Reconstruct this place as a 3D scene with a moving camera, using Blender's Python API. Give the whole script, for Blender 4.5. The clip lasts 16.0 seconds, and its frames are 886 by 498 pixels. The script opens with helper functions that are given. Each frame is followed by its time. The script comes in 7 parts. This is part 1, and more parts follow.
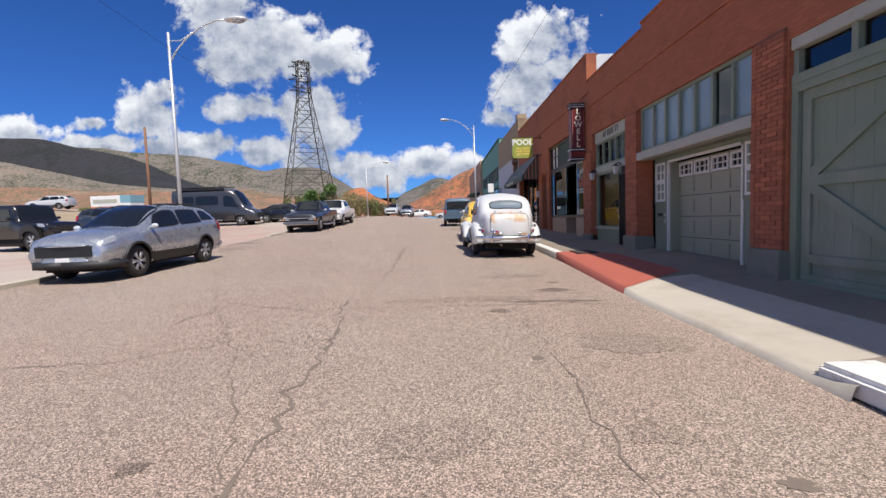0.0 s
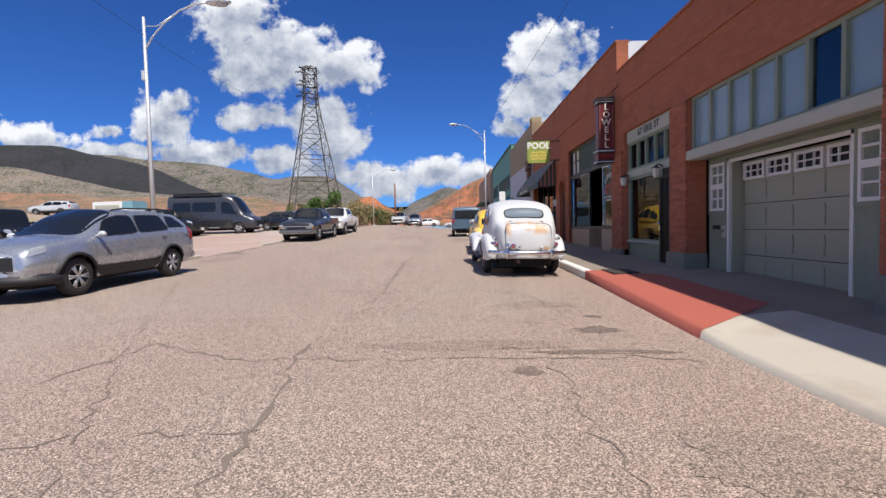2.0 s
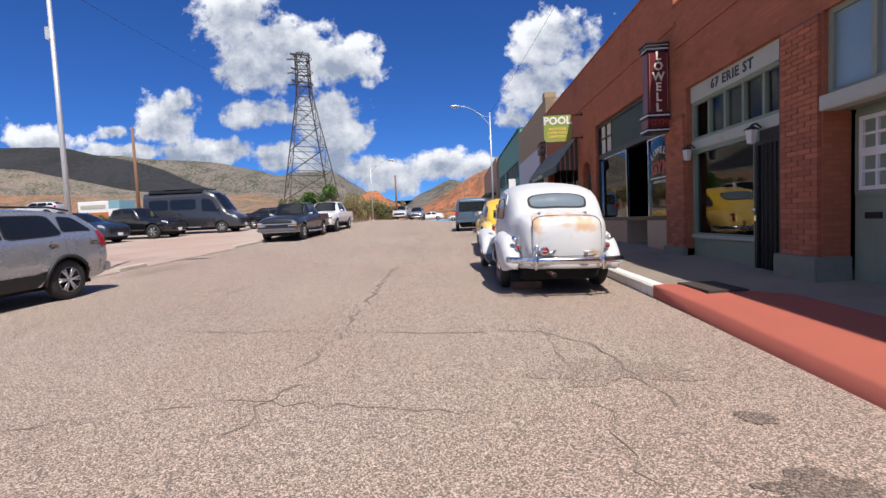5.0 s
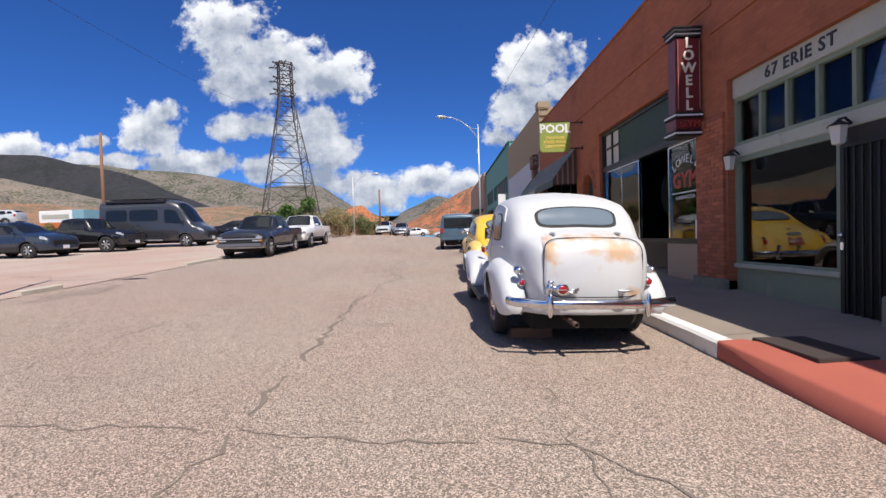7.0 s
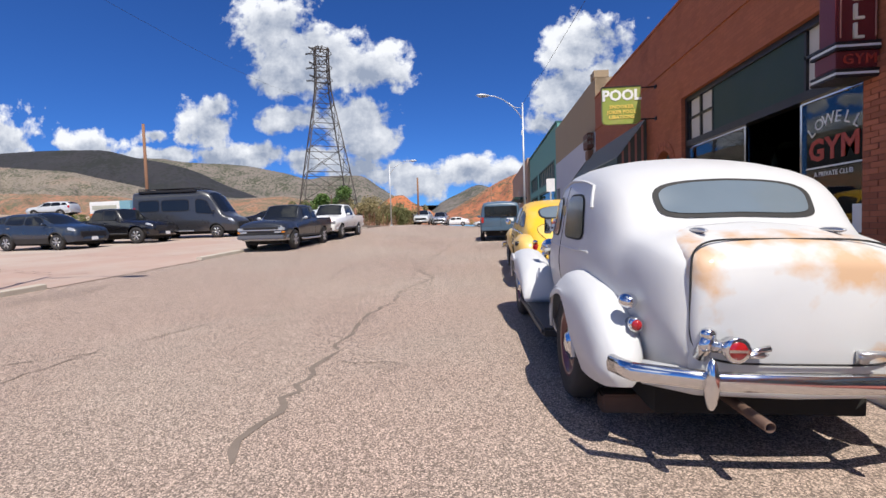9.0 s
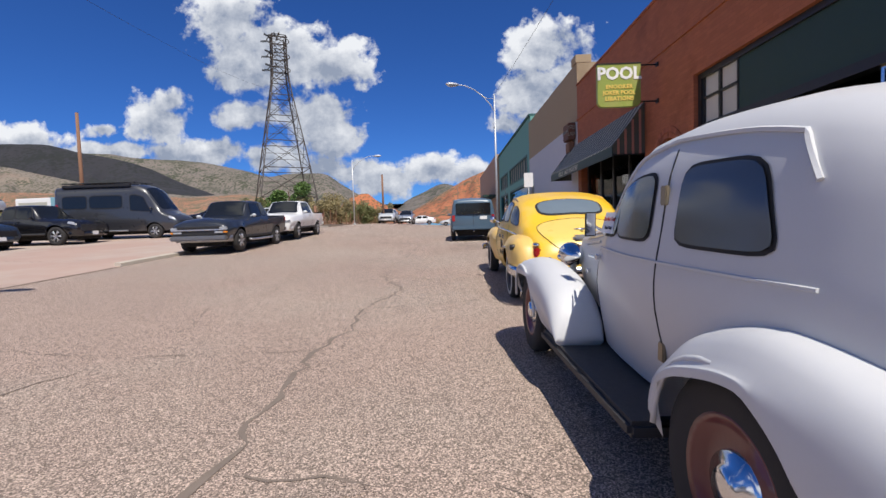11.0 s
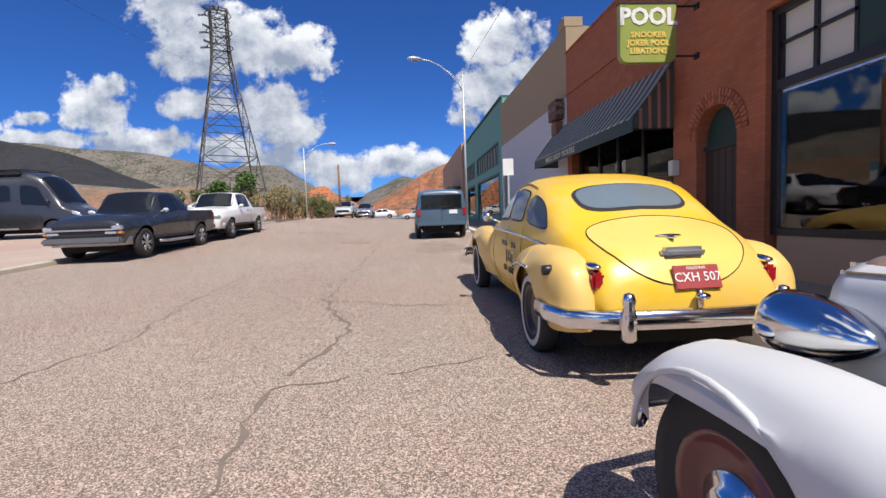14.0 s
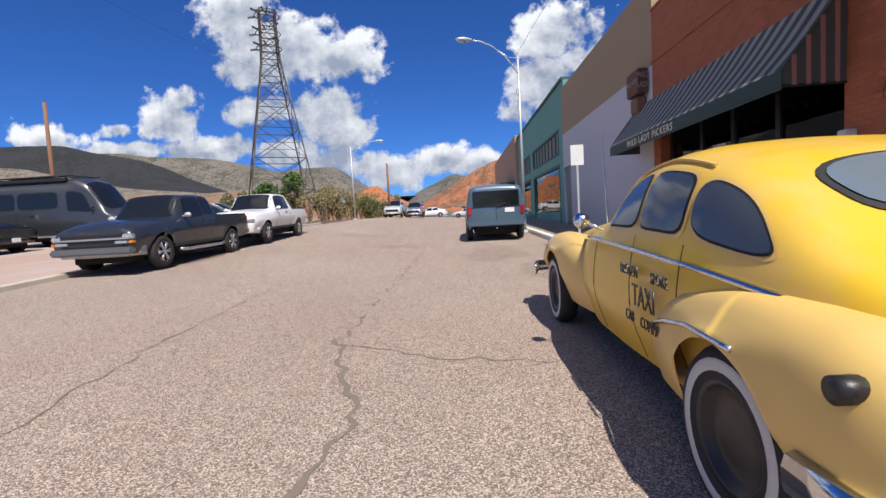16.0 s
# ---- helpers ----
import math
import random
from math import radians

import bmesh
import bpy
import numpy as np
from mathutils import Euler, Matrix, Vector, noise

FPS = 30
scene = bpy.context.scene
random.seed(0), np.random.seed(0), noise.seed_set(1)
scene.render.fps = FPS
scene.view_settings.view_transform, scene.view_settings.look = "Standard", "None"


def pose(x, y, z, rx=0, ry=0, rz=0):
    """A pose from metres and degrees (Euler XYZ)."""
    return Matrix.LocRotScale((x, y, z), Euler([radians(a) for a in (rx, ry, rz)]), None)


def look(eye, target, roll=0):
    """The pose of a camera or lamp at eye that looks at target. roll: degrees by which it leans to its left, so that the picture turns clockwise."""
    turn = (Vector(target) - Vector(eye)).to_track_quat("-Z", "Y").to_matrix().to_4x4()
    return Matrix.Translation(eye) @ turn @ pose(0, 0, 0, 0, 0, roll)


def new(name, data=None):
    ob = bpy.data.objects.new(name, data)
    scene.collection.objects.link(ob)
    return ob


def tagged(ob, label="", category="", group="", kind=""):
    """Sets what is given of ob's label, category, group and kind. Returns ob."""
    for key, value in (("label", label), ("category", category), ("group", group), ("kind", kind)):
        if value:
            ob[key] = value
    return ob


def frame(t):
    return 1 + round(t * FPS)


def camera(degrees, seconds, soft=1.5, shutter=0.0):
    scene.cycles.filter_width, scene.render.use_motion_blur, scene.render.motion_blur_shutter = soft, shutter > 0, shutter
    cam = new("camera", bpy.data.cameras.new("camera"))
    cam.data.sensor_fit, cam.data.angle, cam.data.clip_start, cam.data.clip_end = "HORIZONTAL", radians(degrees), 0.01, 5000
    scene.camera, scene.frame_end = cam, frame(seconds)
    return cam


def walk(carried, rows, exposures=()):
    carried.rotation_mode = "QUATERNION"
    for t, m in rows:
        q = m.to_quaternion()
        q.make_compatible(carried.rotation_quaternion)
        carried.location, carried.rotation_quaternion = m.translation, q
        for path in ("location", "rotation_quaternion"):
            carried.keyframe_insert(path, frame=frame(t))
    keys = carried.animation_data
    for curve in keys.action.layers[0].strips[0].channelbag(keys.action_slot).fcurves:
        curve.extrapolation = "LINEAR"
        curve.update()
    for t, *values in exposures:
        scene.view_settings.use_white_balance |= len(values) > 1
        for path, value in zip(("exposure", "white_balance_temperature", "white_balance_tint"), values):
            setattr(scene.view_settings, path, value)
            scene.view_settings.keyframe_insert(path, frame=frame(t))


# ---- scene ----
cam = camera(88.6, 16.0)
PATH = [
    (0, (0.367, 2.629, 1.475), (0.365, 4.625, 1.342), -2.00),
    (0.5, (0.406, 3.078, 1.485), (0.414, 5.074, 1.357), -1.80),
    (1, (0.391, 3.526, 1.494), (0.417, 5.522, 1.376), -1.80),
    (1.5, (0.441, 3.967, 1.493), (0.468, 5.965, 1.404), -1.60),
    (2, (0.440, 4.439, 1.488), (0.401, 6.437, 1.398), -1.40),
    (2.5, (0.451, 4.942, 1.521), (0.381, 6.938, 1.426), -1.50),
    (3, (0.492, 5.440, 1.528), (0.351, 7.432, 1.423), -1.60),
    (3.5, (0.504, 5.974, 1.529), (0.334, 7.963, 1.408), -2.30),
    (6, (0.541, 8.269, 1.567), (0.554, 10.266, 1.454), -2.30),
    (6.5, (0.588, 8.751, 1.581), (0.609, 10.749, 1.499), -1.90),
    (7, (0.586, 9.253, 1.601), (0.587, 11.252, 1.549), -1.70),
    (7.5, (0.621, 9.757, 1.611), (0.497, 11.753, 1.577), -1.50),
    (8, (0.590, 10.258, 1.621), (0.426, 12.251, 1.573), -1.60),
    (8.5, (0.604, 10.755, 1.639), (0.425, 12.746, 1.575), -1.90),
    (9, (0.593, 11.263, 1.654), (0.415, 13.253, 1.560), -1.80),
    (11.5, (0.260, 13.400, 1.672), (0.288, 15.397, 1.566), -2.45),
    (12, (0.213, 13.830, 1.685), (0.286, 15.825, 1.577), -3.00),
    (12.5, (0.230, 14.290, 1.699), (0.325, 16.284, 1.585), -2.75),
    (13, (0.220, 14.747, 1.728), (0.333, 16.740, 1.602), -2.80),
    (13.5, (0.220, 15.211, 1.742), (0.352, 17.202, 1.612), -2.40),
    (14, (0.202, 15.685, 1.753), (0.347, 17.674, 1.612), -2.20),
    (14.5, (0.212, 16.190, 1.759), (0.402, 18.175, 1.606), -1.90),
    (15, (0.192, 16.665, 1.773), (0.297, 18.655, 1.609), -2.10),
    (15.5, (0.203, 17.170, 1.808), (0.278, 19.162, 1.653), -2.80),
    (16, (0.248, 17.680, 1.822), (0.166, 19.673, 1.681), -3.25),
]
walk(cam, [(t, look(eye, target, roll)) for t, eye, target, roll in PATH],
     [(0, 0.14), (3.5, 0.19), (9.2, 0.2), (11.3, 0.03), (11.8, 0.10), (12.4, 0.2), (16, 0.19)])

# world: clear sky with cumulus
SUN_TO = Vector((0.24, -0.58, 1.0)).normalized()      # towards the sun
SUN_EL = math.asin(SUN_TO.z)
SUN_AZ = math.atan2(SUN_TO.x, SUN_TO.y)


def link(nt, a, b):
    nt.links.new(a, b)


def math_node(nt, op, a, b=None, c=None, clamp=False):
    n = nt.nodes.new("ShaderNodeMath")
    n.operation, n.use_clamp = op, clamp
    for k, v in enumerate((a, b, c)):
        if v is None:
            continue
        if isinstance(v, (int, float)):
            n.inputs[k].default_value = v
        else:
            nt.links.new(v, n.inputs[k])
    return n.outputs[0]


def build_world():
    w = bpy.data.worlds.new("sky")
    scene.world = w
    w.use_nodes = True
    nt = w.node_tree
    nt.nodes.clear()
    out = nt.nodes.new("ShaderNodeOutputWorld")
    bg = nt.nodes.new("ShaderNodeBackground")
    sky = nt.nodes.new("ShaderNodeTexSky")
    sky.sky_type, sky.sun_disc = "NISHITA", False
    sky.sun_elevation, sky.sun_rotation = SUN_EL, SUN_AZ
    sky.altitude, sky.air_density, sky.dust_density, sky.ozone_density = 1600, 1.0, 0.2, 2.5
    tc = nt.nodes.new("ShaderNodeTexCoord")
    sep = nt.nodes.new("ShaderNodeSeparateXYZ")
    link(nt, tc.outputs["Generated"], sep.inputs[0])
    x, y, z = sep.outputs
    ya = math_node(nt, "MAXIMUM", y, 0.08)
    u = math_node(nt, "DIVIDE", x, ya)
    v = math_node(nt, "DIVIDE", z, ya)
    # billows shift the clouds' outlines
    noi = nt.nodes.new("ShaderNodeTexNoise")
    noi.inputs["Scale"].default_value, noi.inputs["Detail"].default_value = 9.0, 9.0
    noi.inputs["Roughness"].default_value = 0.62
    comb = nt.nodes.new("ShaderNodeCombineXYZ")
    link(nt, u, comb.inputs[0])
    link(nt, v, comb.inputs[1])
    link(nt, comb.outputs[0], noi.inputs["Vector"])
    fine = nt.nodes.new("ShaderNodeTexNoise")
    fine.inputs["Scale"].default_value, fine.inputs["Detail"].default_value = 26.0, 6.0
    link(nt, comb.outputs[0], fine.inputs["Vector"])
    bill = math_node(nt, "MULTIPLY", math_node(nt, "SUBTRACT", noi.outputs[0], 0.5), 3.2)
    bill = math_node(nt, "ADD", bill, math_node(nt, "MULTIPLY", math_node(nt, "SUBTRACT", fine.outputs[0], 0.5), 1.0))
    best = None
    low = None
    for cu, cv, ru, rv in CLOUDS:
        du = math_node(nt, "DIVIDE", math_node(nt, "SUBTRACT", u, cu), ru)
        dv = math_node(nt, "DIVIDE", math_node(nt, "SUBTRACT", v, cv), rv)
        d = math_node(nt, "SUBTRACT", 1.0, math_node(nt, "SQRT", math_node(nt, "ADD", math_node(nt, "MULTIPLY", du, du), math_node(nt, "MULTIPLY", dv, dv))))
        best = d if best is None else math_node(nt, "SMOOTH_MAX", best, d, 0.15)
        sh = math_node(nt, "SUBTRACT", d, math_node(nt, "MULTIPLY", dv, 0.9))
        low = sh if low is None else math_node(nt, "MAXIMUM", low, sh)
    # far cloud field on the rest of the sky
    rest = nt.nodes.new("ShaderNodeTexNoise")
    rest.inputs["Scale"].default_value, rest.inputs["Detail"].default_value = 2.2, 8.0
    link(nt, tc.outputs["Generated"], rest.inputs["Vector"])
    behind = math_node(nt, "MULTIPLY", math_node(nt, "SUBTRACT", rest.outputs[0], 0.56), 6.0)
    side = math_node(nt, "MULTIPLY_ADD", y, -6.0, 1.6, clamp=True)
    front = math_node(nt, "ADD", best, bill)
    mask = nt.nodes.new("ShaderNodeMix")
    link(nt, side, mask.inputs["Factor"])
    link(nt, front, mask.inputs["A"])
    link(nt, behind, mask.inputs["B"])
    alpha = math_node(nt, "MULTIPLY", mask.outputs["Result"], 3.0, clamp=True)
    up = math_node(nt, "MULTIPLY_ADD", z, 25.0, 0.5, clamp=True)
    alpha = math_node(nt, "MULTIPLY", alpha, up)
    # bright tops, grey undersides
    above = nt.nodes.new("ShaderNodeTexNoise")
    above.inputs["Scale"].default_value, above.inputs["Detail"].default_value = 9.0, 7.0
    above.inputs["Roughness"].default_value = 0.62
    lift = nt.nodes.new("ShaderNodeVectorMath")
    lift.operation = "ADD"
    link(nt, comb.outputs[0], lift.inputs[0])
    lift.inputs[1].default_value = (0.012, 0.022, 0)
    link(nt, lift.outputs[0], above.inputs["Vector"])
    relief = math_node(nt, "MULTIPLY", math_node(nt, "SUBTRACT", above.outputs[0], noi.outputs[0]), 2.6)
    shade = math_node(nt, "ADD", math_node(nt, "MULTIPLY", low, 0.85), relief)
    shade = math_node(nt, "ADD", shade, 0.02, clamp=True)
    col = nt.nodes.new("ShaderNodeMix")
    col.data_type = "RGBA"
    link(nt, shade, col.inputs["Factor"])
    col.inputs["A"].default_value = (8.4, 8.6, 9.0, 1)
    col.inputs["B"].default_value = (2.9, 3.4, 4.5, 1)
    blue = nt.nodes.new("ShaderNodeMix")
    blue.data_type, blue.blend_type = "RGBA", "MULTIPLY"
    blue.inputs["Factor"].default_value = 1.0
    link(nt, sky.outputs[0], blue.inputs["A"])
    blue.inputs["B"].default_value = (0.235, 0.51, 1.02, 1)
    mix = nt.nodes.new("ShaderNodeMix")
    mix.data_type = "RGBA"
    link(nt, alpha, mix.inputs["Factor"])
    link(nt, blue.outputs["Result"], mix.inputs["A"])
    link(nt, col.outputs["Result"], mix.inputs["B"])
    link(nt, mix.outputs["Result"], bg.inputs["Color"])
    bg.inputs["Strength"].default_value = 0.10
    link(nt, bg.outputs[0], out.inputs["Surface"])


CLOUDS = [  # direction (x/y, z/y) and half sizes
    (-0.45, 0.47, 0.12, 0.07), (-0.36, 0.39, 0.13, 0.085), (-0.25, 0.355, 0.11, 0.06), (-0.40, 0.34, 0.10, 0.05),
    (-0.63, 0.25, 0.085, 0.06), (-0.60, 0.29, 0.05, 0.035), (-0.42, 0.255, 0.10, 0.035), (-0.27, 0.245, 0.09, 0.06),
    (-0.24, 0.205, 0.08, 0.05), (0.22, 0.37, 0.09, 0.065), (0.20, 0.275, 0.09, 0.06), (0.28, 0.32, 0.07, 0.05),
    (0.13, 0.21, 0.04, 0.03), (-0.92, 0.215, 0.10, 0.04), (-0.75, 0.185, 0.14, 0.025), (-0.55, 0.17, 0.13, 0.03),
    (-0.40, 0.165, 0.09, 0.035), (-0.28, 0.13, 0.07, 0.035), (-0.15, 0.115, 0.12, 0.045), (-0.03, 0.125, 0.07, 0.04), (0.26, 0.40, 0.08, 0.055), (-0.50, 0.18, 0.10, 0.03),
    (0.06, 0.115, 0.08, 0.035), (-0.75, 0.235, 0.05, 0.02), (-1.15, 0.25, 0.12, 0.08),
]
build_world()
sun = new("sun", bpy.data.lights.new("sun", "SUN"))
sun.data.energy, sun.data.angle, sun.data.color = 5.0, radians(0.5), (1.0, 0.94, 0.86)
sun.matrix_world = look(SUN_TO * 60, (0, 0, 0))


# materials
def mat(name, color, rough=0.6, metal=0.0, vary=0.12, scale=6.0, grain=0.06, grain_scale=180.0, bump=0.15, coat=0.0, tint=None, tint_amount=0.0, tint_scale=2.0, stretch=(1, 1, 1), per_object=0.0, spec=0.5, dist=0.006):
    """Two scales of variation in colour, a tint in patches, and fine relief, in object metres."""
    m = bpy.data.materials.new(name)
    m.use_nodes = True
    nt = m.node_tree
    b = nt.nodes["Principled BSDF"]
    b.inputs["Roughness"].default_value, b.inputs["Metallic"].default_value = rough, metal
    b.inputs["Specular IOR Level"].default_value = spec
    b.inputs["Coat Weight"].default_value = coat
    b.inputs["Coat Roughness"].default_value = 0.06
    tc = nt.nodes.new("ShaderNodeTexCoord")
    mp = nt.nodes.new("ShaderNodeMapping")
    mp.inputs["Scale"].default_value = stretch
    link(nt, tc.outputs["Object"], mp.inputs[0])

    def noise_node(s, detail=5.0, r=0.6):
        n = nt.nodes.new("ShaderNodeTexNoise")
        n.inputs["Scale"].default_value, n.inputs["Detail"].default_value, n.inputs["Roughness"].default_value = s, detail, r
        link(nt, mp.outputs[0], n.inputs["Vector"])
        return n.outputs[0]

    big, small = noise_node(scale), noise_node(grain_scale, 2.0)
    k = math_node(nt, "MULTIPLY_ADD", big, 2 * vary, 1.0 - vary)
    k = math_node(nt, "MULTIPLY", k, math_node(nt, "MULTIPLY_ADD", small, 2 * grain, 1.0 - grain))
    if per_object:
        oi = nt.nodes.new("ShaderNodeObjectInfo")
        k = math_node(nt, "MULTIPLY", k, math_node(nt, "MULTIPLY_ADD", oi.outputs["Random"], 2 * per_object, 1.0 - per_object))
    base = nt.nodes.new("ShaderNodeMix")
    base.data_type = "RGBA"
    base.inputs["A"].default_value = (*color, 1)
    base.inputs["B"].default_value = (*(tint or color), 1)
    if tint:
        t = noise_node(tint_scale, 6.0, 0.65)
        t = math_node(nt, "MULTIPLY_ADD", t, 6.0, -3.0 + tint_amount, clamp=True)
        link(nt, t, base.inputs["Factor"])
    sc = nt.nodes.new("ShaderNodeVectorMath")
    sc.operation = "SCALE"
    link(nt, base.outputs["Result"], sc.inputs[0])
    link(nt, k, sc.inputs["Scale"])
    link(nt, sc.outputs[0], b.inputs["Base Color"])
    link(nt, math_node(nt, "MULTIPLY_ADD", big, 0.2, rough - 0.1, clamp=True), b.inputs["Roughness"])
    if bump:
        bp = nt.nodes.new("ShaderNodeBump")
        bp.inputs["Strength"].default_value, bp.inputs["Distance"].default_value = bump, dist
        link(nt, math_node(nt, "ADD", small, math_node(nt, "MULTIPLY", big, 1.5)), bp.inputs["Height"])
        link(nt, bp.outputs[0], b.inputs["Normal"])
    return m


def paint(name, color, rough=0.25, vary=0.05, tint=None, tint_amount=0.0, tint_scale=2.0, coat=0.6, metal=0.0):
    return mat(name, color, rough, metal, vary, 3.0, 0.02, 300.0, 0.0, coat, tint, tint_amount, tint_scale)


def glass(name, color, rough=0.03, spec=0.8):
    return mat(name, color, rough + 0.1, 0.0, 0.15, 1.5, 0.0, 40.0, 0.0, 0.0, spec=spec)


def clear_glass(name, tint=(0.75, 0.8, 0.8), ior=1.9):
    """A pane that is seen through and mirrors the street."""
    m = bpy.data.materials.new(name)
    m.use_nodes = True
    nt = m.node_tree
    nt.nodes.clear()
    out = nt.nodes.new("ShaderNodeOutputMaterial")
    a, b = nt.nodes.new("ShaderNodeBsdfTransparent"), nt.nodes.new("ShaderNodeBsdfGlossy")
    a.inputs[0].default_value = (*tint, 1)
    b.inputs["Roughness"].default_value = 0.01
    mx, fr = nt.nodes.new("ShaderNodeMixShader"), nt.nodes.new("ShaderNodeFresnel")
    fr.inputs["IOR"].default_value = ior
    link(nt, fr.outputs[0], mx.inputs[0])
    link(nt, a.outputs[0], mx.inputs[1])
    link(nt, b.outputs[0], mx.inputs[2])
    link(nt, mx.outputs[0], out.inputs[0])
    return m


M = {}


def asphalt_mat(name="asphalt", k=1.0):
    m = mat(name, (0.382 * k, 0.288 * k, 0.231 * k), 0.9, 0.0, 0.14, 0.35, 0.0, 60.0, 0.0, tint=(0.395 * k, 0.315 * k, 0.254 * k), tint_scale=0.25, tint_amount=0.3)
    nt = m.node_tree
    b = nt.nodes["Principled BSDF"]
    tc = nt.nodes.new("ShaderNodeTexCoord")
    vo = nt.nodes.new("ShaderNodeTexVoronoi")
    vo.inputs["Scale"].default_value = 135.0
    link(nt, tc.outputs["Object"], vo.inputs["Vector"])
    hs = nt.nodes.new("ShaderNodeSeparateColor")
    link(nt, vo.outputs["Color"], hs.inputs[0])
    # chips of pale and dark stone in the binder
    k = math_node(nt, "MULTIPLY_ADD", math_node(nt, "POWER", hs.outputs[0], 1.7), 1.58, 0.40)
    edge = math_node(nt, "MULTIPLY_ADD", vo.outputs["Distance"], -0.5, 1.12)
    old = b.inputs["Base Color"].links[0].from_socket
    sc = nt.nodes.new("ShaderNodeVectorMath")
    sc.operation = "SCALE"
    link(nt, old, sc.inputs[0])
    link(nt, math_node(nt, "MULTIPLY", k, edge), sc.inputs["Scale"])
    link(nt, sc.outputs[0], b.inputs["Base Color"])
    bp = nt.nodes.new("ShaderNodeBump")
    bp.inputs["Strength"].default_value, bp.inputs["Distance"].default_value = 0.6, 0.006
    link(nt, math_node(nt, "SUBTRACT", 1.0, vo.outputs["Distance"]), bp.inputs["Height"])
    link(nt, bp.outputs[0], b.inputs["Normal"])
    return m


M["asphalt"] = asphalt_mat()
M["tar"] = mat("tar", (0.19, 0.152, 0.122), 0.9, bump=0.3, vary=0.3, scale=9)
M["concrete"] = mat("concrete", (0.27, 0.22, 0.175), 0.9, vary=0.16, scale=1.2, grain=0.1, bump=0.25, tint=(0.23, 0.185, 0.15), tint_scale=0.8)
M["apron"] = mat("apron_concrete", (0.48, 0.43, 0.355), 0.9, vary=0.1, scale=1.5, grain=0.1, bump=0.3, tint=(0.40, 0.345, 0.28), tint_scale=1.1)
M["lot"] = mat("lot_concrete", (0.44, 0.37, 0.31), 0.92, vary=0.14, scale=0.25, grain=0.08, tint=(0.40, 0.28, 0.225), tint_scale=0.12, tint_amount=0.4)
M["red_paint"] = mat("red_kerb_paint", (0.40, 0.105, 0.07), 0.8, vary=0.1, scale=2.5, grain=0.08, bump=0.3, tint=(0.44, 0.20, 0.15), tint_scale=3.0, tint_amount=-0.9)
M["white_kerb"] = mat("white_kerb_paint", (0.72, 0.70, 0.66), 0.8, vary=0.15, scale=5, tint=(0.36, 0.31, 0.26), tint_scale=7, tint_amount=-0.5)
M["stone"] = mat("pier_stone", (0.20, 0.20, 0.165), 0.85, vary=0.25, scale=6, tint=(0.26, 0.19, 0.14), tint_scale=4, tint_amount=-0.3)
M["dirt"] = mat("dirt", (0.36, 0.27, 0.19), 0.95, vary=0.2, scale=0.2, bump=0.3, tint=(0.30, 0.25, 0.14), tint_scale=0.15)
M["green_wood"] = mat("sage_painted_wood", (0.215, 0.255, 0.185), 0.7, vary=0.12, scale=2, stretch=(1, 1, 0.25), tint=(0.30, 0.30, 0.25), tint_scale=1.6, tint_amount=-0.3)
M["pale_wood"] = mat("pale_painted_wood", (0.42, 0.42, 0.35), 0.7, vary=0.15, scale=3, tint=(0.28, 0.26, 0.2), tint_scale=3, tint_amount=-0.6)
M["dark_green"] = mat("dark_green_board", (0.018, 0.045, 0.035), 0.55, vary=0.2, scale=2)
M["white_wood"] = mat("white_trim", (0.72, 0.71, 0.66), 0.6, vary=0.06, scale=4)
M["garage_panel"] = mat("garage_door_panel", (0.335, 0.34, 0.25), 0.5, vary=0.06, scale=2)
M["black_iron"] = mat("black_iron", (0.012, 0.012, 0.012), 0.5, vary=0.2, scale=8)
M["tan_tile"] = mat("tan_bulkhead", (0.42, 0.31, 0.22), 0.6, vary=0.1, scale=2)
# the dimness of the rooms is put into this near-black colour
M["interior"] = mat("unlit_interior_dark", (0.045, 0.04, 0.036), 0.9, vary=0.2, scale=1.5)
M["curtain"] = mat("grey_panel", (0.22, 0.23, 0.2), 0.8, vary=0.15, scale=2, stretch=(1, 1, 0.3))
M["shop_board"] = mat("pale_grey_board", (0.36, 0.36, 0.33), 0.8, vary=0.15, scale=2)
M["blue_pane"] = mat("painted_pane", (0.20, 0.29, 0.33), 0.15, vary=0.25, scale=1.5, spec=0.8)
M["blind"] = mat("pale_blind", (0.6, 0.58, 0.52), 0.6, vary=0.15, scale=1.5)
M["pane"] = clear_glass("window_glass")
M["dusty_pane"] = clear_glass("dusty_window_glass", (0.85, 0.85, 0.82), 1.35)
M["tan_wall"] = mat("tan_stucco", (0.36, 0.27, 0.165), 0.85, vary=0.06, scale=0.9, bump=0.3)
M["white_wall"] = mat("grey_white_stucco", (0.56, 0.55, 0.57), 0.85, vary=0.05, scale=0.9, bump=0.3)
M["teal"] = mat("teal_stucco", (0.13, 0.33, 0.285), 0.75, vary=0.08, scale=0.8, bump=0.2)
M["teal_dark"] = mat("dark_teal_trim", (0.03, 0.11, 0.10), 0.6)
M["tan_brick"] = mat("tan_brick_far", (0.42, 0.27, 0.19), 0.85, vary=0.15, scale=4)
M["metal_sheet"] = mat("galvanised_sheet", (0.62, 0.62, 0.6), 0.5, 0.3, vary=0.15, scale=4, stretch=(1, 1, 0.1))
M["galv"] = mat("galvanised_pole", (0.60, 0.61, 0.60), 0.45, 0.4, vary=0.1, scale=6)
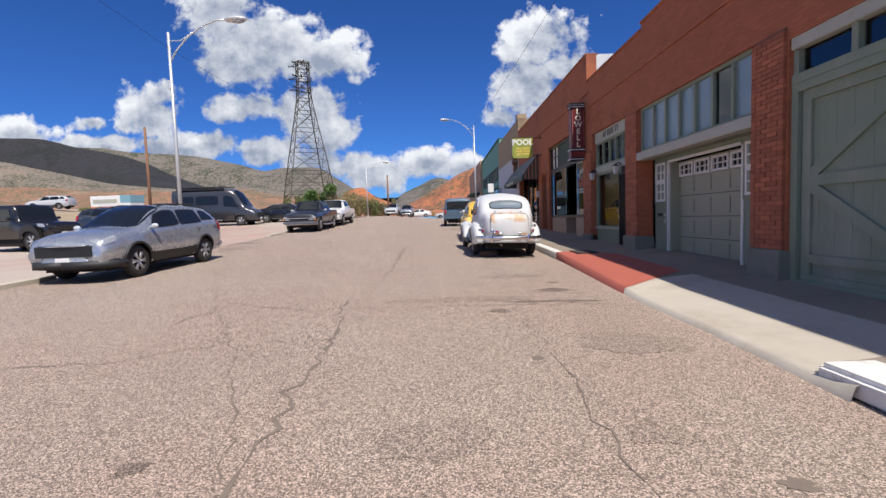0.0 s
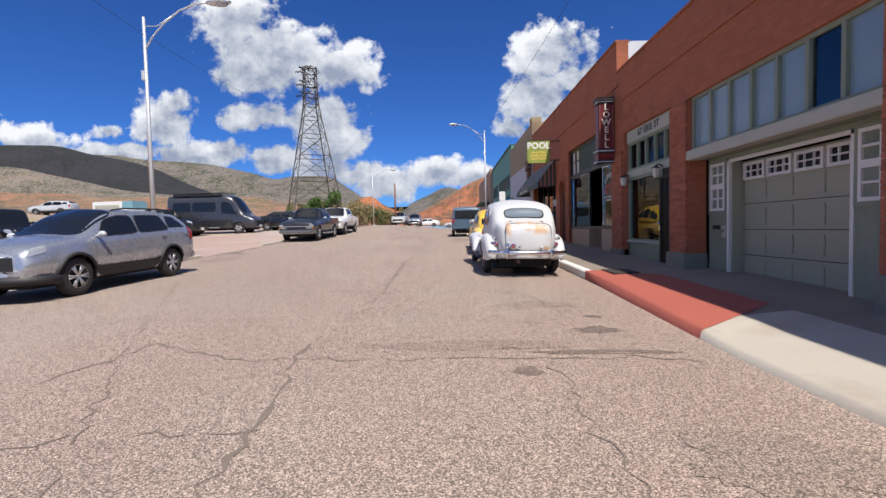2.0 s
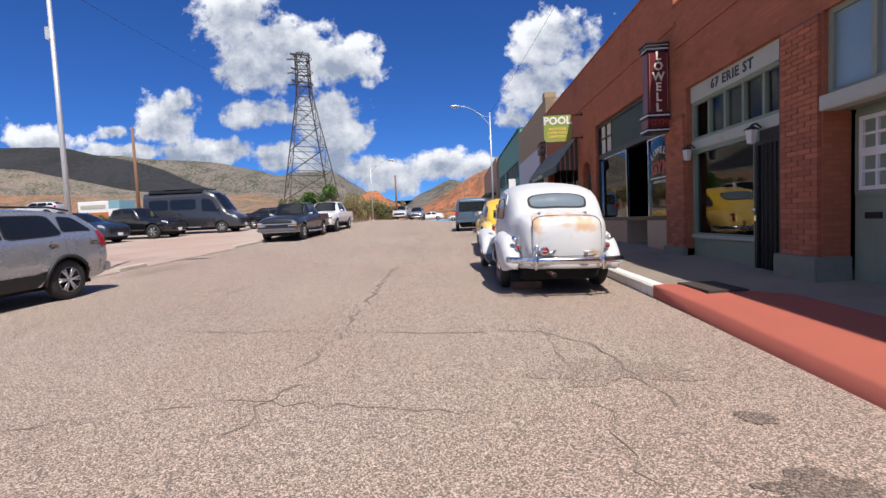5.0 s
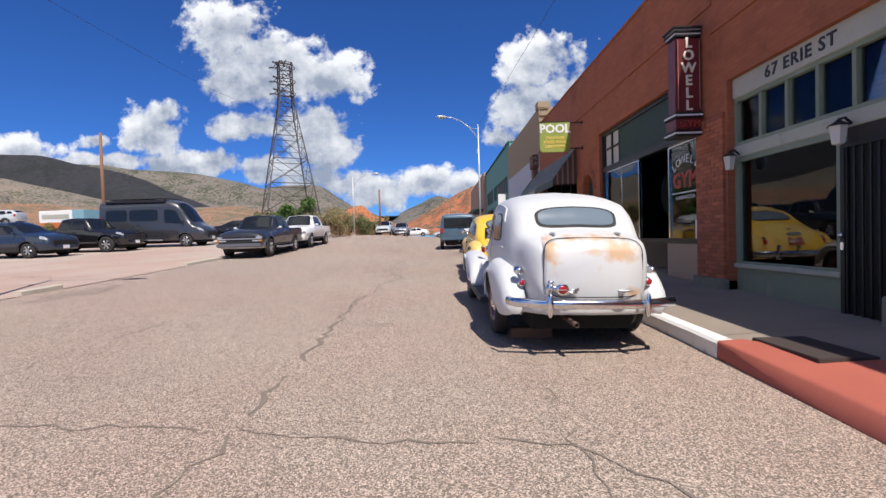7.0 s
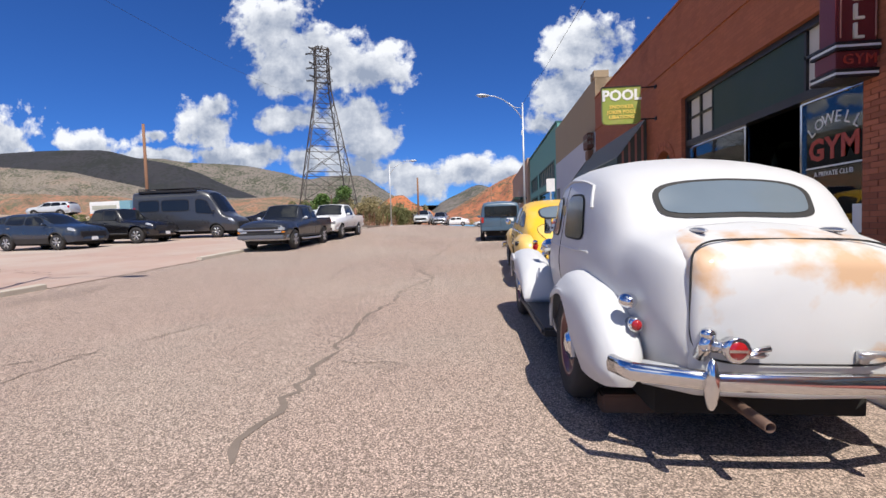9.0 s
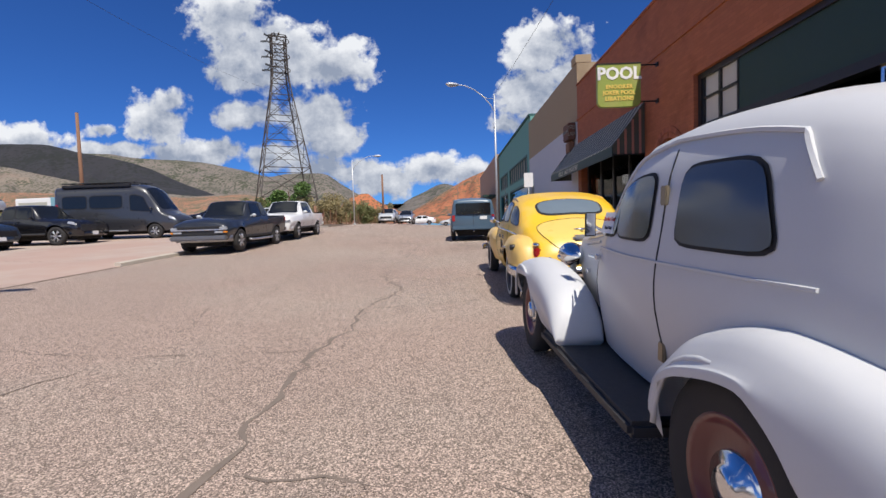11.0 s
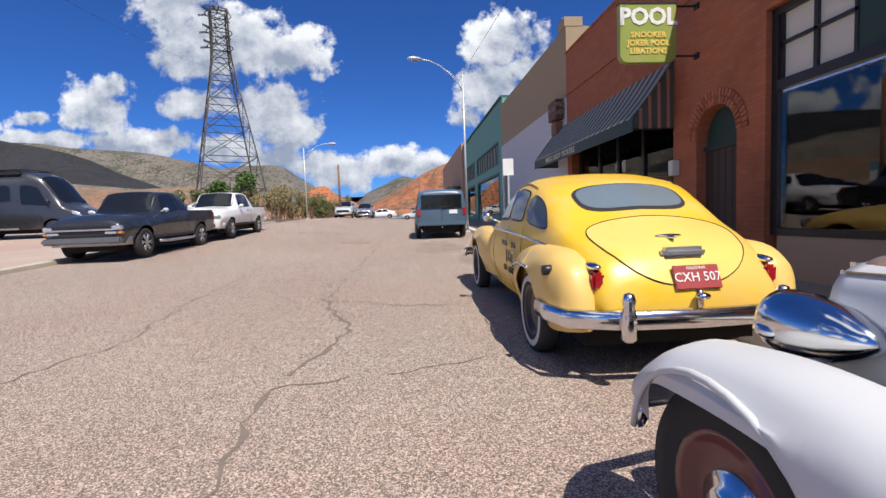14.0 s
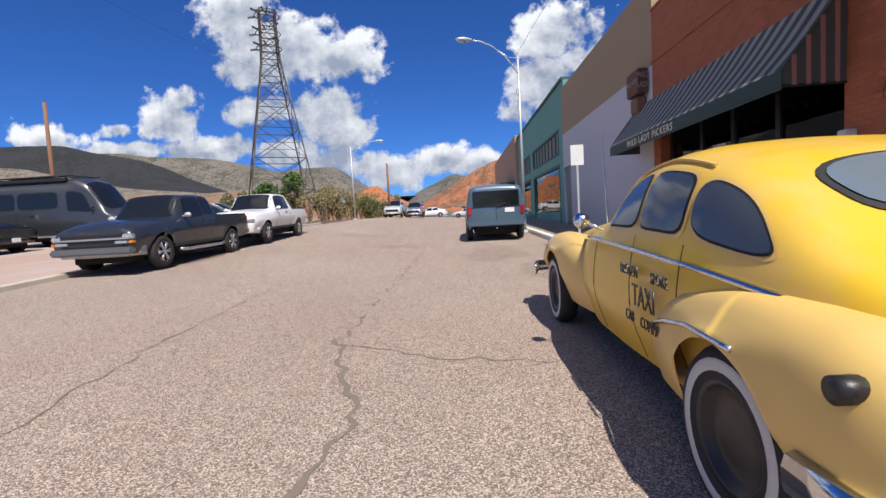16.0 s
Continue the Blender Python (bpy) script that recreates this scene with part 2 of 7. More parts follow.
M["steel_rust"] = mat("weathered_steel", (0.085, 0.072, 0.062), 0.7, 0.3, vary=0.3, scale=1.5, tint=(0.20, 0.19, 0.175), tint_scale=0.5, tint_amount=-0.4)
M["pole_wood"] = mat("pole_wood", (0.23, 0.12, 0.07), 0.9, vary=0.3, scale=5, stretch=(1, 1, 0.1))
M["maroon"] = mat("maroon_enamel", (0.14, 0.022, 0.025), 0.35, vary=0.15, scale=4)
M["neon_white"] = mat("cream_letters", (0.78, 0.72, 0.58), 0.5)
M["black_paint"] = mat("black_enamel", (0.02, 0.018, 0.018), 0.4)
M["pool_green"] = mat("olive_sign", (0.27, 0.33, 0.06), 0.5, vary=0.12, scale=2, tint=(0.34, 0.35, 0.10), tint_scale=1.5)
M["yellow_letter"] = mat("yellow_letters", (0.75, 0.55, 0.12), 0.5)
M["red_letter"] = mat("red_letters", (0.42, 0.055, 0.035), 0.5)
M["awning"] = mat("awning_canvas", (0.075, 0.08, 0.065), 0.8, vary=0.15, scale=2)
M["awning_stripe"] = mat("awning_stripe", (0.34, 0.33, 0.27), 0.8, vary=0.15, scale=2)
M["awning_pink"] = mat("awning_pink_stripe", (0.36, 0.16, 0.12), 0.8, vary=0.1, scale=2)
M["chrome"] = mat("chrome", (0.72, 0.73, 0.75), 0.14, 1.0, vary=0.06, scale=9, grain=0.0, bump=0.0)
M["rubber"] = mat("tyre_rubber", (0.028, 0.026, 0.025), 0.85, vary=0.2, scale=10)
M["whitewall"] = mat("whitewall", (0.6, 0.58, 0.52), 0.8)
M["under"] = mat("underbody", (0.012, 0.011, 0.01), 0.95)
M["seal"] = mat("window_rubber", (0.015, 0.015, 0.015), 0.7)
M["car_glass"] = glass("car_glass", (0.012, 0.014, 0.016), 0.0, 0.5)
M["old_glass"] = glass("old_car_glass", (0.15, 0.19, 0.22))
M["alloy"] = mat("alloy_rim", (0.55, 0.55, 0.56), 0.3, 0.8, vary=0.05)
M["tail_red"] = mat("tail_lamp_red", (0.35, 0.012, 0.015), 0.12, vary=0.2, scale=20, coat=0.8)
M["lamp_clear"] = mat("lamp_lens", (0.42, 0.44, 0.47), 0.12, 0.3, vary=0.2, scale=30)
M["amber"] = mat("amber_lens", (0.7, 0.25, 0.03), 0.15, coat=0.5)
M["plastic"] = mat("dark_plastic", (0.025, 0.025, 0.026), 0.6)
M["leaf"] = mat("leaf", (0.085, 0.15, 0.03), 0.6, vary=0.3, scale=3, per_object=0.2)
M["dry"] = mat("dry_brush", (0.30, 0.25, 0.12), 0.8, vary=0.3, scale=1)
M["sign_white"] = mat("sign_white", (0.78, 0.78, 0.76), 0.5)
M["plate_red"] = mat("plate_red", (0.33, 0.04, 0.04), 0.45)
M["olive"] = mat("olive_brush", (0.16, 0.17, 0.06), 0.7, vary=0.3, scale=2)
M["soft_stain"] = asphalt_mat("faint_stain", 0.86)
M["stain"] = asphalt_mat("stain_and_cover_asphalt", 0.58)
M["brass"] = mat("tarnished_brass", (0.30, 0.25, 0.17), 0.45, 0.7, vary=0.2, scale=20)
M["steel_grey"] = mat("dull_bumper_steel", (0.20, 0.205, 0.215), 0.35, 0.6, vary=0.1, scale=8)
M["board_rubber"] = mat("running_board_rubber", (.03, .03, .032), .6, scale=30)
M["rusty_pipe"] = mat("rusty_pipe", (.16, .10, .075), .7, .4)
M["dim_glass"] = glass("dim_car_glass", (0.055, 0.065, 0.075))


# geometry helpers
def mesh_from(bm, name, material, smooth=False):
    me = bpy.data.meshes.new(name)
    bm.normal_update()
    bm.to_mesh(me)
    bm.free()
    for one in material if isinstance(material, (list, tuple)) else [material]:
        me.materials.append(one)
    if smooth:
        for p in me.polygons:
            p.use_smooth = True
    return me


def part(name, bm, material, parent=None, label="", smooth=False):
    ob = new(name, mesh_from(bm, name, material, smooth))
    if parent is not None:
        ob.parent = parent
    if label:
        ob["label"] = label
    return ob


def thing(name, m=None, label="", category="", group="", kind=""):
    ob = new(name)
    if m is not None:
        ob.matrix_world = m
    return tagged(ob, label, category, group, kind)


def box(bm, x0, x1, y0, y1, z0, z1, bevel=0.0, mi=0):
    r = bmesh.ops.create_cube(bm, size=1.0, matrix=Matrix.Translation(((x0 + x1) / 2, (y0 + y1) / 2, (z0 + z1) / 2)) @ Matrix.Diagonal((abs(x1 - x0), abs(y1 - y0), abs(z1 - z0), 1)))
    fs = {f for v in r["verts"] for f in v.link_faces}
    for f in fs:
        f.material_index = mi
    if bevel:
        es = {e for v in r["verts"] for e in v.link_edges}
        bmesh.ops.bevel(bm, geom=list(es), offset=bevel, segments=2, affect="EDGES")
    return bm


def boxes(*args, bevel=0.0):
    bm = bmesh.new()
    for a in args:
        box(bm, *a, bevel=bevel)
    return bm


def rod(bm, a, b, r, r2=None, seg=8):
    a, b = Vector(a), Vector(b)
    d = b - a
    q = d.to_track_quat("Z", "Y").to_matrix().to_4x4()
    bmesh.ops.create_cone(bm, cap_ends=True, segments=seg, radius1=r, radius2=r if r2 is None else r2, depth=d.length, matrix=Matrix.Translation((a + b) / 2) @ q)
    return bm


def tube(bm, pts, r, seg=8):
    """A bent pipe through the points."""
    pts = [Vector(p) for p in pts]
    rings = []
    for i, p in enumerate(pts):
        d = (pts[min(i + 1, len(pts) - 1)] - pts[max(i - 1, 0)]).normalized()
        side = d.cross(Vector((0.0, 0.31, 0.95))).normalized()
        up = side.cross(d)
        rings.append([bm.verts.new(p + r * (math.cos(k * math.tau / seg) * side + math.sin(k * math.tau / seg) * up)) for k in range(seg)])
    for a, b in zip(rings, rings[1:]):
        for k in range(seg):
            bm.faces.new((a[k], a[(k + 1) % seg], b[(k + 1) % seg], b[k]))
    bm.faces.new(rings[0][::-1])
    bm.faces.new(rings[-1])
    return bm


def lathe(bm, prof, seg=24, axis="X", at=(0, 0, 0)):
    """Turns (along, radius) rows about an axis."""
    rings = []
    for a, r in prof:
        ring = []
        for k in range(seg):
            c, s = r * math.cos(k * math.tau / seg), r * math.sin(k * math.tau / seg)
            v = {"X": (a, c, s), "Y": (c, a, s), "Z": (c, s, a)}[axis]
            ring.append(bm.verts.new(Vector(v) + Vector(at)))
        rings.append(ring)
    for p, q in zip(rings, rings[1:]):
        for k in range(seg):
            bm.faces.new((p[k], p[(k + 1) % seg], q[(k + 1) % seg], q[k]))
    if prof[0][1] < 0.06:
        bm.faces.new(rings[0][::-1])
    if prof[-1][1] < 0.06:
        bm.faces.new(rings[-1])
    bmesh.ops.recalc_face_normals(bm, faces=bm.faces[:])
    return bm


def writing(text, size, m, material, parent, depth=0.004, name="lettering", spread=1.0, align="CENTER", label="", squeeze=1.0, bold=0.0):
    """Solid letters of the built-in font as one mesh."""
    cu = bpy.data.curves.new("text", "FONT")
    cu.body, cu.size, cu.extrude, cu.align_x, cu.align_y = text, size, depth, align, "CENTER"
    cu.space_character, cu.resolution_u, cu.offset = spread, 2, bold * size
    tmp = bpy.data.objects.new("text", cu)
    me = bpy.data.meshes.new_from_object(tmp)
    bpy.data.objects.remove(tmp)
    bpy.data.curves.remove(cu)
    me.transform(m @ Matrix.Diagonal((squeeze, 1, 1, 1)))
    me.materials.append(material)
    ob = new(name, me)
    ob.parent = parent
    if label:
        ob["label"] = label
    return ob


FACING = Matrix(((0, 0, -1, 0), (-1, 0, 0, 0), (0, 1, 0, 0), (0, 0, 0, 1)))      # upright letters on the street front
TOWARDS = Matrix(((1, 0, 0, 0), (0, 0, -1, 0), (0, 1, 0, 0), (0, 0, 0, 1)))      # upright letters that face down the street


def road_z(y):
    y = min(max(y, -60.0), 400.0)
    if y < 52:
        return 0.17 + 0.024 * y
    if y < 76:
        return 0.17 + 0.024 * 52 + 0.012 * (y - 52) * (1 - (y - 52) / 48)
    return 0.17 + 1.248 + 0.144


def left_rise(x, y):
    """The street's far side climbs a little more than this one."""
    return 0.00055 * max(0.0, min(y, 40.0) - 8.0) ** 2 * min(1.0, max(0.0, (-1.0 - x) / 5.5))


def ground_top(x, y):
    gutter = min(1.0, max(0.0, (x - 1.2) / 1.8))
    return road_z(y) + left_rise(x, y) - 0.05 * gutter * gutter


KERB_X = 3.02
WALL_X = 4.75


def side_z(x, y):
    """The pavement's top; it drops to the road over the garage's apron."""
    full = road_z(y) + 0.10 + 0.035 * (x - KERB_X)
    k = 1.0 if y > 12.8 or y < 5.2 else (0.35 + 0.65 * (y - 9.0) / 3.8 if y > 9.0 else 0.0 if 5.6 < y < 8.6 else 0.35 * (y - 8.6) / 0.4 if y >= 8.6 else (5.6 - y) / 0.4)
    dip = max(0.0, 1 - (x - KERB_X) / 1.1)
    return full - (1 - k) * dip * 0.09


def ground_z(x, y):
    """Natural ground beside and beyond the street."""
    z = ground_top(x, y) - 0.03
    if x < -30:
        z += 0.14 * min(18.0, -30 - x)
    return z


def sheet(name, xs, ys, fz, material, parent=None, label="", category="", kind="structure", smooth=True):
    bm = bmesh.new()
    vs = [[bm.verts.new((x, y, fz(x, y))) for x in xs] for y in ys]
    for j in range(len(ys) - 1):
        for i in range(len(xs) - 1):
            bm.faces.new((vs[j][i], vs[j][i + 1], vs[j + 1][i + 1], vs[j + 1][i]))
    ob = part(name, bm, material, parent, label, smooth)
    if parent is None:
        tagged(ob, label, category, kind=kind)
    return ob


def steps(a, b, n):
    return [a + (b - a) * i / n for i in range(n + 1)]


ground = sheet("ground", [-900, -500, -300, -200, -140, -100, -70, -50, -40, -30, -20, -14, -10, -8, 0, 4.9, 10, 20, 60, 200, 500, 900],
               [-300, -100, -40, -20, 0, 10, 20, 30, 40, 50, 54, 58, 62, 66, 70, 74, 80, 90, 110, 140, 200, 300, 500, 900, 1500],
               lambda x, y: ground_z(x, y) - 0.03, M["dirt"], None, "dry reddish dirt ground with scattered weeds", "ground")
road = sheet("road", steps(-7.9, KERB_X + 0.02, 20), steps(-30, 100, 130), lambda x, y: ground_top(x, y), M["asphalt"], None, "worn pinkish asphalt street with cracks and patches", "road")
lot = sheet("parking_lot", steps(-34, -7.85, 24), steps(-30, 44, 60), lambda x, y: ground_top(x, y) + 0.012 + 0.06 * min(1, max(0, (-7.95 - x) / 0.5)) * (1 if 24.2 < y or y < 12.2 else 0.4), M["lot"], None, "cracked pale concrete parking lot beside the street", "parking lot")
pavement = sheet("pavement", [KERB_X + 0.16, 3.3, 3.6, 4.0, 4.4, 4.8, 5.6], steps(-30, 72, 204), side_z, M["concrete"], None, "dusty concrete pavement in front of the shops", "pavement")


def kerb_run(name, y0, y1, material, label, x=KERB_X, h=None, w=0.16):
    bm = bmesh.new()
    n = max(2, int((y1 - y0) / 0.5))
    rows = []
    for y in steps(y0, y1, n):
        top = side_z(x + 0.16, y) + 0.004
        j = 0.006 * math.sin(y * 5.1) + 0.005 * math.sin(y * 13.7)
        rows.append([bm.verts.new(p) for p in ((x + j, y, road_z(y) - 0.1), (x + j, y, top - 0.025), (x + 0.03 + j, y, top), (x + w, y, top), (x + w, y, road_z(y) - 0.1))])
    for a, b in zip(rows, rows[1:]):
        for i in range(4):
            bm.faces.new((a[i], b[i], b[i + 1], a[i + 1]))
    bm.faces.new(rows[0])
    bm.faces.new(rows[-1][::-1])
    return tagged(part(name, bm, material), label, "kerb", kind="structure")


kerb_run("kerb_white", 13.3, 72, M["white_kerb"], "worn white painted concrete kerb")
kerb_run("kerb_near", -30, 5.35, M["white_kerb"], "chipped white painted concrete kerb")


def flared(name, y0, y1, n, inner, outer, material, label, category, end=None, lift=0.0):
    """A painted or plain slab whose street edge rolls down to the gutter. outer and inner give x at y; end skews its near end."""
    bm = bmesh.new()
    rows = []
    for y in steps(y0, y1, n):
        xo, xi = outer(y), inner(y)
        line = []
        for k, t in enumerate((0, .03, .08, .16, .3, .45, .6, .8, 1.0)):
            x = xo + (xi - xo) * t
            yy = y + (end(x) * (y1 - y) / (y1 - y0) if end else 0.0)
            z = ground_top(x, yy) - .02 if k == 0 else max(side_z(max(x, KERB_X), yy), road_z(yy) + .006) + .006 - (.012 if k == 1 else 0)
            line.append(bm.verts.new((x, yy, z + lift if k else z)))
        rows.append(line)
    for a, b in zip(rows, rows[1:]):
        for p in range(len(a) - 1):
            bm.faces.new((a[p], a[p + 1], b[p + 1], b[p]))
    return tagged(part(name, bm, material, None, "", True), label, category, kind="structure")


def edge_x(y):
    """The street edge swings out towards the dropped kerb."""
    return 3.02 - .17 * min(1.0, max(0.0, (13.2 - y) / 4.2))


flared("driveway_apron", 5.35, 9.3, 22, lambda y: 4.05, lambda y: edge_x(y) + .02 * math.sin(y * 2.1), M["apron"], "pale concrete driveway apron in front of the garage", "driveway")
flared("red_kerb_zone", 8.9, 13.3, 24, lambda y: 4.05 if y < 12.0 else 4.05 - (y - 12.0) * .62, lambda y: edge_x(y) - .004, M["red_paint"], "faded red painted pavement next to the driveway", "pavement", lambda x: max(0.0, (x - 2.85) * .62), .006)


# red brick front, built of blocks round its openings
def walled(name, material, x0, x1, ys, zs, holes, label, category="wall"):
    """A wall along the street between x0 and x1, cut into cells by ys and zs; the cells in holes stay open."""
    bm = bmesh.new()
    for (y0, y1, z0, z1) in holes:
        ys, zs = sorted({*ys, y0, y1}), sorted({*zs, z0, z1})
    for ya, yb in zip(ys, ys[1:]):
        run = None
        for za, zb in zip(zs, zs[1:]):
            inside = any(h[0] <= (ya + yb) / 2 <= h[1] and h[2] <= (za + zb) / 2 <= h[3] for h in holes)
            if inside:
                if run:
                    box(bm, x0, x1, ya, yb, *run)
                run = None
            else:
                run = (run[0], zb) if run else (za, zb)
        if run:
            box(bm, x0, x1, ya, yb, *run)
    return tagged(part(name, bm, material), label, category, kind="structure")


def brick_mat(name, a, b, mortar, course=0.0725):
    m = mat(name, a, 0.85, vary=0.16, scale=1.3, grain=0.08, bump=0.0, tint=(a[0] * 0.72, a[1] * 0.7, a[2] * 0.7), tint_scale=0.9, tint_amount=-0.3)
    nt = m.node_tree
    bs = nt.nodes["Principled BSDF"]
    tc = nt.nodes.new("ShaderNodeTexCoord")
    sp = nt.nodes.new("ShaderNodeSeparateXYZ")
    cb = nt.nodes.new("ShaderNodeCombineXYZ")
    link(nt, tc.outputs["Object"], sp.inputs[0])
    link(nt, math_node(nt, "ADD", sp.outputs[0], sp.outputs[1]), cb.inputs[0])
    link(nt, sp.outputs[2], cb.inputs[1])
    br = nt.nodes.new("ShaderNodeTexBrick")
    br.inputs["Scale"].default_value = 1.0
    br.inputs["Brick Width"].default_value, br.inputs["Row Height"].default_value = 0.195, course
    br.inputs["Mortar Size"].default_value, br.inputs["Mortar Smooth"].default_value = 0.005, 0.3
    br.inputs["Color1"].default_value, br.inputs["Color2"].default_value = (1, 1, 1, 1), (0.84, 0.84, 0.84, 1)
    br.inputs["Mortar"].default_value = (mortar, mortar, mortar, 1)
    link(nt, cb.outputs[0], br.inputs["Vector"])
    old = bs.inputs["Base Color"].links[0].from_socket
    mu = nt.nodes.new("ShaderNodeVectorMath")
    mu.operation = "MULTIPLY"
    link(nt, old, mu.inputs[0])
    link(nt, br.outputs["Color"], mu.inputs[1])
    link(nt, mu.outputs[0], bs.inputs["Base Color"])
    bp = nt.nodes.new("ShaderNodeBump")
    bp.invert = True
    bp.inputs["Strength"].default_value, bp.inputs["Distance"].default_value = 0.5, 0.006
    link(nt, br.outputs["Fac"], bp.inputs["Height"])
    link(nt, bp.outputs[0], bs.inputs["Normal"])
    return m


M["brick"] = brick_mat("red_brick", (0.40, 0.128, 0.06), None, 0.78, 0.064)
M["single_brick"] = mat("single_brick", (0.36, 0.115, 0.06), 0.85, vary=0.15, scale=5, bump=0.2, per_object=0.22)

OPEN = dict(big=(5.0, 8.42, 0.0, 3.55), garage=(9.03, 12.78, 0.0, 3.72), erie=(13.45, 15.86, 0.0, 3.74), gym=(16.66, 21.20, 0.0, 4.16), arch=(21.70, 22.58, 0.0, 3.36), hall=(23.2, 28.0, 0.0, 3.75))
wall = walled("wall_brick", M["brick"], WALL_X, WALL_X + 0.32, [-12, 12.62, 28.35], [-0.5, 5.33], list(OPEN.values()), "red brick shopfront wall with parapet")
walled("parapet_near", M["brick"], WALL_X, WALL_X + 0.3, [-12, 12.62], [5.33, 5.47], [], "stepped red brick parapet")
walled("parapet_middle", M["brick"], WALL_X, WALL_X + 0.3, [16.3, 28.35], [5.33, 6.12], [], "stepped red brick parapet")


# soldier courses and corbel bands, slightly proud of the wall
def band(z0, z1, y0, y1, d=0.03):
    return boxes((WALL_X - d, WALL_X, y0, y1, z0, z1))


tagged(part("brick_band", band(4.55, 4.62, -12, 16.2), M["brick"]), "projecting red brick band along the front", "brick band", kind="structure")
tagged(part("brick_band", band(4.98, 5.05, 16.2, 28.35), M["brick"]), "projecting red brick band along the front", "brick band", kind="structure")
tagged(part("parapet_cap", boxes((WALL_X - 0.03, WALL_X + 0.34, -12, 12.62, 5.47, 5.52), (WALL_X - 0.03, WALL_X + 0.34, 12.62, 16.3, 5.33, 5.38), (WALL_X - 0.03, WALL_X + 0.34, 16.3, 28.35, 6.12, 6.17)), M["brick"]), "worn brick coping along the parapet", "coping", kind="structure")
# the rooms behind the front: an added box, near black for unlit rooms
tagged(part("wall_back", boxes((11.0, 11.2, -12, 28.35, -0.5, 5.3), (5.07, 11.0, -12.2, -12, -0.5, 5.3), (5.07, 11.0, 28.2, 28.35, -0.5, 6.1), (5.1, 11.0, 15.9, 16.0, -0.5, 5.3), (5.1, 11.0, 23.0, 23.1, -0.5, 5.3)), M["interior"]), "added wall coloured near black for the unlit shop rooms", "wall", kind="structure")
tagged(part("roof", boxes((5.07, 11.0, -12, 28.2, 4.4, 4.6)), M["interior"]), "unseen flat roof closing the dark room box", "roof", kind="structure")
tagged(part("floor", boxes((5.6, 11.0, -12, 28.2, 0.3, 0.5)), M["interior"]), "shop floor coloured near black for the unlit rooms", "floor", kind="structure")

# buildings further up the street
walled("wall_tan", M["tan_wall"], WALL_X + 0.02, WALL_X + 0.4, [28.37, 37.4], [4.98, 6.9], [], "tan stucco upper wall of the next building")
walled("wall_white", M["white_wall"], WALL_X + 0.02, WALL_X + 0.4, [28.37, 37.4], [0, 4.98], [(36.2, 37.3, 0, 3.6)], "grey white stucco lower wall")
tagged(part("tan_pier", boxes((WALL_X - 0.02, WALL_X + 0.5, 28.36, 28.9, 6.9, 7.15), (WALL_X + 0.04, 12, 28.37, 28.6, 5.5, 6.9)), M["tan_wall"]), "tan stucco corner block above the roof", "wall", kind="structure")
walled("wall_teal", M["teal"], WALL_X + 0.12, WALL_X + 0.5, [37.42, 52.3], [0, 7.3], [(38.6, 45.8, 4.3, 5.45), (46.9, 51.2, 4.3, 5.45), (38.6, 45.8, 0.0, 3.9), (46.9, 51.2, 0.0, 3.9)], "teal painted stucco shopfront")
walled("wall_far_brick", M["tan_brick"], WALL_X - 0.1, WALL_X + 0.4, [52.35, 72], [0, 7.6], [], "pinkish brick building at the end of the row")
# unseen backing in the same near-black colour as the unlit rooms
tagged(part("back_of_row", boxes((7.5, 7.7, 28.4, 72, 0, 6.0), (5.2, 7.5, 71.8, 72, 0, 6)), M["interior"]), "unseen near black wall closing the row's rear", "wall", kind="structure")


# vehicles: skins lofted through cross-sections, x to the right, y ahead, z up, origin on the ground between the axles
def monotone(xs, ys, x):
    """A smooth curve through the points with no overshoot."""
    if x <= xs[0]:
        return ys[0]
    if x >= xs[-1]:
        return ys[-1]
    i = max(k for k in range(len(xs) - 1) if xs[k] <= x)
    h = [b - a for a, b in zip(xs, xs[1:])]
    d = [(b - a) / k for a, b, k in zip(ys, ys[1:], h)]

    def slope(k):
        if k == 0 or k == len(xs) - 1:
            return d[0] if k == 0 else d[-1]
        return 0.0 if d[k - 1] * d[k] <= 0 else 2 * d[k - 1] * d[k] / (d[k - 1] + d[k])
    t = (x - xs[i]) / h[i]
    m0, m1 = slope(i) * h[i], slope(i + 1) * h[i]
    return (2 * t ** 3 - 3 * t * t + 1) * ys[i] + (t ** 3 - 2 * t * t + t) * m0 + (3 * t * t - 2 * t ** 3) * ys[i + 1] + (t ** 3 - t * t) * m1


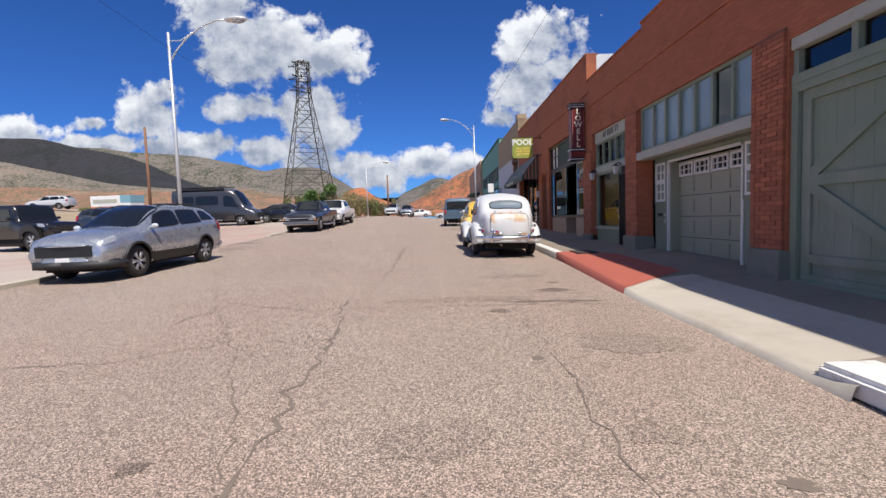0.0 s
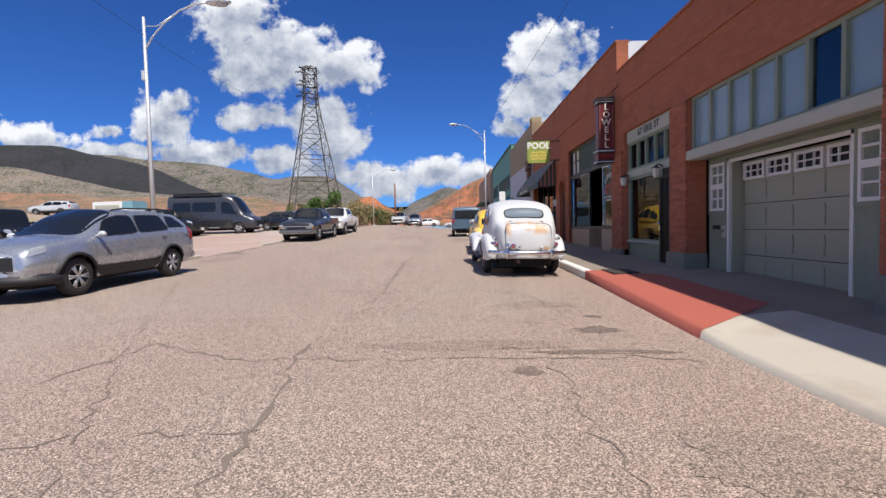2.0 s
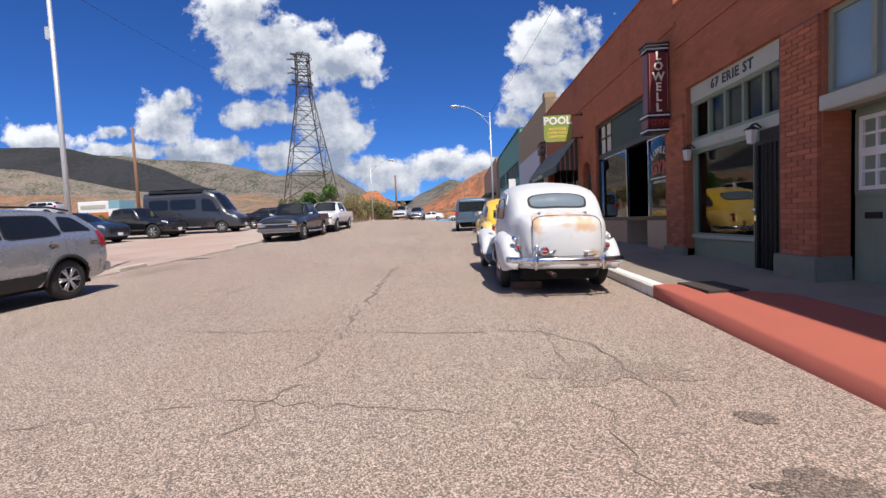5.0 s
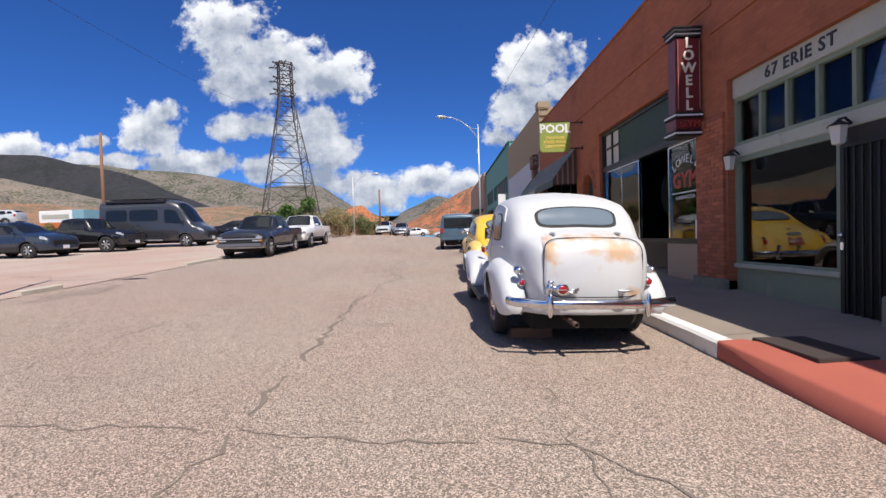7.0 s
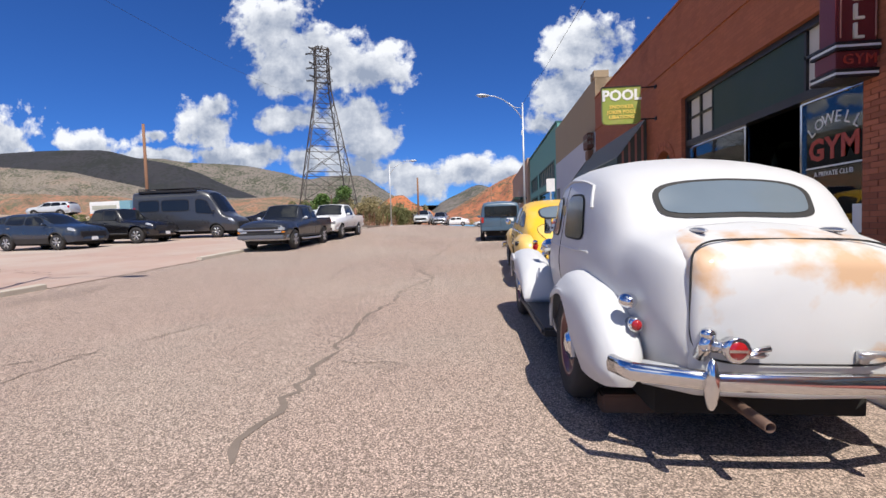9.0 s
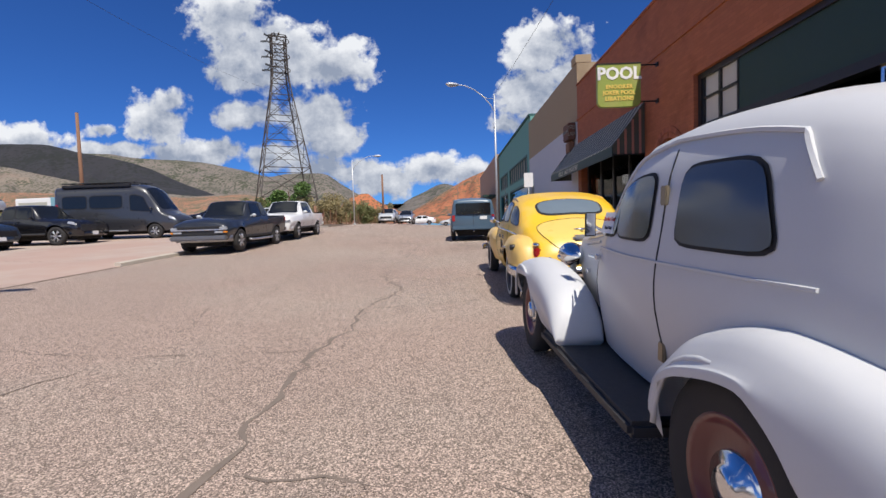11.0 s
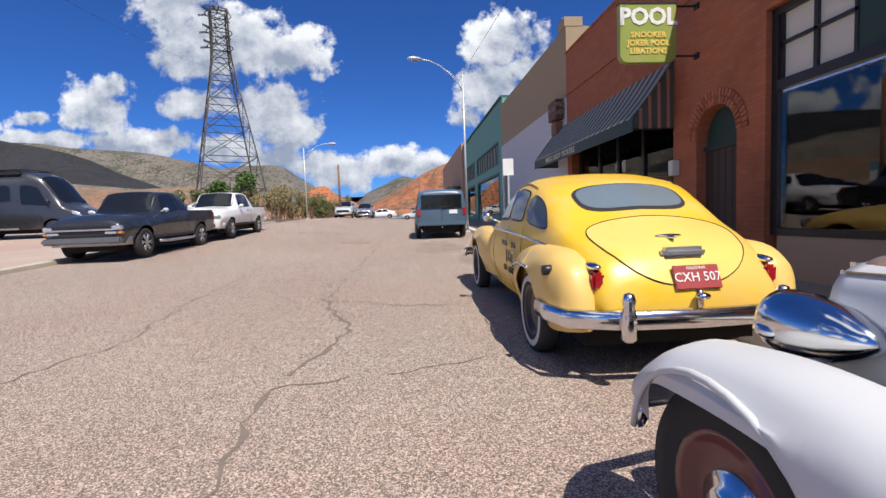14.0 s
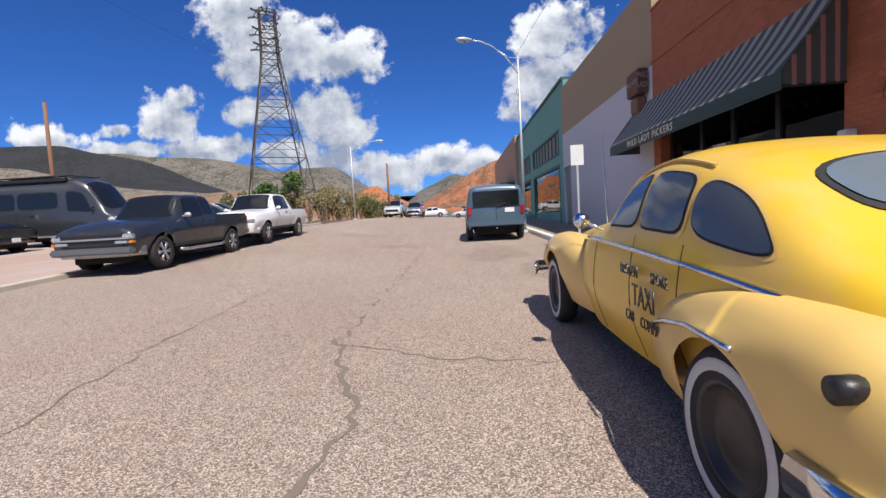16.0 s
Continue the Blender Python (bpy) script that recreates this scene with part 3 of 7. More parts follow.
class Loft:
    """A skin, mirrored about x = cx, through rows of (s, sill w z, flank w z, belt w z, roof edge w z, top z). arches: (s, height, radius) cut from the lower edge."""

    def __init__(self, rows, arches=(), cx=0.0, v_round=0.5):
        self.rows, self.arches, self.cx, self.v_round = rows, arches, cx, v_round
        self.s = [r[0] for r in rows]
        self.cols = [[r[k] for r in rows] for k in range(1, 10)]

    def section(self, s):
        c = [monotone(self.s, col, s) for col in self.cols]
        pts = [(c[0], c[1]), (c[2], c[3]), (c[4], c[5]), (c[6], c[7]), (0.0, c[8])]
        for sw, zc, r in self.arches:
            if abs(s - sw) < r:
                z = zc + math.sqrt(r * r - (s - sw) ** 2)
                if z > pts[0][1]:
                    z = min(z, pts[2][1] - 0.04)
                    pts[0] = (pts[0][0] + (pts[1][0] - pts[0][0]) * min(1.0, (z - pts[0][1]) / 0.25), z)
                    if pts[1][1] < z + 0.03:
                        pts[1] = (pts[1][0], z + 0.03)
        return pts

    def at(self, s, v, off=0.0, side=1):
        """The point at station s and height v (0 sill, 1 flank, 2 belt, 3 roof edge, 4 centre line), off metres outside the skin."""
        p = self.section(s)
        i = min(3, int(v))
        t = v - i
        P = lambda k: Vector((*(p[k] if 0 <= k <= 4 else (-p[3][0], p[3][1]) if k == 5 else p[0]), 0))  # noqa: E731
        a, b, c, d = P(i - 1), P(i), P(i + 1), P(i + 2)
        soft = self.v_round
        q = b.lerp(c, t)
        smooth = 0.5 * (2 * b + (c - a) * t + (2 * a - 5 * b + 4 * c - d) * t * t + (3 * b - a - 3 * c + d) * t ** 3)
        q = q.lerp(smooth, soft)
        x, z = q.x, q.y
        if off:
            q2 = b.lerp(c, min(1, t + 0.02)) - b.lerp(c, max(0, t - 0.02))
            n = Vector((q2.y, -q2.x))
            n = n.normalized() if n.length else Vector((1, 0))
            x, z = x + n.x * off, z + n.y * off
        return Vector((self.cx + side * x, s, z))

    def skin(self, n=64, nv=4, close=True):
        bm = bmesh.new()
        lo, hi = self.s[0], self.s[-1]
        ss = set(steps(lo, hi, n))
        for sw, zc, r in self.arches:
            ss |= {sw + r * math.sin(k * math.pi / 20) * 0.999 for k in range(-10, 11) if lo < sw + r * math.sin(k * math.pi / 20) < hi}
        ss = sorted(ss)
        vs = [k / nv for k in range(4 * nv + 1)]
        rings = []
        for s in ss:
            right = [bm.verts.new(self.at(s, v)) for v in vs]
            left = [bm.verts.new(self.at(s, v, 0, -1)) for v in vs[:-1]]
            rings.append(right + left[::-1])
        for a, b in zip(rings, rings[1:]):
            for i in range(len(a) - 1):
                bm.faces.new((a[i], b[i], b[i + 1], a[i + 1]))
        if close:
            bm.faces.new(rings[0])
            bm.faces.new(rings[-1][::-1])
        bmesh.ops.recalc_face_normals(bm, faces=bm.faces[:])
        return bm

    def pane(self, s0, s1, v0, v1, off=0.006, side=1, n=7.0, lean=0.0, taper=0.0, rings=4, seg=36):
        """A round-cornered patch on the skin. lean: how far its upper edge moves ahead; taper: by how much the upper edge is shorter."""
        bm = bmesh.new()
        sc, sh, vc, vh = (s0 + s1) / 2, (s1 - s0) / 2, (v0 + v1) / 2, (v1 - v0) / 2

        def point(a, b):
            return self.at(sc + a * sh * (1 - taper * (b + 1) / 2) + lean * (b + 1) / 2, vc + b * vh, off, side)
        outs = []
        for k in range(1, rings + 1):
            ring = []
            for j in range(seg):
                c, s = math.cos(j * math.tau / seg), math.sin(j * math.tau / seg)
                r = (abs(c) ** n + abs(s) ** n) ** (-1 / n) * k / rings
                ring.append(bm.verts.new(point(r * c, r * s)))
            outs.append(ring)
        mid = bm.verts.new(point(0, 0))
        for j in range(seg):
            bm.faces.new((mid, outs[0][j], outs[0][(j + 1) % seg]))
            for a, b in zip(outs, outs[1:]):
                bm.faces.new((a[j], b[j], b[(j + 1) % seg], a[(j + 1) % seg]))
        if side < 0:
            bmesh.ops.reverse_faces(bm, faces=bm.faces[:])
        return bm

    def end_pane(self, s0, s1, v0, off=0.008, n=5.0, seg=40, rings=6):
        """A patch that spans the centre line, from height v0 on one side to v0 on the other, between stations s0 and s1."""
        bm = bmesh.new()
        outs = []

        def point(a, b):
            v = 4 - abs(a) * (4 - v0)
            return self.at((s0 + s1) / 2 + b * (s1 - s0) / 2, v, off, 1 if a >= 0 else -1)
        for k in range(1, rings + 1):
            ring = []
            for j in range(seg):
                c, s = math.cos(j * math.tau / seg), math.sin(j * math.tau / seg)
                r = (abs(c) ** n + abs(s) ** n) ** (-1 / n) * k / rings
                ring.append(bm.verts.new(point(r * c, r * s)))
            outs.append(ring)
        mid = bm.verts.new(point(0, 0))
        for j in range(seg):
            bm.faces.new((mid, outs[0][j], outs[0][(j + 1) % seg]))
            for a, b in zip(outs, outs[1:]):
                bm.faces.new((a[j], b[j], b[(j + 1) % seg], a[(j + 1) % seg]))
        bmesh.ops.recalc_face_normals(bm, faces=bm.faces[:])
        for f in bm.faces:
            if f.normal.z < 0:
                f.normal_flip()
        return bm

    def line(self, pts, r=0.004, off=0.004, side=1, seg=5):
        """A thin strip along (s, v) points: a shut line or a chrome moulding."""
        bm = bmesh.new()
        return tube(bm, [self.at(s, v, off, side) for s, v in pts], r, seg)


def along(pts, n=8):
    """Fills in between (s, v) points."""
    out = []
    for a, b in zip(pts, pts[1:]):
        out += [(a[0] + (b[0] - a[0]) * k / n, a[1] + (b[1] - a[1]) * k / n) for k in range(n)]
    return out + [pts[-1]]


def wheel(parent, x, y, r, width, rim_mat, style="alloy", wall=None, side=1):
    """A tyre with a rim, facing outwards on its side. Returns the tyre."""
    h = width / 2
    bm = lathe(bmesh.new(), [(-h * 0.9, r * 0.62), (-h, r * 0.75), (-h * 0.95, r * 0.93), (-h * 0.6, r), (h * 0.6, r), (h * 0.95, r * 0.93), (h, r * 0.75), (h * 0.9, r * 0.62), (h * 0.2, r * 0.6), (-h * 0.5, r * 0.6)], 32)
    t = part("wheel", bm, M["rubber"], parent, "", True)
    t.location = (x, y, r)
    o = side
    if wall:
        part("whitewall", lathe(bmesh.new(), [(o * h * 1.0, r * 0.72), (o * h * 1.03, r * 0.74), (o * h * 1.03, r * 0.84), (o * h * 0.98, r * 0.86)], 32), wall, t, "white sidewall ring", True)
    if style == "alloy":
        part("rim", lathe(bmesh.new(), [(o * h * 0.3, r * 0.58), (o * h * 0.92, r * 0.63), (o * h * 0.92, r * 0.57), (o * h * 0.4, r * 0.54), (o * h * 0.35, 0.02)], 32), M["plastic"], t, "", True)
        bm = bmesh.new()
        for k in range(6):
            a = k * math.tau / 6
            for da in (-0.13, 0.13):
                rod(bm, (o * h * 0.86, 0.1 * r * math.cos(a), 0.1 * r * math.sin(a)), (o * h * 0.86, 0.6 * r * math.cos(a + da), 0.6 * r * math.sin(a + da)), r * 0.055, r * 0.05, 6)
        lathe(bm, [(o * h * 0.7, r * 0.13), (o * h * 0.98, r * 0.12), (o * h * 1.0, r * 0.05)], 16)
        lathe(bm, [(o * h * 0.85, r * 0.57), (o * h * 0.93, r * 0.6), (o * h * 0.9, r * 0.63), (o * h * 0.8, r * 0.63)], 32)
        part("spokes", bm, rim_mat, t, "", True)
    else:
        part("rim", lathe(bmesh.new(), [(o * h * 0.2, r * 0.6), (o * h * 0.9, r * 0.62), (o * h * 0.8, r * 0.56), (o * h * 0.35, r * 0.5), (o * h * 0.55, r * 0.3), (o * h * 0.5, 0.02)], 32), rim_mat, t, "", True)
        if style == "steel":
            part("hubcap", lathe(bmesh.new(), [(o * h * 0.45, r * 0.33), (o * h * 0.75, r * 0.3), (o * h * 0.8, r * 0.2), (o * h * 1.05, r * 0.17), (o * h * 1.12, 0.01)], 24), M["chrome"], t, "chrome hubcap", True)
    return t


def ellipsoid(bm, c, r, seg=16):
    q = bmesh.ops.create_uvsphere(bm, u_segments=seg, v_segments=seg // 2 + 2, radius=1.0, matrix=Matrix.Translation(c) @ Matrix.Diagonal((*r, 1)))
    return bm


def bar(bm, pts, h, d):
    """A bent bumper blade: height h and depth d, with a rounded face, along the points."""
    pts = [Vector(p) for p in pts]
    rings = []
    for i, p in enumerate(pts):
        t = (pts[min(i + 1, len(pts) - 1)] - pts[max(i - 1, 0)]).normalized()
        n = Vector((t.y, -t.x, 0)).normalized()
        rings.append([bm.verts.new(p + n * a * d + Vector((0, 0, b * h))) for a, b in ((0, -0.5), (0.7, -0.42), (1, -0.15), (1, 0.15), (0.7, 0.42), (0, 0.5))])
    for a, b in zip(rings, rings[1:]):
        for k in range(6):
            bm.faces.new((a[k], b[k], b[(k + 1) % 6], a[(k + 1) % 6]))
    bm.faces.new(rings[0])
    bm.faces.new(rings[-1][::-1])
    bmesh.ops.recalc_face_normals(bm, faces=bm.faces[:])
    return bm


def placed(x, y, turn=0.0, dz=0.0, lean=0.0):
    """A pose on the sloping ground."""
    return Matrix.Translation((x, y, ground_top(x, y) + dz)) @ Matrix.Rotation(math.atan(0.024), 4, "X") @ Matrix.Rotation(radians(turn), 4, "Z") @ Matrix.Rotation(radians(lean), 4, "Y")


# paints
P = {
    "silver": paint("silver_paint", (0.45, 0.475, 0.51), 0.28, metal=0.65),
    "black": paint("black_paint", (0.012, 0.012, 0.014), 0.25),
    "charcoal": paint("charcoal_paint", (0.03, 0.034, 0.042), 0.3, metal=0.2),
    "van_grey": paint("graphite_paint", (0.04, 0.042, 0.048), 0.3),
    "navy": paint("navy_paint", (0.02, 0.03, 0.05), 0.3),
    "white": paint("fleet_white_paint", (0.76, 0.76, 0.74), 0.4),
    "slate_blue": paint("slate_blue_paint", (0.075, 0.125, 0.175), 0.35),
    "pale": paint("pale_silver_paint", (0.5, 0.52, 0.53), 0.35),
    "cream_white": paint("aged_white_paint", (0.57, 0.575, 0.575), 0.5, 0.06, coat=0.15),
    "rust_hood": paint("rusted_hood_paint", (0.55, 0.53, 0.50), 0.6, 0.08, tint=(0.42, 0.16, 0.06), tint_amount=0.35, tint_scale=1.6, coat=0.0),
    "taxi": paint("taxi_yellow_paint", (0.78, 0.49, 0.025), 0.35, 0.05, tint=(0.76, 0.49, 0.12), tint_amount=0.3, tint_scale=1.1, coat=0.3),
    "taxi_bright": paint("bright_yellow_paint", (0.80, 0.50, 0.01), 0.3, 0.05, tint=(0.78, 0.56, 0.14), tint_amount=1.2, tint_scale=1.6, coat=0.4),
    "taxi_pale": paint("faded_yellow_paint", (0.74, 0.49, 0.14), 0.45, 0.05, tint=(0.74, 0.48, 0.06), tint_amount=-0.7, tint_scale=1.2, coat=0.2),
    "maroon_rim": paint("maroon_rim_paint", (0.12, 0.018, 0.018), 0.5),
}



def stained_paint():
    """White paint with two rust stains bleeding through near the top of the lid."""
    m = paint("rust_stained_white_paint", (0.60, 0.605, 0.60), 0.5, 0.06, coat=0.1)
    nt = m.node_tree
    b = nt.nodes["Principled BSDF"]
    tc = nt.nodes.new("ShaderNodeTexCoord")
    no = nt.nodes.new("ShaderNodeTexNoise")
    no.inputs["Scale"].default_value, no.inputs["Detail"].default_value = 9.0, 6.0
    link(nt, tc.outputs["Object"], no.inputs["Vector"])
    cover = None
    for centre, size in (((.20, -2.2, .96), (.26, .5, .15)), ((-.38, -2.2, .95), (.10, .5, .22)), ((.05, -2.1, 1.06), (.45, .2, .05)), ((.36, -2.3, .58), (.12, .3, .05))):
        away, shrink, length = (nt.nodes.new("ShaderNodeVectorMath") for _ in range(3))
        away.operation, shrink.operation, length.operation = "SUBTRACT", "DIVIDE", "LENGTH"
        away.inputs[1].default_value, shrink.inputs[1].default_value = centre, size
        link(nt, tc.outputs["Object"], away.inputs[0])
        link(nt, away.outputs[0], shrink.inputs[0])
        link(nt, shrink.outputs[0], length.inputs[0])
        one = math_node(nt, "SUBTRACT", 1.0, length.outputs["Value"])
        cover = one if cover is None else math_node(nt, "MAXIMUM", cover, one)
    f = math_node(nt, "ADD", math_node(nt, "MULTIPLY", cover, 0.9), math_node(nt, "MULTIPLY_ADD", no.outputs[0], 2.4, -1.15))
    f = math_node(nt, "MULTIPLY", math_node(nt, "MULTIPLY", f, 1.3, clamp=True), 0.75)
    mx = nt.nodes.new("ShaderNodeMix")
    mx.data_type = "RGBA"
    link(nt, f, mx.inputs["Factor"])
    link(nt, b.inputs["Base Color"].links[0].from_socket, mx.inputs["A"])
    mx.inputs["B"].default_value = (0.56, 0.30, 0.11, 1)
    link(nt, mx.outputs["Result"], b.inputs["Base Color"])
    return m


P["rust_white"] = stained_paint()
SUV = [(-2.32, .74, .44, .84, .70, .82, 1.00, .64, 1.10, 1.13), (-2.24, .80, .38, .90, .70, .86, 1.10, .62, 1.34, 1.39), (-1.9, .82, .32, .92, .70, .87, 1.14, .60, 1.52, 1.58), (-1.0, .84, .30, .92, .68, .87, 1.10, .62, 1.59, 1.66), (0, .84, .30, .92, .66, .86, 1.06, .62, 1.59, 1.66),
       (.40, .84, .30, .92, .66, .85, 1.05, .60, 1.49, 1.56), (1.20, .84, .30, .92, .66, .85, 1.03, .66, 1.10, 1.15), (1.75, .83, .32, .91, .66, .82, .98, .58, 1.05, 1.09), (2.15, .79, .36, .87, .64, .77, .90, .52, .97, 1.00), (2.30, .70, .40, .78, .60, .68, .78, .46, .85, .87)]
SEDAN = [(-2.3, .70, .42, .78, .62, .72, .86, .6, .92, .94), (-2.15, .76, .32, .85, .62, .80, .94, .62, 1.02, 1.05), (-1.5, .80, .26, .89, .62, .83, .96, .62, 1.12, 1.16), (-.8, .82, .24, .9, .6, .83, .96, .58, 1.36, 1.41),
         (.2, .82, .24, .9, .6, .82, .94, .58, 1.38, 1.43), (.6, .82, .24, .9, .6, .82, .92, .58, 1.22, 1.27), (1.15, .82, .25, .9, .58, .8, .88, .6, .93, .97), (1.9, .8, .27, .87, .55, .76, .76, .5, .84, .86), (2.3, .62, .36, .7, .5, .62, .62, .4, .68, .69)]
PICKUP = [(-2.72, .84, .58, .92, .85, .92, 1.08, .88, 1.13, 1.13), (-2.66, .86, .50, .95, .85, .94, 1.10, .90, 1.15, 1.15), (-.86, .88, .45, .97, .85, .94, 1.12, .90, 1.16, 1.16), (-.82, .88, .45, .97, .85, .92, 1.14, .70, 1.68, 1.72),
          (-.3, .88, .45, .97, .85, .92, 1.14, .68, 1.74, 1.79), (.35, .88, .45, .97, .85, .91, 1.12, .66, 1.72, 1.77), (.98, .88, .45, .97, .82, .90, 1.08, .70, 1.16, 1.20), (2.1, .87, .45, .96, .78, .87, 1.0, .62, 1.10, 1.15), (2.42, .85, .42, .93, .72, .84, .94, .60, 1.02, 1.06), (2.55, .82, .42, .88, .68, .80, .86, .58, .94, .97)]
VAN = [(-2.9, .84, .48, .92, .9, .92, 1.45, .80, 2.45, 2.55), (-2.85, .86, .4, .97, .9, .96, 1.45, .84, 2.55, 2.66), (0.9, .88, .38, 1.0, .9, .97, 1.42, .84, 2.58, 2.70), (1.35, .88, .38, 1.0, .9, .96, 1.38, .80, 2.45, 2.58),
       (2.05, .88, .38, .99, .85, .93, 1.30, .74, 1.55, 1.68), (2.25, .88, .38, .98, .8, .90, 1.18, .70, 1.30, 1.36), (2.75, .84, .38, .92, .72, .84, .98, .6, 1.06, 1.1), (2.92, .74, .42, .8, .68, .74, .85, .5, .92, .94)]
MINIVAN = [(-2.3, .80, .52, .88, .75, .88, 1.05, .80, 1.62, 1.68), (-2.24, .86, .4, .95, .75, .93, 1.08, .78, 1.74, 1.80), (-1.0, .88, .34, .97, .75, .93, 1.08, .78, 1.80, 1.87), (.6, .88, .34, .97, .75, .92, 1.06, .75, 1.78, 1.84),
           (.95, .88, .34, .96, .75, .91, 1.04, .72, 1.55, 1.62), (1.45, .88, .34, .95, .72, .88, 1.0, .68, 1.08, 1.12), (2.1, .84, .36, .92, .66, .82, .92, .6, .98, 1.0), (2.35, .76, .4, .82, .6, .74, .78, .5, .84, .85)]
JEEP = [(-1.9, .72, .55, .76, .75, .75, 1.1, .68, 1.72, 1.76), (-1.86, .74, .5, .78, .75, .77, 1.12, .70, 1.76, 1.80), (.3, .74, .5, .78, .75, .77, 1.12, .68, 1.76, 1.80), (.45, .74, .5, .78, .75, .76, 1.12, .66, 1.68, 1.72), (.75, .74, .5, .78, .75, .74, 1.1, .62, 1.14, 1.18),
        (1.85, .58, .55, .64, .75, .62, 1.02, .55, 1.08, 1.1), (1.95, .56, .58, .6, .75, .58, .96, .5, 1.02, 1.04)]


def modern(name, rows, colour, axles, r, label, category, sides, screen, rear=None, glass_mat="car_glass", rims="alloy", plate=True, grille="plastic", trim=None, lamps=True, width=0.2, mirrors=True, handles=True, square=False):
    """A present-day vehicle: skin, panes, wheels, lamps, grille, bumper, mirrors. sides: (s0, s1, v0, v1, lean, taper) for each side pane."""
    car = thing(name, None, label, category)
    loft = Loft(rows, [(a, r + 0.0, r + 0.07) for a in axles], v_round=0.35)
    body = part("body", loft.skin(70, 4), P[colour], car, "", True)
    lo, hi = rows[0][0], rows[-1][0]
    part("underbody", boxes((-0.66, 0.66, lo + 0.25, hi - 0.25, 0.22, 0.55), *[(-0.72, 0.72, a - r, a + r, 0.3, r * 2 + 0.02) for a in axles]), M["under"], car)
    hw = rows[len(rows) // 2][3]
    for a in axles:
        for sd in (-1, 1):
            wheel(car, sd * (hw - width / 2 - 0.01), a, r, width, M["alloy"], rims, None, sd)
    for sd in (-1, 1):
        for w in sides:
            part("side_window_seal", loft.pane(w[0] - 0.03, w[1] + 0.03, w[2] - 0.05, w[3] + 0.04, 0.004, sd, 8, w[4], w[5]), M["seal"], body)
            part("side_window", loft.pane(w[0], w[1], w[2], w[3], 0.008, sd, 8, w[4], w[5]), M[glass_mat], body, "", True)
        if mirrors:
            s = sides[-1][1] + 0.02
            p = loft.at(s, 2.2, 0, sd)
            bm = ellipsoid(bmesh.new(), (p.x + sd * 0.14, p.y, p.z + 0.04), (0.09, 0.05, 0.06), 12)
            rod(bm, (p.x, p.y, p.z), (p.x + sd * 0.12, p.y, p.z + 0.03), 0.025)
            part("mirror", bm, P["pale"] if colour in ("silver", "charcoal") else P[colour], car, "", True)
        if handles:
            for w in sides[:2]:
                p = loft.at((w[0] + w[1]) / 2 - 0.25, 1.72, 0.012, sd)
                part("door_handle", boxes((p.x - 0.012, p.x + 0.012, p.y - 0.09, p.y + 0.09, p.z - 0.014, p.z + 0.014), bevel=0.005), P[colour] if trim is None else M["chrome"], body)
            for s in (sides[0][0] - 0.06, (sides[0][1] + sides[1][0]) / 2 if len(sides) > 1 else sides[0][0] - .05, sides[-1][1] + 0.12):
                part("door_gap", loft.line(along([(s, 0.25), (s, 1.95)]), 0.003, 0.0, sd), M["seal"], body)
        if trim:
            if rows is SUV:
                part("side_cladding", loft.pane(axles[0] + r + .06, axles[1] - r - .06, 0.0, .62, .012, sd, 14), M["plastic"], body, "black plastic sill cladding", True)
                for a in axles:
                    part("arch_cladding", tube(bmesh.new(), [loft.at(a + (r + .085) * math.cos(q), .02, .012, sd) for q in steps(.25, math.pi - .25, 14)], .03, 6), M["plastic"], body, "", True)
            else:
                part("side_trim", loft.line(along([(axles[0] + r + 0.1, 0.12), (axles[1] - r - 0.1, 0.12)]), 0.05, 0.0, sd), M["plastic"], body)
    part("windscreen", loft.end_pane(*screen[:2], screen[2], 0.008), M[glass_mat], body, "", True)
    if rear:
        part("rear_window", loft.end_pane(*rear[:2], rear[2], 0.008), M[glass_mat], body, "", True)
    sec = loft.section(hi)
    zf, wf = sec[1][1], sec[1][0]
    gz0, gz1 = sec[0][1] + 0.14, sec[3][1] - 0.06
    if lamps:
        for sd in (-1, 1):
            if square:
                part("headlight", boxes((sd * wf * .64, sd * wf * 1.03, hi - 0.10, hi + 0.02, gz1 - .14, gz1 - .02), bevel=.02), M["lamp_clear"], car, "clear square headlight")
            else:
                part("headlight", loft.pane(hi - 0.40, hi - 0.05, 1.62, 2.12, 0.010, sd, 3.5, -.06, .3), M["lamp_clear"], car, "clear headlight lens", True)
            part("tail_light", loft.pane(lo + 0.03, lo + 0.22, 1.5, 2.3, 0.012, sd, 5), M["tail_red"], car, "red tail light", True)
    bm = boxes((-wf * 0.78, wf * 0.78, hi - 0.03, hi + 0.025, gz0 + 0.02, gz1))
    part("grille", bm, M[grille], car)
    bm = bmesh.new()
    for k in range(4):
        z = gz0 + 0.06 + (gz1 - gz0 - 0.08) * k / 3.4
        box(bm, -wf * 0.76, wf * 0.76, hi + 0.02, hi + 0.036, z, z + 0.012)
    part("grille_bars", bm, M["plastic"] if square or rows is SUV else M["chrome"], car)
    bm = bar(bmesh.new(), [(wf + 0.06, hi - 0.35, sec[0][1] + 0.05), (wf * 0.9, hi - 0.06, sec[0][1] + 0.05), (wf * 0.5, hi + 0.03, sec[0][1] + 0.05), (0, hi + 0.05, sec[0][1] + 0.05), (-wf * 0.5, hi + 0.03, sec[0][1] + 0.05), (-wf * 0.9, hi - 0.06, sec[0][1] + 0.05), (-wf - 0.06, hi - 0.35, sec[0][1] + 0.05)], 0.2, -0.05)
    part("front_bumper", bm, P[colour] if trim != "chrome" else M["alloy"], car, "", True)
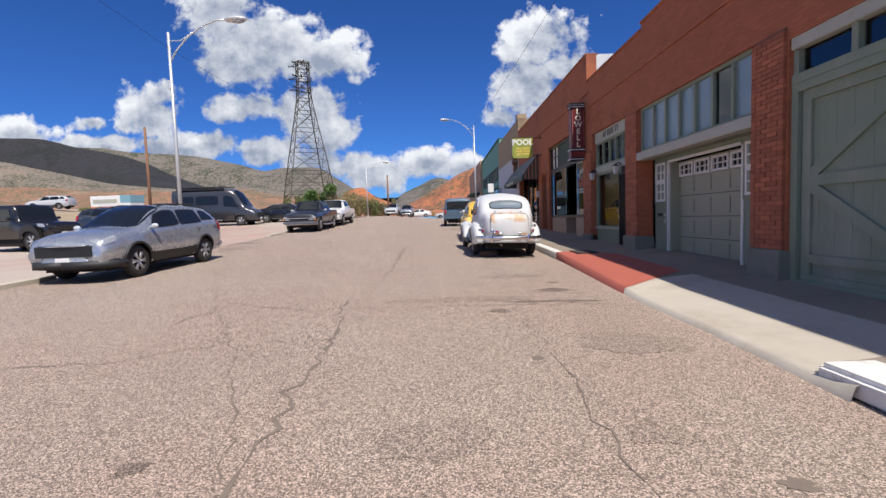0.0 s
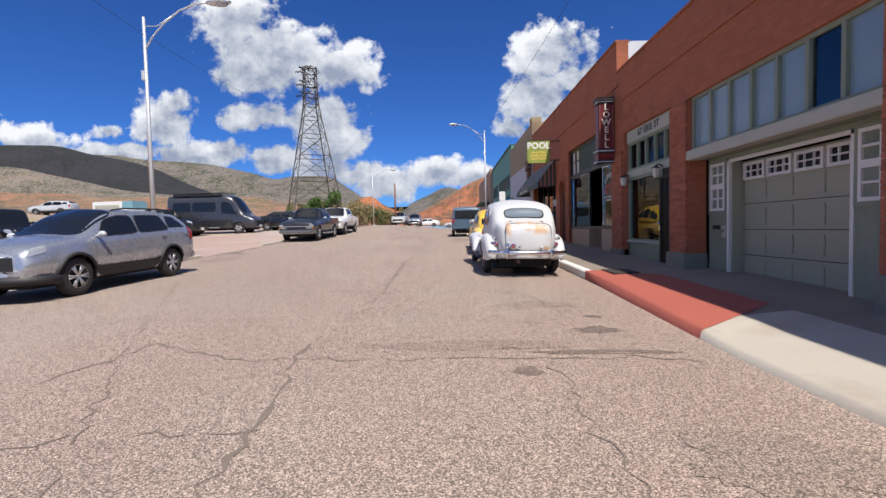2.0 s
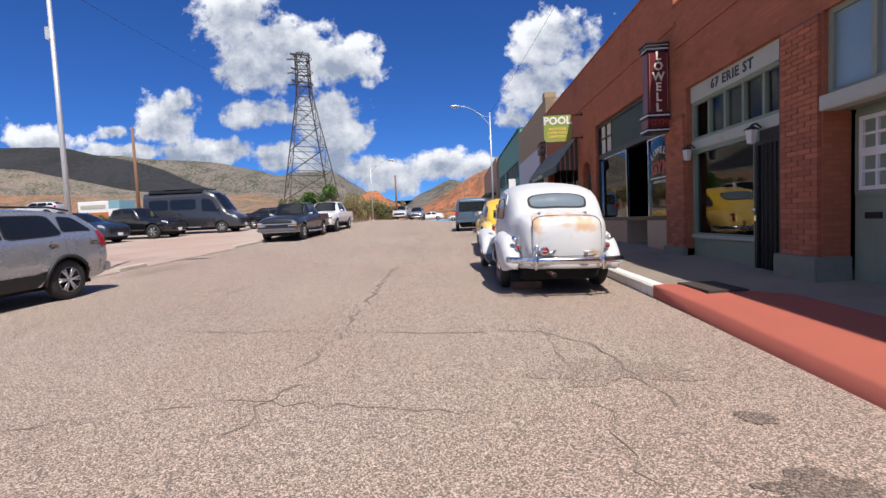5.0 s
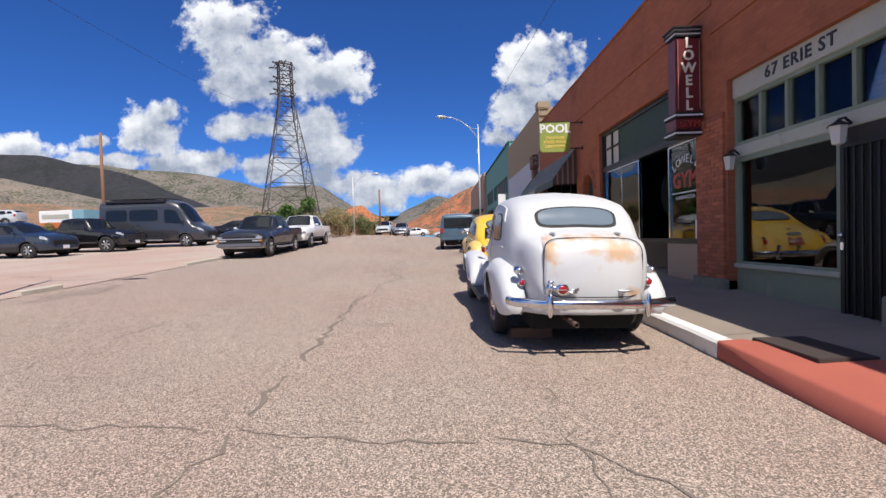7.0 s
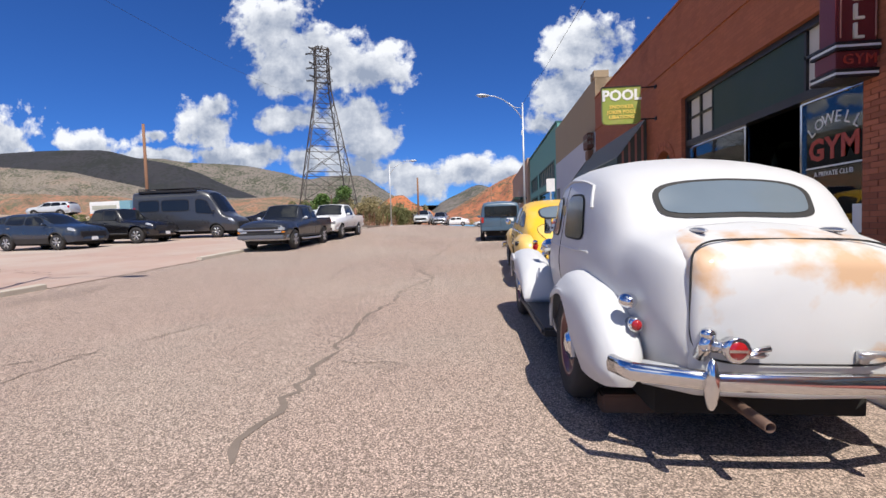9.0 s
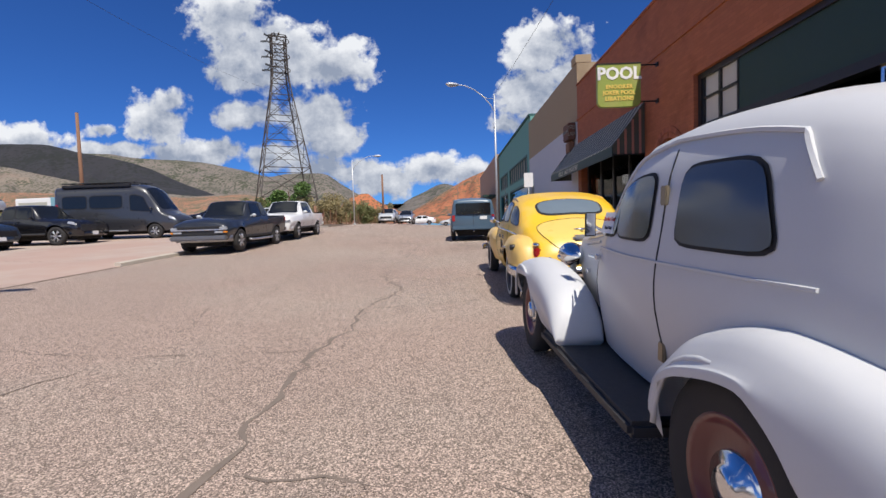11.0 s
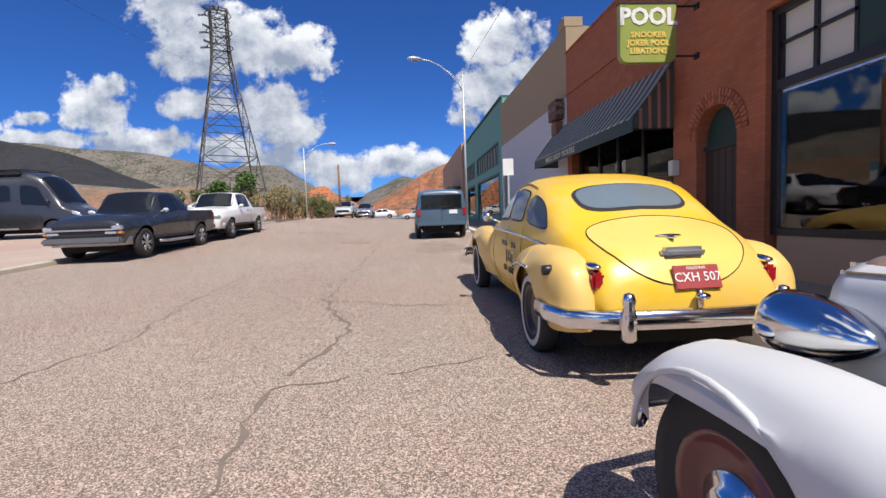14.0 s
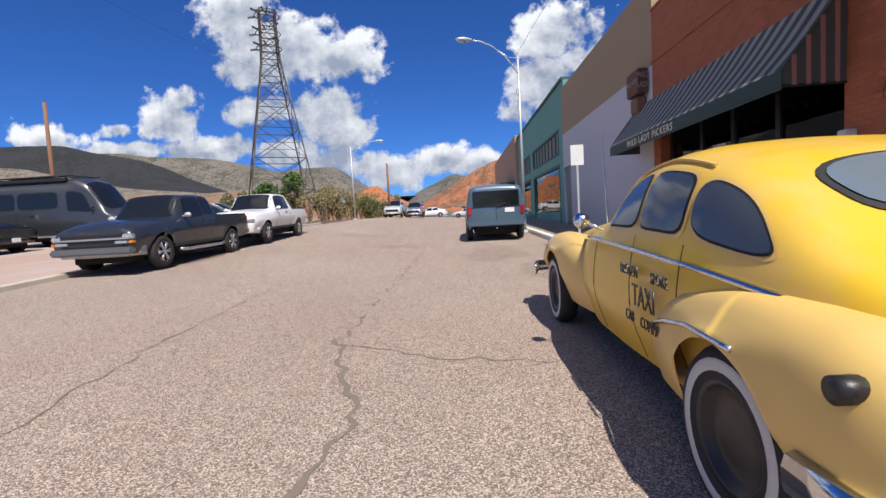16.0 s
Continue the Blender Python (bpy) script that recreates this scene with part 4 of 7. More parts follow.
    secr = loft.section(lo)
    bm = boxes((-secr[1][0] * 1.02, secr[1][0] * 1.02, lo - 0.07, lo + 0.12, secr[0][1] - 0.03, secr[0][1] + 0.15), bevel=0.03)
    part("rear_bumper", bm, M["chrome"] if trim == "chrome" else P[colour], car)
    if plate:
        part("number_plate", boxes((-0.155, 0.155, hi + 0.052, hi + 0.064, sec[0][1] + 0.0, sec[0][1] + 0.15)), M["sign_white"], car, "white number plate")
    return car


def silver_suv():
    c = modern("suv", SUV, "silver", (-1.36, 1.36), 0.36, "silver compact suv parked against the kerb", "car", [(-2.02, -1.40, 2.22, 2.78, 0.10, .5), (-1.36, -.38, 2.12, 2.80, .04, .16), (-.32, .78, 2.12, 2.80, -.16, .34)], (.1, 1.14, 2.85), (-2.25, -1.95, 2.9), trim="plastic")
    for sd in (-1, 1):
        part("roof_rail", tube(bmesh.new(), [(sd * 0.6, -1.8, 1.6), (sd * 0.62, -1.4, 1.66), (sd * 0.62, -.2, 1.66), (sd * 0.6, .15, 1.61)], 0.018), M["plastic"], c)
        part("fog_lamp", ellipsoid(bmesh.new(), (sd * .64, 2.24, .56), (.12, .07, .05), 12), M["lamp_clear"], c, "clear fog lamp", True)
        part("lower_bumper", bar(bmesh.new(), [(sd * .93, 1.72, .36), (sd * .90, 2.05, .38), (sd * .72, 2.30, .39), (sd * .4, 2.38, .39), (0, 2.40, .39)], .16, -.04 * sd), M["plastic"], c, "black lower bumper", True)
    part("grille_rim", bar(bmesh.new(), [(.56, 2.30, .80), (.3, 2.35, .79), (0, 2.365, .79), (-.3, 2.35, .79), (-.56, 2.30, .80)], .022, -.015), M["chrome"], c, "chrome bar across the grille", True)
    return c


def dark_truck():
    c = modern("pickup_truck", PICKUP, "charcoal", (-1.62, 1.62), 0.38, "charcoal extended cab pickup parked against the kerb", "truck", [(-.74, -.32, 2.15, 2.88, 0, .1), (-.24, .62, 2.1, 2.88, -.1, .22)], (.42, .95, 2.9), None, trim="chrome", square=True)
    pickup_bed(c, -2.6, -.95)
    part("grille_divider", boxes((-.86, .86, 2.55, 2.61, .745, .785), bevel=.012), M["alloy"], c, "silver bar across the grille")
    part("bumper_face", boxes((-.92, .92, 2.48, 2.66, .43, .58), bevel=.04), M["steel_grey"], c, "broad grey steel bumper")
    for sd in (-1, 1):
        part("lower_lamp", boxes((sd * .53, sd * .80, 2.50, 2.60, .655, .715), bevel=.01), M["lamp_clear"], c, "clear lower lamp")
        part("turn_signal", boxes((sd * .80, sd * .91, 2.42, 2.57, .655, .72), bevel=.01), M["amber"], c, "amber turn signal")
        part("side_step", tube(bmesh.new(), [(sd * .98, -1.0, .38), (sd * 1.02, -.8, .36), (sd * 1.02, .8, .36), (sd * .98, 1.05, .38)], .04), M["alloy"], c, "", True)
    return c


def pickup_bed(c, s0, s1):
    # near-black sheet on the closed body top stands for the bed's shaded depth
    part("bed_floor", boxes((-.82, .82, s0, s1, 1.15, 1.172)), M["under"], c, "dark sheet standing for the shade inside the load bed")
    for sd in (-1, 1):
        part("bed_rail", boxes((sd * .80, sd * .93, s0 - .05, s1 + .05, 1.14, 1.2), bevel=.015), M["plastic"], c)


def white_truck():
    c = modern("pickup_truck", PICKUP, "white", (-1.55, 1.55), 0.36, "white regular cab pickup parked behind another truck", "truck", [(-.62, .6, 2.1, 2.88, -.1, .22)], (.42, .95, 2.9), None, trim="plastic", square=True)
    pickup_bed(c, -2.6, -.95)
    return c


def camper_van():
    c = modern("camper_van", VAN, "van_grey", (-1.75, 1.85), 0.36, "dark grey high roof camper van with roof rack", "van", [(-2.5, -1.35, 2.1, 2.6, 0, 0), (-1.2, .35, 2.1, 2.6, 0, 0), (.75, 1.75, 1.95, 2.6, -.2, .35)], (1.42, 2.18, 2.9), None)
    bm = bmesh.new()
    for sd in (-1, 1):
        tube(bm, [(sd * .72, -2.6, 2.78), (sd * .72, .9, 2.8)], .03)
    for k in range(7):
        tube(bm, [(-.72, -2.5 + k * .55, 2.79), (.72, -2.5 + k * .55, 2.79)], .022)
    box(bm, -.5, .5, -1.9, -.4, 2.78, 2.84)
    part("roof_rack", bm, M["plastic"], c)
    part("awning_case", boxes((.78, .92, -2.5, .8, 2.56, 2.70), bevel=.03), M["black_paint"], c)
    part("step_rail", tube(bmesh.new(), [(1.02, -1.2, .42), (1.04, .6, .42)], .035), M["alloy"], c)
    return c


def crossover(colour="navy"):
    return modern("suv", SUV, colour, (-1.32, 1.36), 0.35, "dark blue crossover parked in the lot", "car", [(-2.02, -1.40, 2.22, 2.78, 0.10, .5), (-1.36, -.38, 2.12, 2.80, .04, .16), (-.32, .78, 2.12, 2.80, -.16, .34)], (.1, 1.14, 2.85), (-2.25, -1.95, 2.9), trim="plastic")


def dark_pickup():
    c = modern("pickup_truck", PICKUP, "black", (-1.62, 1.62), 0.4, "black crew cab pickup parked in the lot", "truck", [(-.74, -.22, 2.1, 2.88, 0, .1), (-.14, .62, 2.1, 2.88, -.1, .22)], (.42, .95, 2.9), None, trim="plastic")
    pickup_bed(c, -2.6, -.95)
    return c


def small_sedan(colour, label):
    return modern("sedan", SEDAN, colour, (-1.35, 1.4), 0.31, label, "car", [(-1.2, -.3, 2.1, 2.85, .1, .35), (-.22, .75, 2.1, 2.85, -.12, .35)], (.25, 1.1, 2.9), (-1.45, -.85, 2.9), trim="plastic", width=.18)


def minivan():
    c = modern("minivan", MINIVAN, "slate_blue", (-1.42, 1.5), 0.34, "slate blue older minivan parked along the kerb", "van", [(-2.05, -1.1, 2.15, 2.88, 0, .03), (-1.0, .1, 2.15, 2.88, 0, 0), (.2, 1.05, 2.12, 2.88, -.12, .3)], (.62, 1.4, 2.9), None, trim="plastic", lamps=False)
    lo = MINIVAN[0][0]
    part("rear_window", boxes((-.74, .74, lo - .035, lo + .01, 1.14, 1.62), bevel=.012), M["car_glass"], c)
    for sd in (-1, 1):
        part("tail_light", boxes((sd * .78, sd * .90, lo - .03, lo + .1, .86, 1.12), bevel=.012), M["tail_red"], c, "red tail light")
    part("tailgate_gap", boxes((-.006, .006, lo - .012, lo, .62, 1.1), (-.8, .8, lo - .012, lo, 1.1, 1.112)), M["seal"], c)
    part("number_plate", boxes((.28, .58, lo - .02, lo, .92, 1.06)), M["sign_white"], c, "white number plate")
    part("tow_ball", ellipsoid(bmesh.new(), (0, lo - .14, .44), (.03, .03, .03), 10), M["chrome"], c)
    part("wiper", tube(bmesh.new(), [(.0, lo - .05, 1.13), (.3, lo - .05, 1.2)], .01), M["plastic"], c)
    part("roof_rail", tube(bmesh.new(), [(.62, -2.0, 1.86), (.62, .3, 1.88)], .015), M["plastic"], c)
    return c


def jeep():
    c = modern("off_road_car", JEEP, "black", (-1.2, 1.3), 0.40, "black open sided off-road car parked in the lot", "car", [(-1.7, -.75, 2.12, 2.88, 0, .03), (-.65, .4, 2.12, 2.88, -.08, .2)], (.42, .72, 2.9), None, width=.25, handles=False)
    for sd in (-1, 1):
        for s in (-1.2, 1.3):
            part("wheel_flare", bar(bmesh.new(), [(sd * .84, s + .52 * math.cos(a), .40 + .52 * math.sin(a)) for a in steps(.15, 2.99, 10)], .24, .03), M["plastic"], c)
    return c


def box_trailer():
    t = thing("box_trailer", None, "white box trailer with orange and pale blue ends", "trailer")
    part("body", boxes((-2.6, 2.6, -1.0, 1.0, .55, 2.35), bevel=.06), M["sign_white"], t)
    part("stripe", boxes((-2.62, 1.2, -1.02, 1.02, .58, 1.15)), mat("orange_panel", (.55, .17, .05), .6), t, "faded orange lower panel")
    part("end_panel", boxes((1.3, 2.63, -1.01, 1.01, 1.5, 2.36)), mat("pale_blue_panel", (.2, .38, .45), .6), t, "pale blue end panel")
    part("lettering_block", boxes((-2.2, .9, -1.03, -1.0, 1.55, 1.95)), M["pale_wood"], t, "faded lettering blocks")
    for s in (-.5, .5):
        for sd in (-1, 1):
            wheel(t, s, sd * .85, .33, .2, M["alloy"], "steel").rotation_euler[2] = radians(90)
    return t


# the two old cars
def old_sedan():
    """White two-door sedan of the thirties."""
    c = thing("vintage_sedan", None, "white 1930s two-door sedan with rust stains on its boot", "car")
    rows = [(-2.26, .36, .46, .46, .60, .45, .80, .36, .92, .95), (-2.20, .44, .40, .52, .66, .51, .90, .42, 1.00, 1.035), (-2.06, .50, .36, .58, .70, .57, .96, .47, 1.06, 1.095), (-1.88, .54, .34, .62, .72, .61, .99, .50, 1.10, 1.14), (-1.80, .56, .34, .65, .73, .64, 1.00, .52, 1.16, 1.21),
            (-1.66, .58, .34, .68, .74, .67, 1.01, .55, 1.32, 1.385), (-1.45, .59, .34, .70, .75, .69, 1.02, .575, 1.41, 1.49), (-1.1, .60, .34, .71, .75, .70, 1.02, .58, 1.465, 1.56), (-.75, .60, .34, .71, .75, .70, 1.02, .58, 1.475, 1.58), (-.45, .60, .34, .70, .75, .685, 1.02, .57, 1.46, 1.565),
            (-.25, .59, .34, .685, .75, .665, 1.02, .55, 1.41, 1.50), (-.08, .58, .34, .67, .74, .645, 1.02, .52, 1.29, 1.36), (.22, .54, .34, .61, .72, .57, 1.01, .45, 1.08, 1.13), (.34, .50, .36, .56, .72, .51, 1.0, .41, 1.05, 1.10), (1.40, .27, .46, .33, .70, .32, .91, .23, .98, 1.01)]
    loft = Loft(rows, (), v_round=0.8)
    body = part("body", loft.skin(80, 5), P["cream_white"], c, "", True)
    part("underbody", boxes((-.5, .5, -2.05, 1.7, .2, .5)), M["under"], c)
    # boot lid with a shut line, hinges, lamps
    lid = Loft([(-2.31, .40, .50, .43, .66, .42, .82, .36, .93, .95), (-2.25, .43, .48, .46, .68, .45, .92, .39, 1.01, 1.035), (-2.08, .44, .48, .47, .70, .46, .98, .41, 1.07, 1.105), (-1.90, .42, .50, .45, .70, .44, 1.0, .40, 1.10, 1.145)], (), v_round=0.7)
    part("boot_lid", lid.skin(14, 5), P["rust_white"], c, "white boot lid with orange rust stains", True)

    def lid_back(x, z):
        return monotone([.5, .9, .95, 1.035, 1.10], [-2.322, -2.318, -2.312, -2.254, -2.085], z) + .055 * (abs(x) / .45) ** 6
    outline = []
    for a in steps(0, math.tau, 56):
        ca, sa = math.cos(a), math.sin(a)
        x, z = .45 * math.copysign(abs(ca) ** .35, ca), .805 + .265 * math.copysign(abs(sa) ** .35, sa)
        outline.append((x, lid_back(x, z) - .004, z))
    part("boot_gap", tube(bmesh.new(), outline, .005, 5), M["seal"], c)
    for sd in (-1, 1):
        part("hinge", ellipsoid(bmesh.new(), (sd * .31, -2.03, 1.105), (.02, .085, .014), 12), M["alloy"], c, "worn chrome hinge", True)
    part("boot_handle", ellipsoid(rod(rod(bmesh.new(), (.24, -2.30, .545), (.24, -2.37, .60), .016), (.24, -2.32, .55), (.24, -2.32, .60), .024), (.25, -2.375, .605), (.075, .02, .014), 12), M["alloy"], c, "worn chrome boot handle", True)
    part("lamp_bracket", ellipsoid(rod(rod(bmesh.new(), (-.41, -2.29, .56), (-.40, -2.34, .66), .032), (-.38, -2.33, .62), (-.32, -2.36, .62), .03), (-.40, -2.33, .67), (.035, .03, .03), 10), M["chrome"], c, "", True)
    part("lamp_arm", ellipsoid(rod(bmesh.new(), (-.28, -2.34, .585), (-.16, -2.36, .62), .014), (-.22, -2.35, .59), (.06, .03, .018), 10), M["chrome"], c, "", True)
    part("stop_lamp", lathe(bmesh.new(), [(-2.41, .01), (-2.405, .038), (-2.39, .044), (-2.34, .033)], 20, "Y", (-.315, 0, .62)), M["tail_red"], c, "round red stop lamp with chrome rim", True)
    part("lamp_band", boxes((-.352, -.278, -2.413, -2.404, .614, .626)), M["chrome"], c)
    part("lamp_rim", lathe(bmesh.new(), [(-2.405, .049), (-2.40, .056), (-2.34, .046)], 20, "Y", (-.315, 0, .62)), M["chrome"], c, "", True)
    part("rear_window_seal", loft.end_pane(-1.845, -1.672, 3.27, .006, 3.5), M["seal"], body)
    part("rear_window", loft.end_pane(-1.825, -1.69, 3.33, .012, 3.5), M["old_glass"], body, "hazy grey rear window", True)
    part("windscreen", loft.end_pane(-.10, .20, 3.0, .01, 5), M["old_glass"], body, "", True)
    for sd in (-1, 1):
        for s0, s1, lean, tp, lb in ((-1.36, -.84, .05, .2, "quarter window"), (-.62, -.20, 0, .0, ""), (-.165, .17, -.12, .40, "vent window")):
            part("side_window_seal", loft.pane(s0 - .014, s1 + .014, 1.99, 2.65, .004, sd, 6, lean, tp), M["seal"], body)
            part("side_window", loft.pane(s0, s1, 2.02, 2.62, .010, sd, 6, lean, tp), M["dim_glass"], body, lb, True)
        for s, top in ((-.725, 2.8), (.27, 1.95)):
            part("door_gap", loft.line(along([(s, .05), (s, top)], 12), .0045, .0, sd), M["seal"], body)
        part("drip_rail", loft.line(along([(-1.45, 2.5), (-1.36, 2.8), (-.7, 2.9), (-.3, 2.85), (.14, 2.3)]), .010, .004, sd), P["cream_white"], body)
        part("belt_moulding", loft.line(along([(-1.5, 1.78), (-.5, 1.74), (.25, 1.70)]), .007, .002, sd), P["cream_white"], body)
        for hz, v in ((1.21, 2.42), (.57, .58)):
            q = loft.at(-.725, v, .008, sd)
            part("door_hinge", boxes((q.x - .009, q.x + .009, q.y - .022, q.y + .022, q.z - .04, q.z + .04), bevel=.004), M["brass"], c, "tarnished brass door hinge")
        p = loft.at(.12, 1.50, .03, sd)
        part("door_handle", rod(rod(bmesh.new(), p, p + Vector((0, .11, .0)), .011, .007), p - Vector((sd * .03, 0, 0)), p, .016), M["chrome"], c, "chrome door handle")
        # fenders
        rear = Loft([(-2.14, .03, .36, .06, .40, .05, .44, .03, .47, .48), (-2.04, .07, .33, .12, .42, .11, .54, .07, .60, .62), (-1.75, .10, .30, .16, .48, .15, .68, .10, .77, .80), (-1.44, .11, .30, .18, .53, .17, .725, .11, .82, .845), (-1.18, .11, .30, .18, .50, .17, .67, .11, .76, .79), (-.94, .09, .30, .15, .42, .14, .54, .09, .60, .62), (-.80, .04, .30, .08, .35, .07, .41, .04, .44, .45)], [(-1.32, .33, .38)], sd * .675, .8)
        part("rear_fender", rear.skin(44, 3), P["cream_white"], c, "", True)
        part("fender_bead", tube(bmesh.new(), [(sd * (.675 + monotone(rear.s, rear.cols[0], -1.32 + .385 * math.cos(a)) + .045), -1.32 + .385 * math.cos(a), .33 + .385 * math.sin(a)) for a in steps(.1, math.pi - .1, 16)], .012, 6), P["cream_white"], c, "", True)
        front = Loft([(.20, .10, .31, .15, .34, .14, .37, .09, .39, .40), (.27, .10, .31, .165, .41, .155, .49, .10, .54, .56), (.42, .10, .31, .17, .48, .16, .59, .10, .65, .675), (.72, .10, .33, .175, .54, .165, .67, .105, .735, .76), (1.05, .10, .34, .18, .56, .17, .69, .11, .765, .795), (1.37, .10, .38, .175, .56, .18, .67, .12, .735, .765), (1.57, .09, .42, .15, .52, .14, .58, .09, .63, .65), (1.69, .04, .44, .08, .48, .07, .52, .04, .54, .55)], [(1.19, .33, .385)], sd * .72, .8)
        part("front_fender", front.skin(48, 3), P["cream_white"], c, "", True)
        part("fender_bead", tube(bmesh.new(), [(sd * (.72 + monotone(front.s, front.cols[0], 1.19 + .39 * math.cos(a)) + .05 + .025 * math.sin(a)), 1.19 + .39 * math.cos(a), .33 + .39 * math.sin(a)) for a in steps(.2, math.pi - .1, 16)], .012, 6), P["cream_white"], c, "", True)
        part("running_board", boxes((sd * .50, sd * .865, -.86, .62, .255, .325), bevel=.02), M["board_rubber"], c, "black ribbed running board")
        for s in (-1.32, 1.19):
            wheel(c, sd * (.71 if s < 0 else .75), s, .345, .15, P["maroon_rim"], "steel", None, sd)
        pod = lathe(bmesh.new(), [(1.16, .010), (1.20, .045), (1.28, .085), (1.37, .104), (1.44, .106), (1.48, .10), (1.495, .088)], 24, "Y", (sd * .41, 0, .79))
        part("headlight", pod, M["chrome"], c, "chrome bullet headlight", True)
        part("headlight_lens", lathe(bmesh.new(), [(1.485, .088), (1.505, .07), (1.515, .01)], 24, "Y", (sd * .41, 0, .79)), M["lamp_clear"], c, "", True)
        part("marker_lamp", ellipsoid(bmesh.new(), (sd * .50, 1.44, .765), (.028, .05, .024), 12), M["chrome"], c, "small chrome marker lamp", True)
        part("headlight_bracket", rod(bmesh.new(), (sd * .40, 1.36, .55), (sd * .41, 1.36, .72), .03), P["cream_white"], c)
        q = loft.at(.80, 1.02, .012, sd)
        part("hood_latch", tube(rod(bmesh.new(), q - Vector((sd * .02, 0, 0)), q + Vector((sd * .012, 0, 0)), .014), [q + Vector((sd * .012, .024 * math.cos(a), .016 * math.sin(a) - .004)) for a in steps(0, math.tau, 14)], .005, 6), M["chrome"], c, "chrome ring latch")
        part("hood_gap", loft.line(along([(.36, .4), (.36, 2.9)], 14), .004, .0, sd), M["seal"], body)
        part("hood_seam", loft.line(along([(.36, 2.45), (1.38, 2.45)], 14), .006, .002, sd), M["brass"], body)
        for k in range(2):
            part("hood_louvre", loft.line(along([(.46 + .05 * k, 2.06 - .22 * k), (1.08 - .05 * k, 2.02 - .22 * k)]), .010, .006, sd), M["alloy"], body)
        bm = ellipsoid(rod(bmesh.new(), (sd * .56, -1.98, .74), (sd * .63, -2.03, .755), .018), (sd * .64, -2.04, .76), (.045, .055, .04), 14)
        part("tail_lamp_pod", bm, M["chrome"], c, "", True)
        part("tail_lamp", ellipsoid(bmesh.new(), (sd * .605, -2.07, .645), (.028, .022, .028), 12), M["tail_red"], c, "small round red tail lamp", True)
    for sd in (-1, 1):
        part("tail_lamp_rim", lathe(bmesh.new(), [(-2.075, .030), (-2.07, .037), (-2.0, .032)], 16, "Y", (sd * .605, 0, .645)), M["chrome"], c, "", True)
    loft_hood = Loft([(.40, .2, .96, .41, 1.0, .37, 1.06, .30, 1.10, 1.115), (.9, .2, .92, .36, .97, .32, 1.02, .25, 1.065, 1.085), (1.38, .16, .88, .28, .92, .26, .96, .2, 1.0, 1.025)], (), v_round=.6)
    part("hood_panel", loft_hood.skin(8, 3), P["rust_hood"], c, "rust patched hood top", True)
    part("radiator_shell", boxes((-.25, .25, 1.39, 1.47, .48, .98), bevel=.03), M["chrome"], c)
    part("door_mirror", boxes((-.665, -.595, .30, .312, 1.0, 1.155), bevel=.005), M["black_iron"], c, "rectangular door mirror")
    part("mirror_arm", rod(bmesh.new(), (-.49, .30, 1.0), (-.61, .318, 1.07), .010), M["chrome"], c)
    part("mirror_glass", boxes((-.658, -.602, .296, .301, 1.008, 1.147)), M["chrome"], c, "silvered mirror glass")
    part("rear_bumper", bar(bmesh.new(), [(-.76, -2.20, .50), (-.71, -2.32, .50), (-.4, -2.40, .49), (0, -2.42, .49), (.4, -2.40, .49), (.71, -2.32, .50), (.76, -2.20, .50)], .085, .03), M["chrome"], c, "chrome blade bumper", True)
    for sd in (-1, 1):
        part("overrider", ellipsoid(bmesh.new(), (sd * .43, -2.43, .485), (.030, .035, .11), 12), M["chrome"], c, "", True)
        part("bumper_iron", rod(bmesh.new(), (sd * .43, -1.9, .46), (sd * .43, -2.38, .48), .02), M["black_iron"], c)
    part("front_bumper", bar(bmesh.new(), [(.82, 1.62, .42), (.76, 1.76, .42), (.35, 1.85, .42), (0, 1.87, .42), (-.35, 1.85, .42), (-.76, 1.76, .42), (-.82, 1.62, .42)], .10, -.03), M["chrome"], c, "chrome blade bumper", True)
    part("exhaust_pipe", lathe(bmesh.new(), [(-2.0, .024), (-2.44, .024), (-2.445, .020), (-2.30, .018), (-2.29, .01)], 14, "Y", (-.20, 0, .315)), M["rusty_pipe"], c, "rusty exhaust pipe", True)
    part("valance", bar(bmesh.new(), [(-.60, -2.14, .44), (-.4, -2.25, .43), (0, -2.28, .43), (.4, -2.25, .43), (.60, -2.14, .44)], .12, .02), P["cream_white"], c, "white panel below the boot", True)
    # notice behind the vent window
    mid, up = loft.at(-.045, 2.24, .022, -1), (loft.at(-.045, 2.42, .02, -1) - loft.at(-.045, 2.08, .02, -1)).normalized()
    right = Vector((0, -1, 0))
    out = right.cross(up)
    face = Matrix.Translation(mid) @ Matrix((right, up, out)).transposed().to_4x4()
    sg = part("window_notice", boxes((-.095, .095, -.06, .06, -.002, .0)), M["sign_white"], c, "white paper notice inside the window")
    sg.matrix_basis = face
    writing("Do Not Touch!", .034, Matrix.Translation((0, .02, .003)), M["red_letter"], sg, .001, squeeze=.85)
    writing("Thank You!", .026, Matrix.Translation((0, -.03, .003)), M["black_paint"], sg, .001, squeeze=.85)
    return c


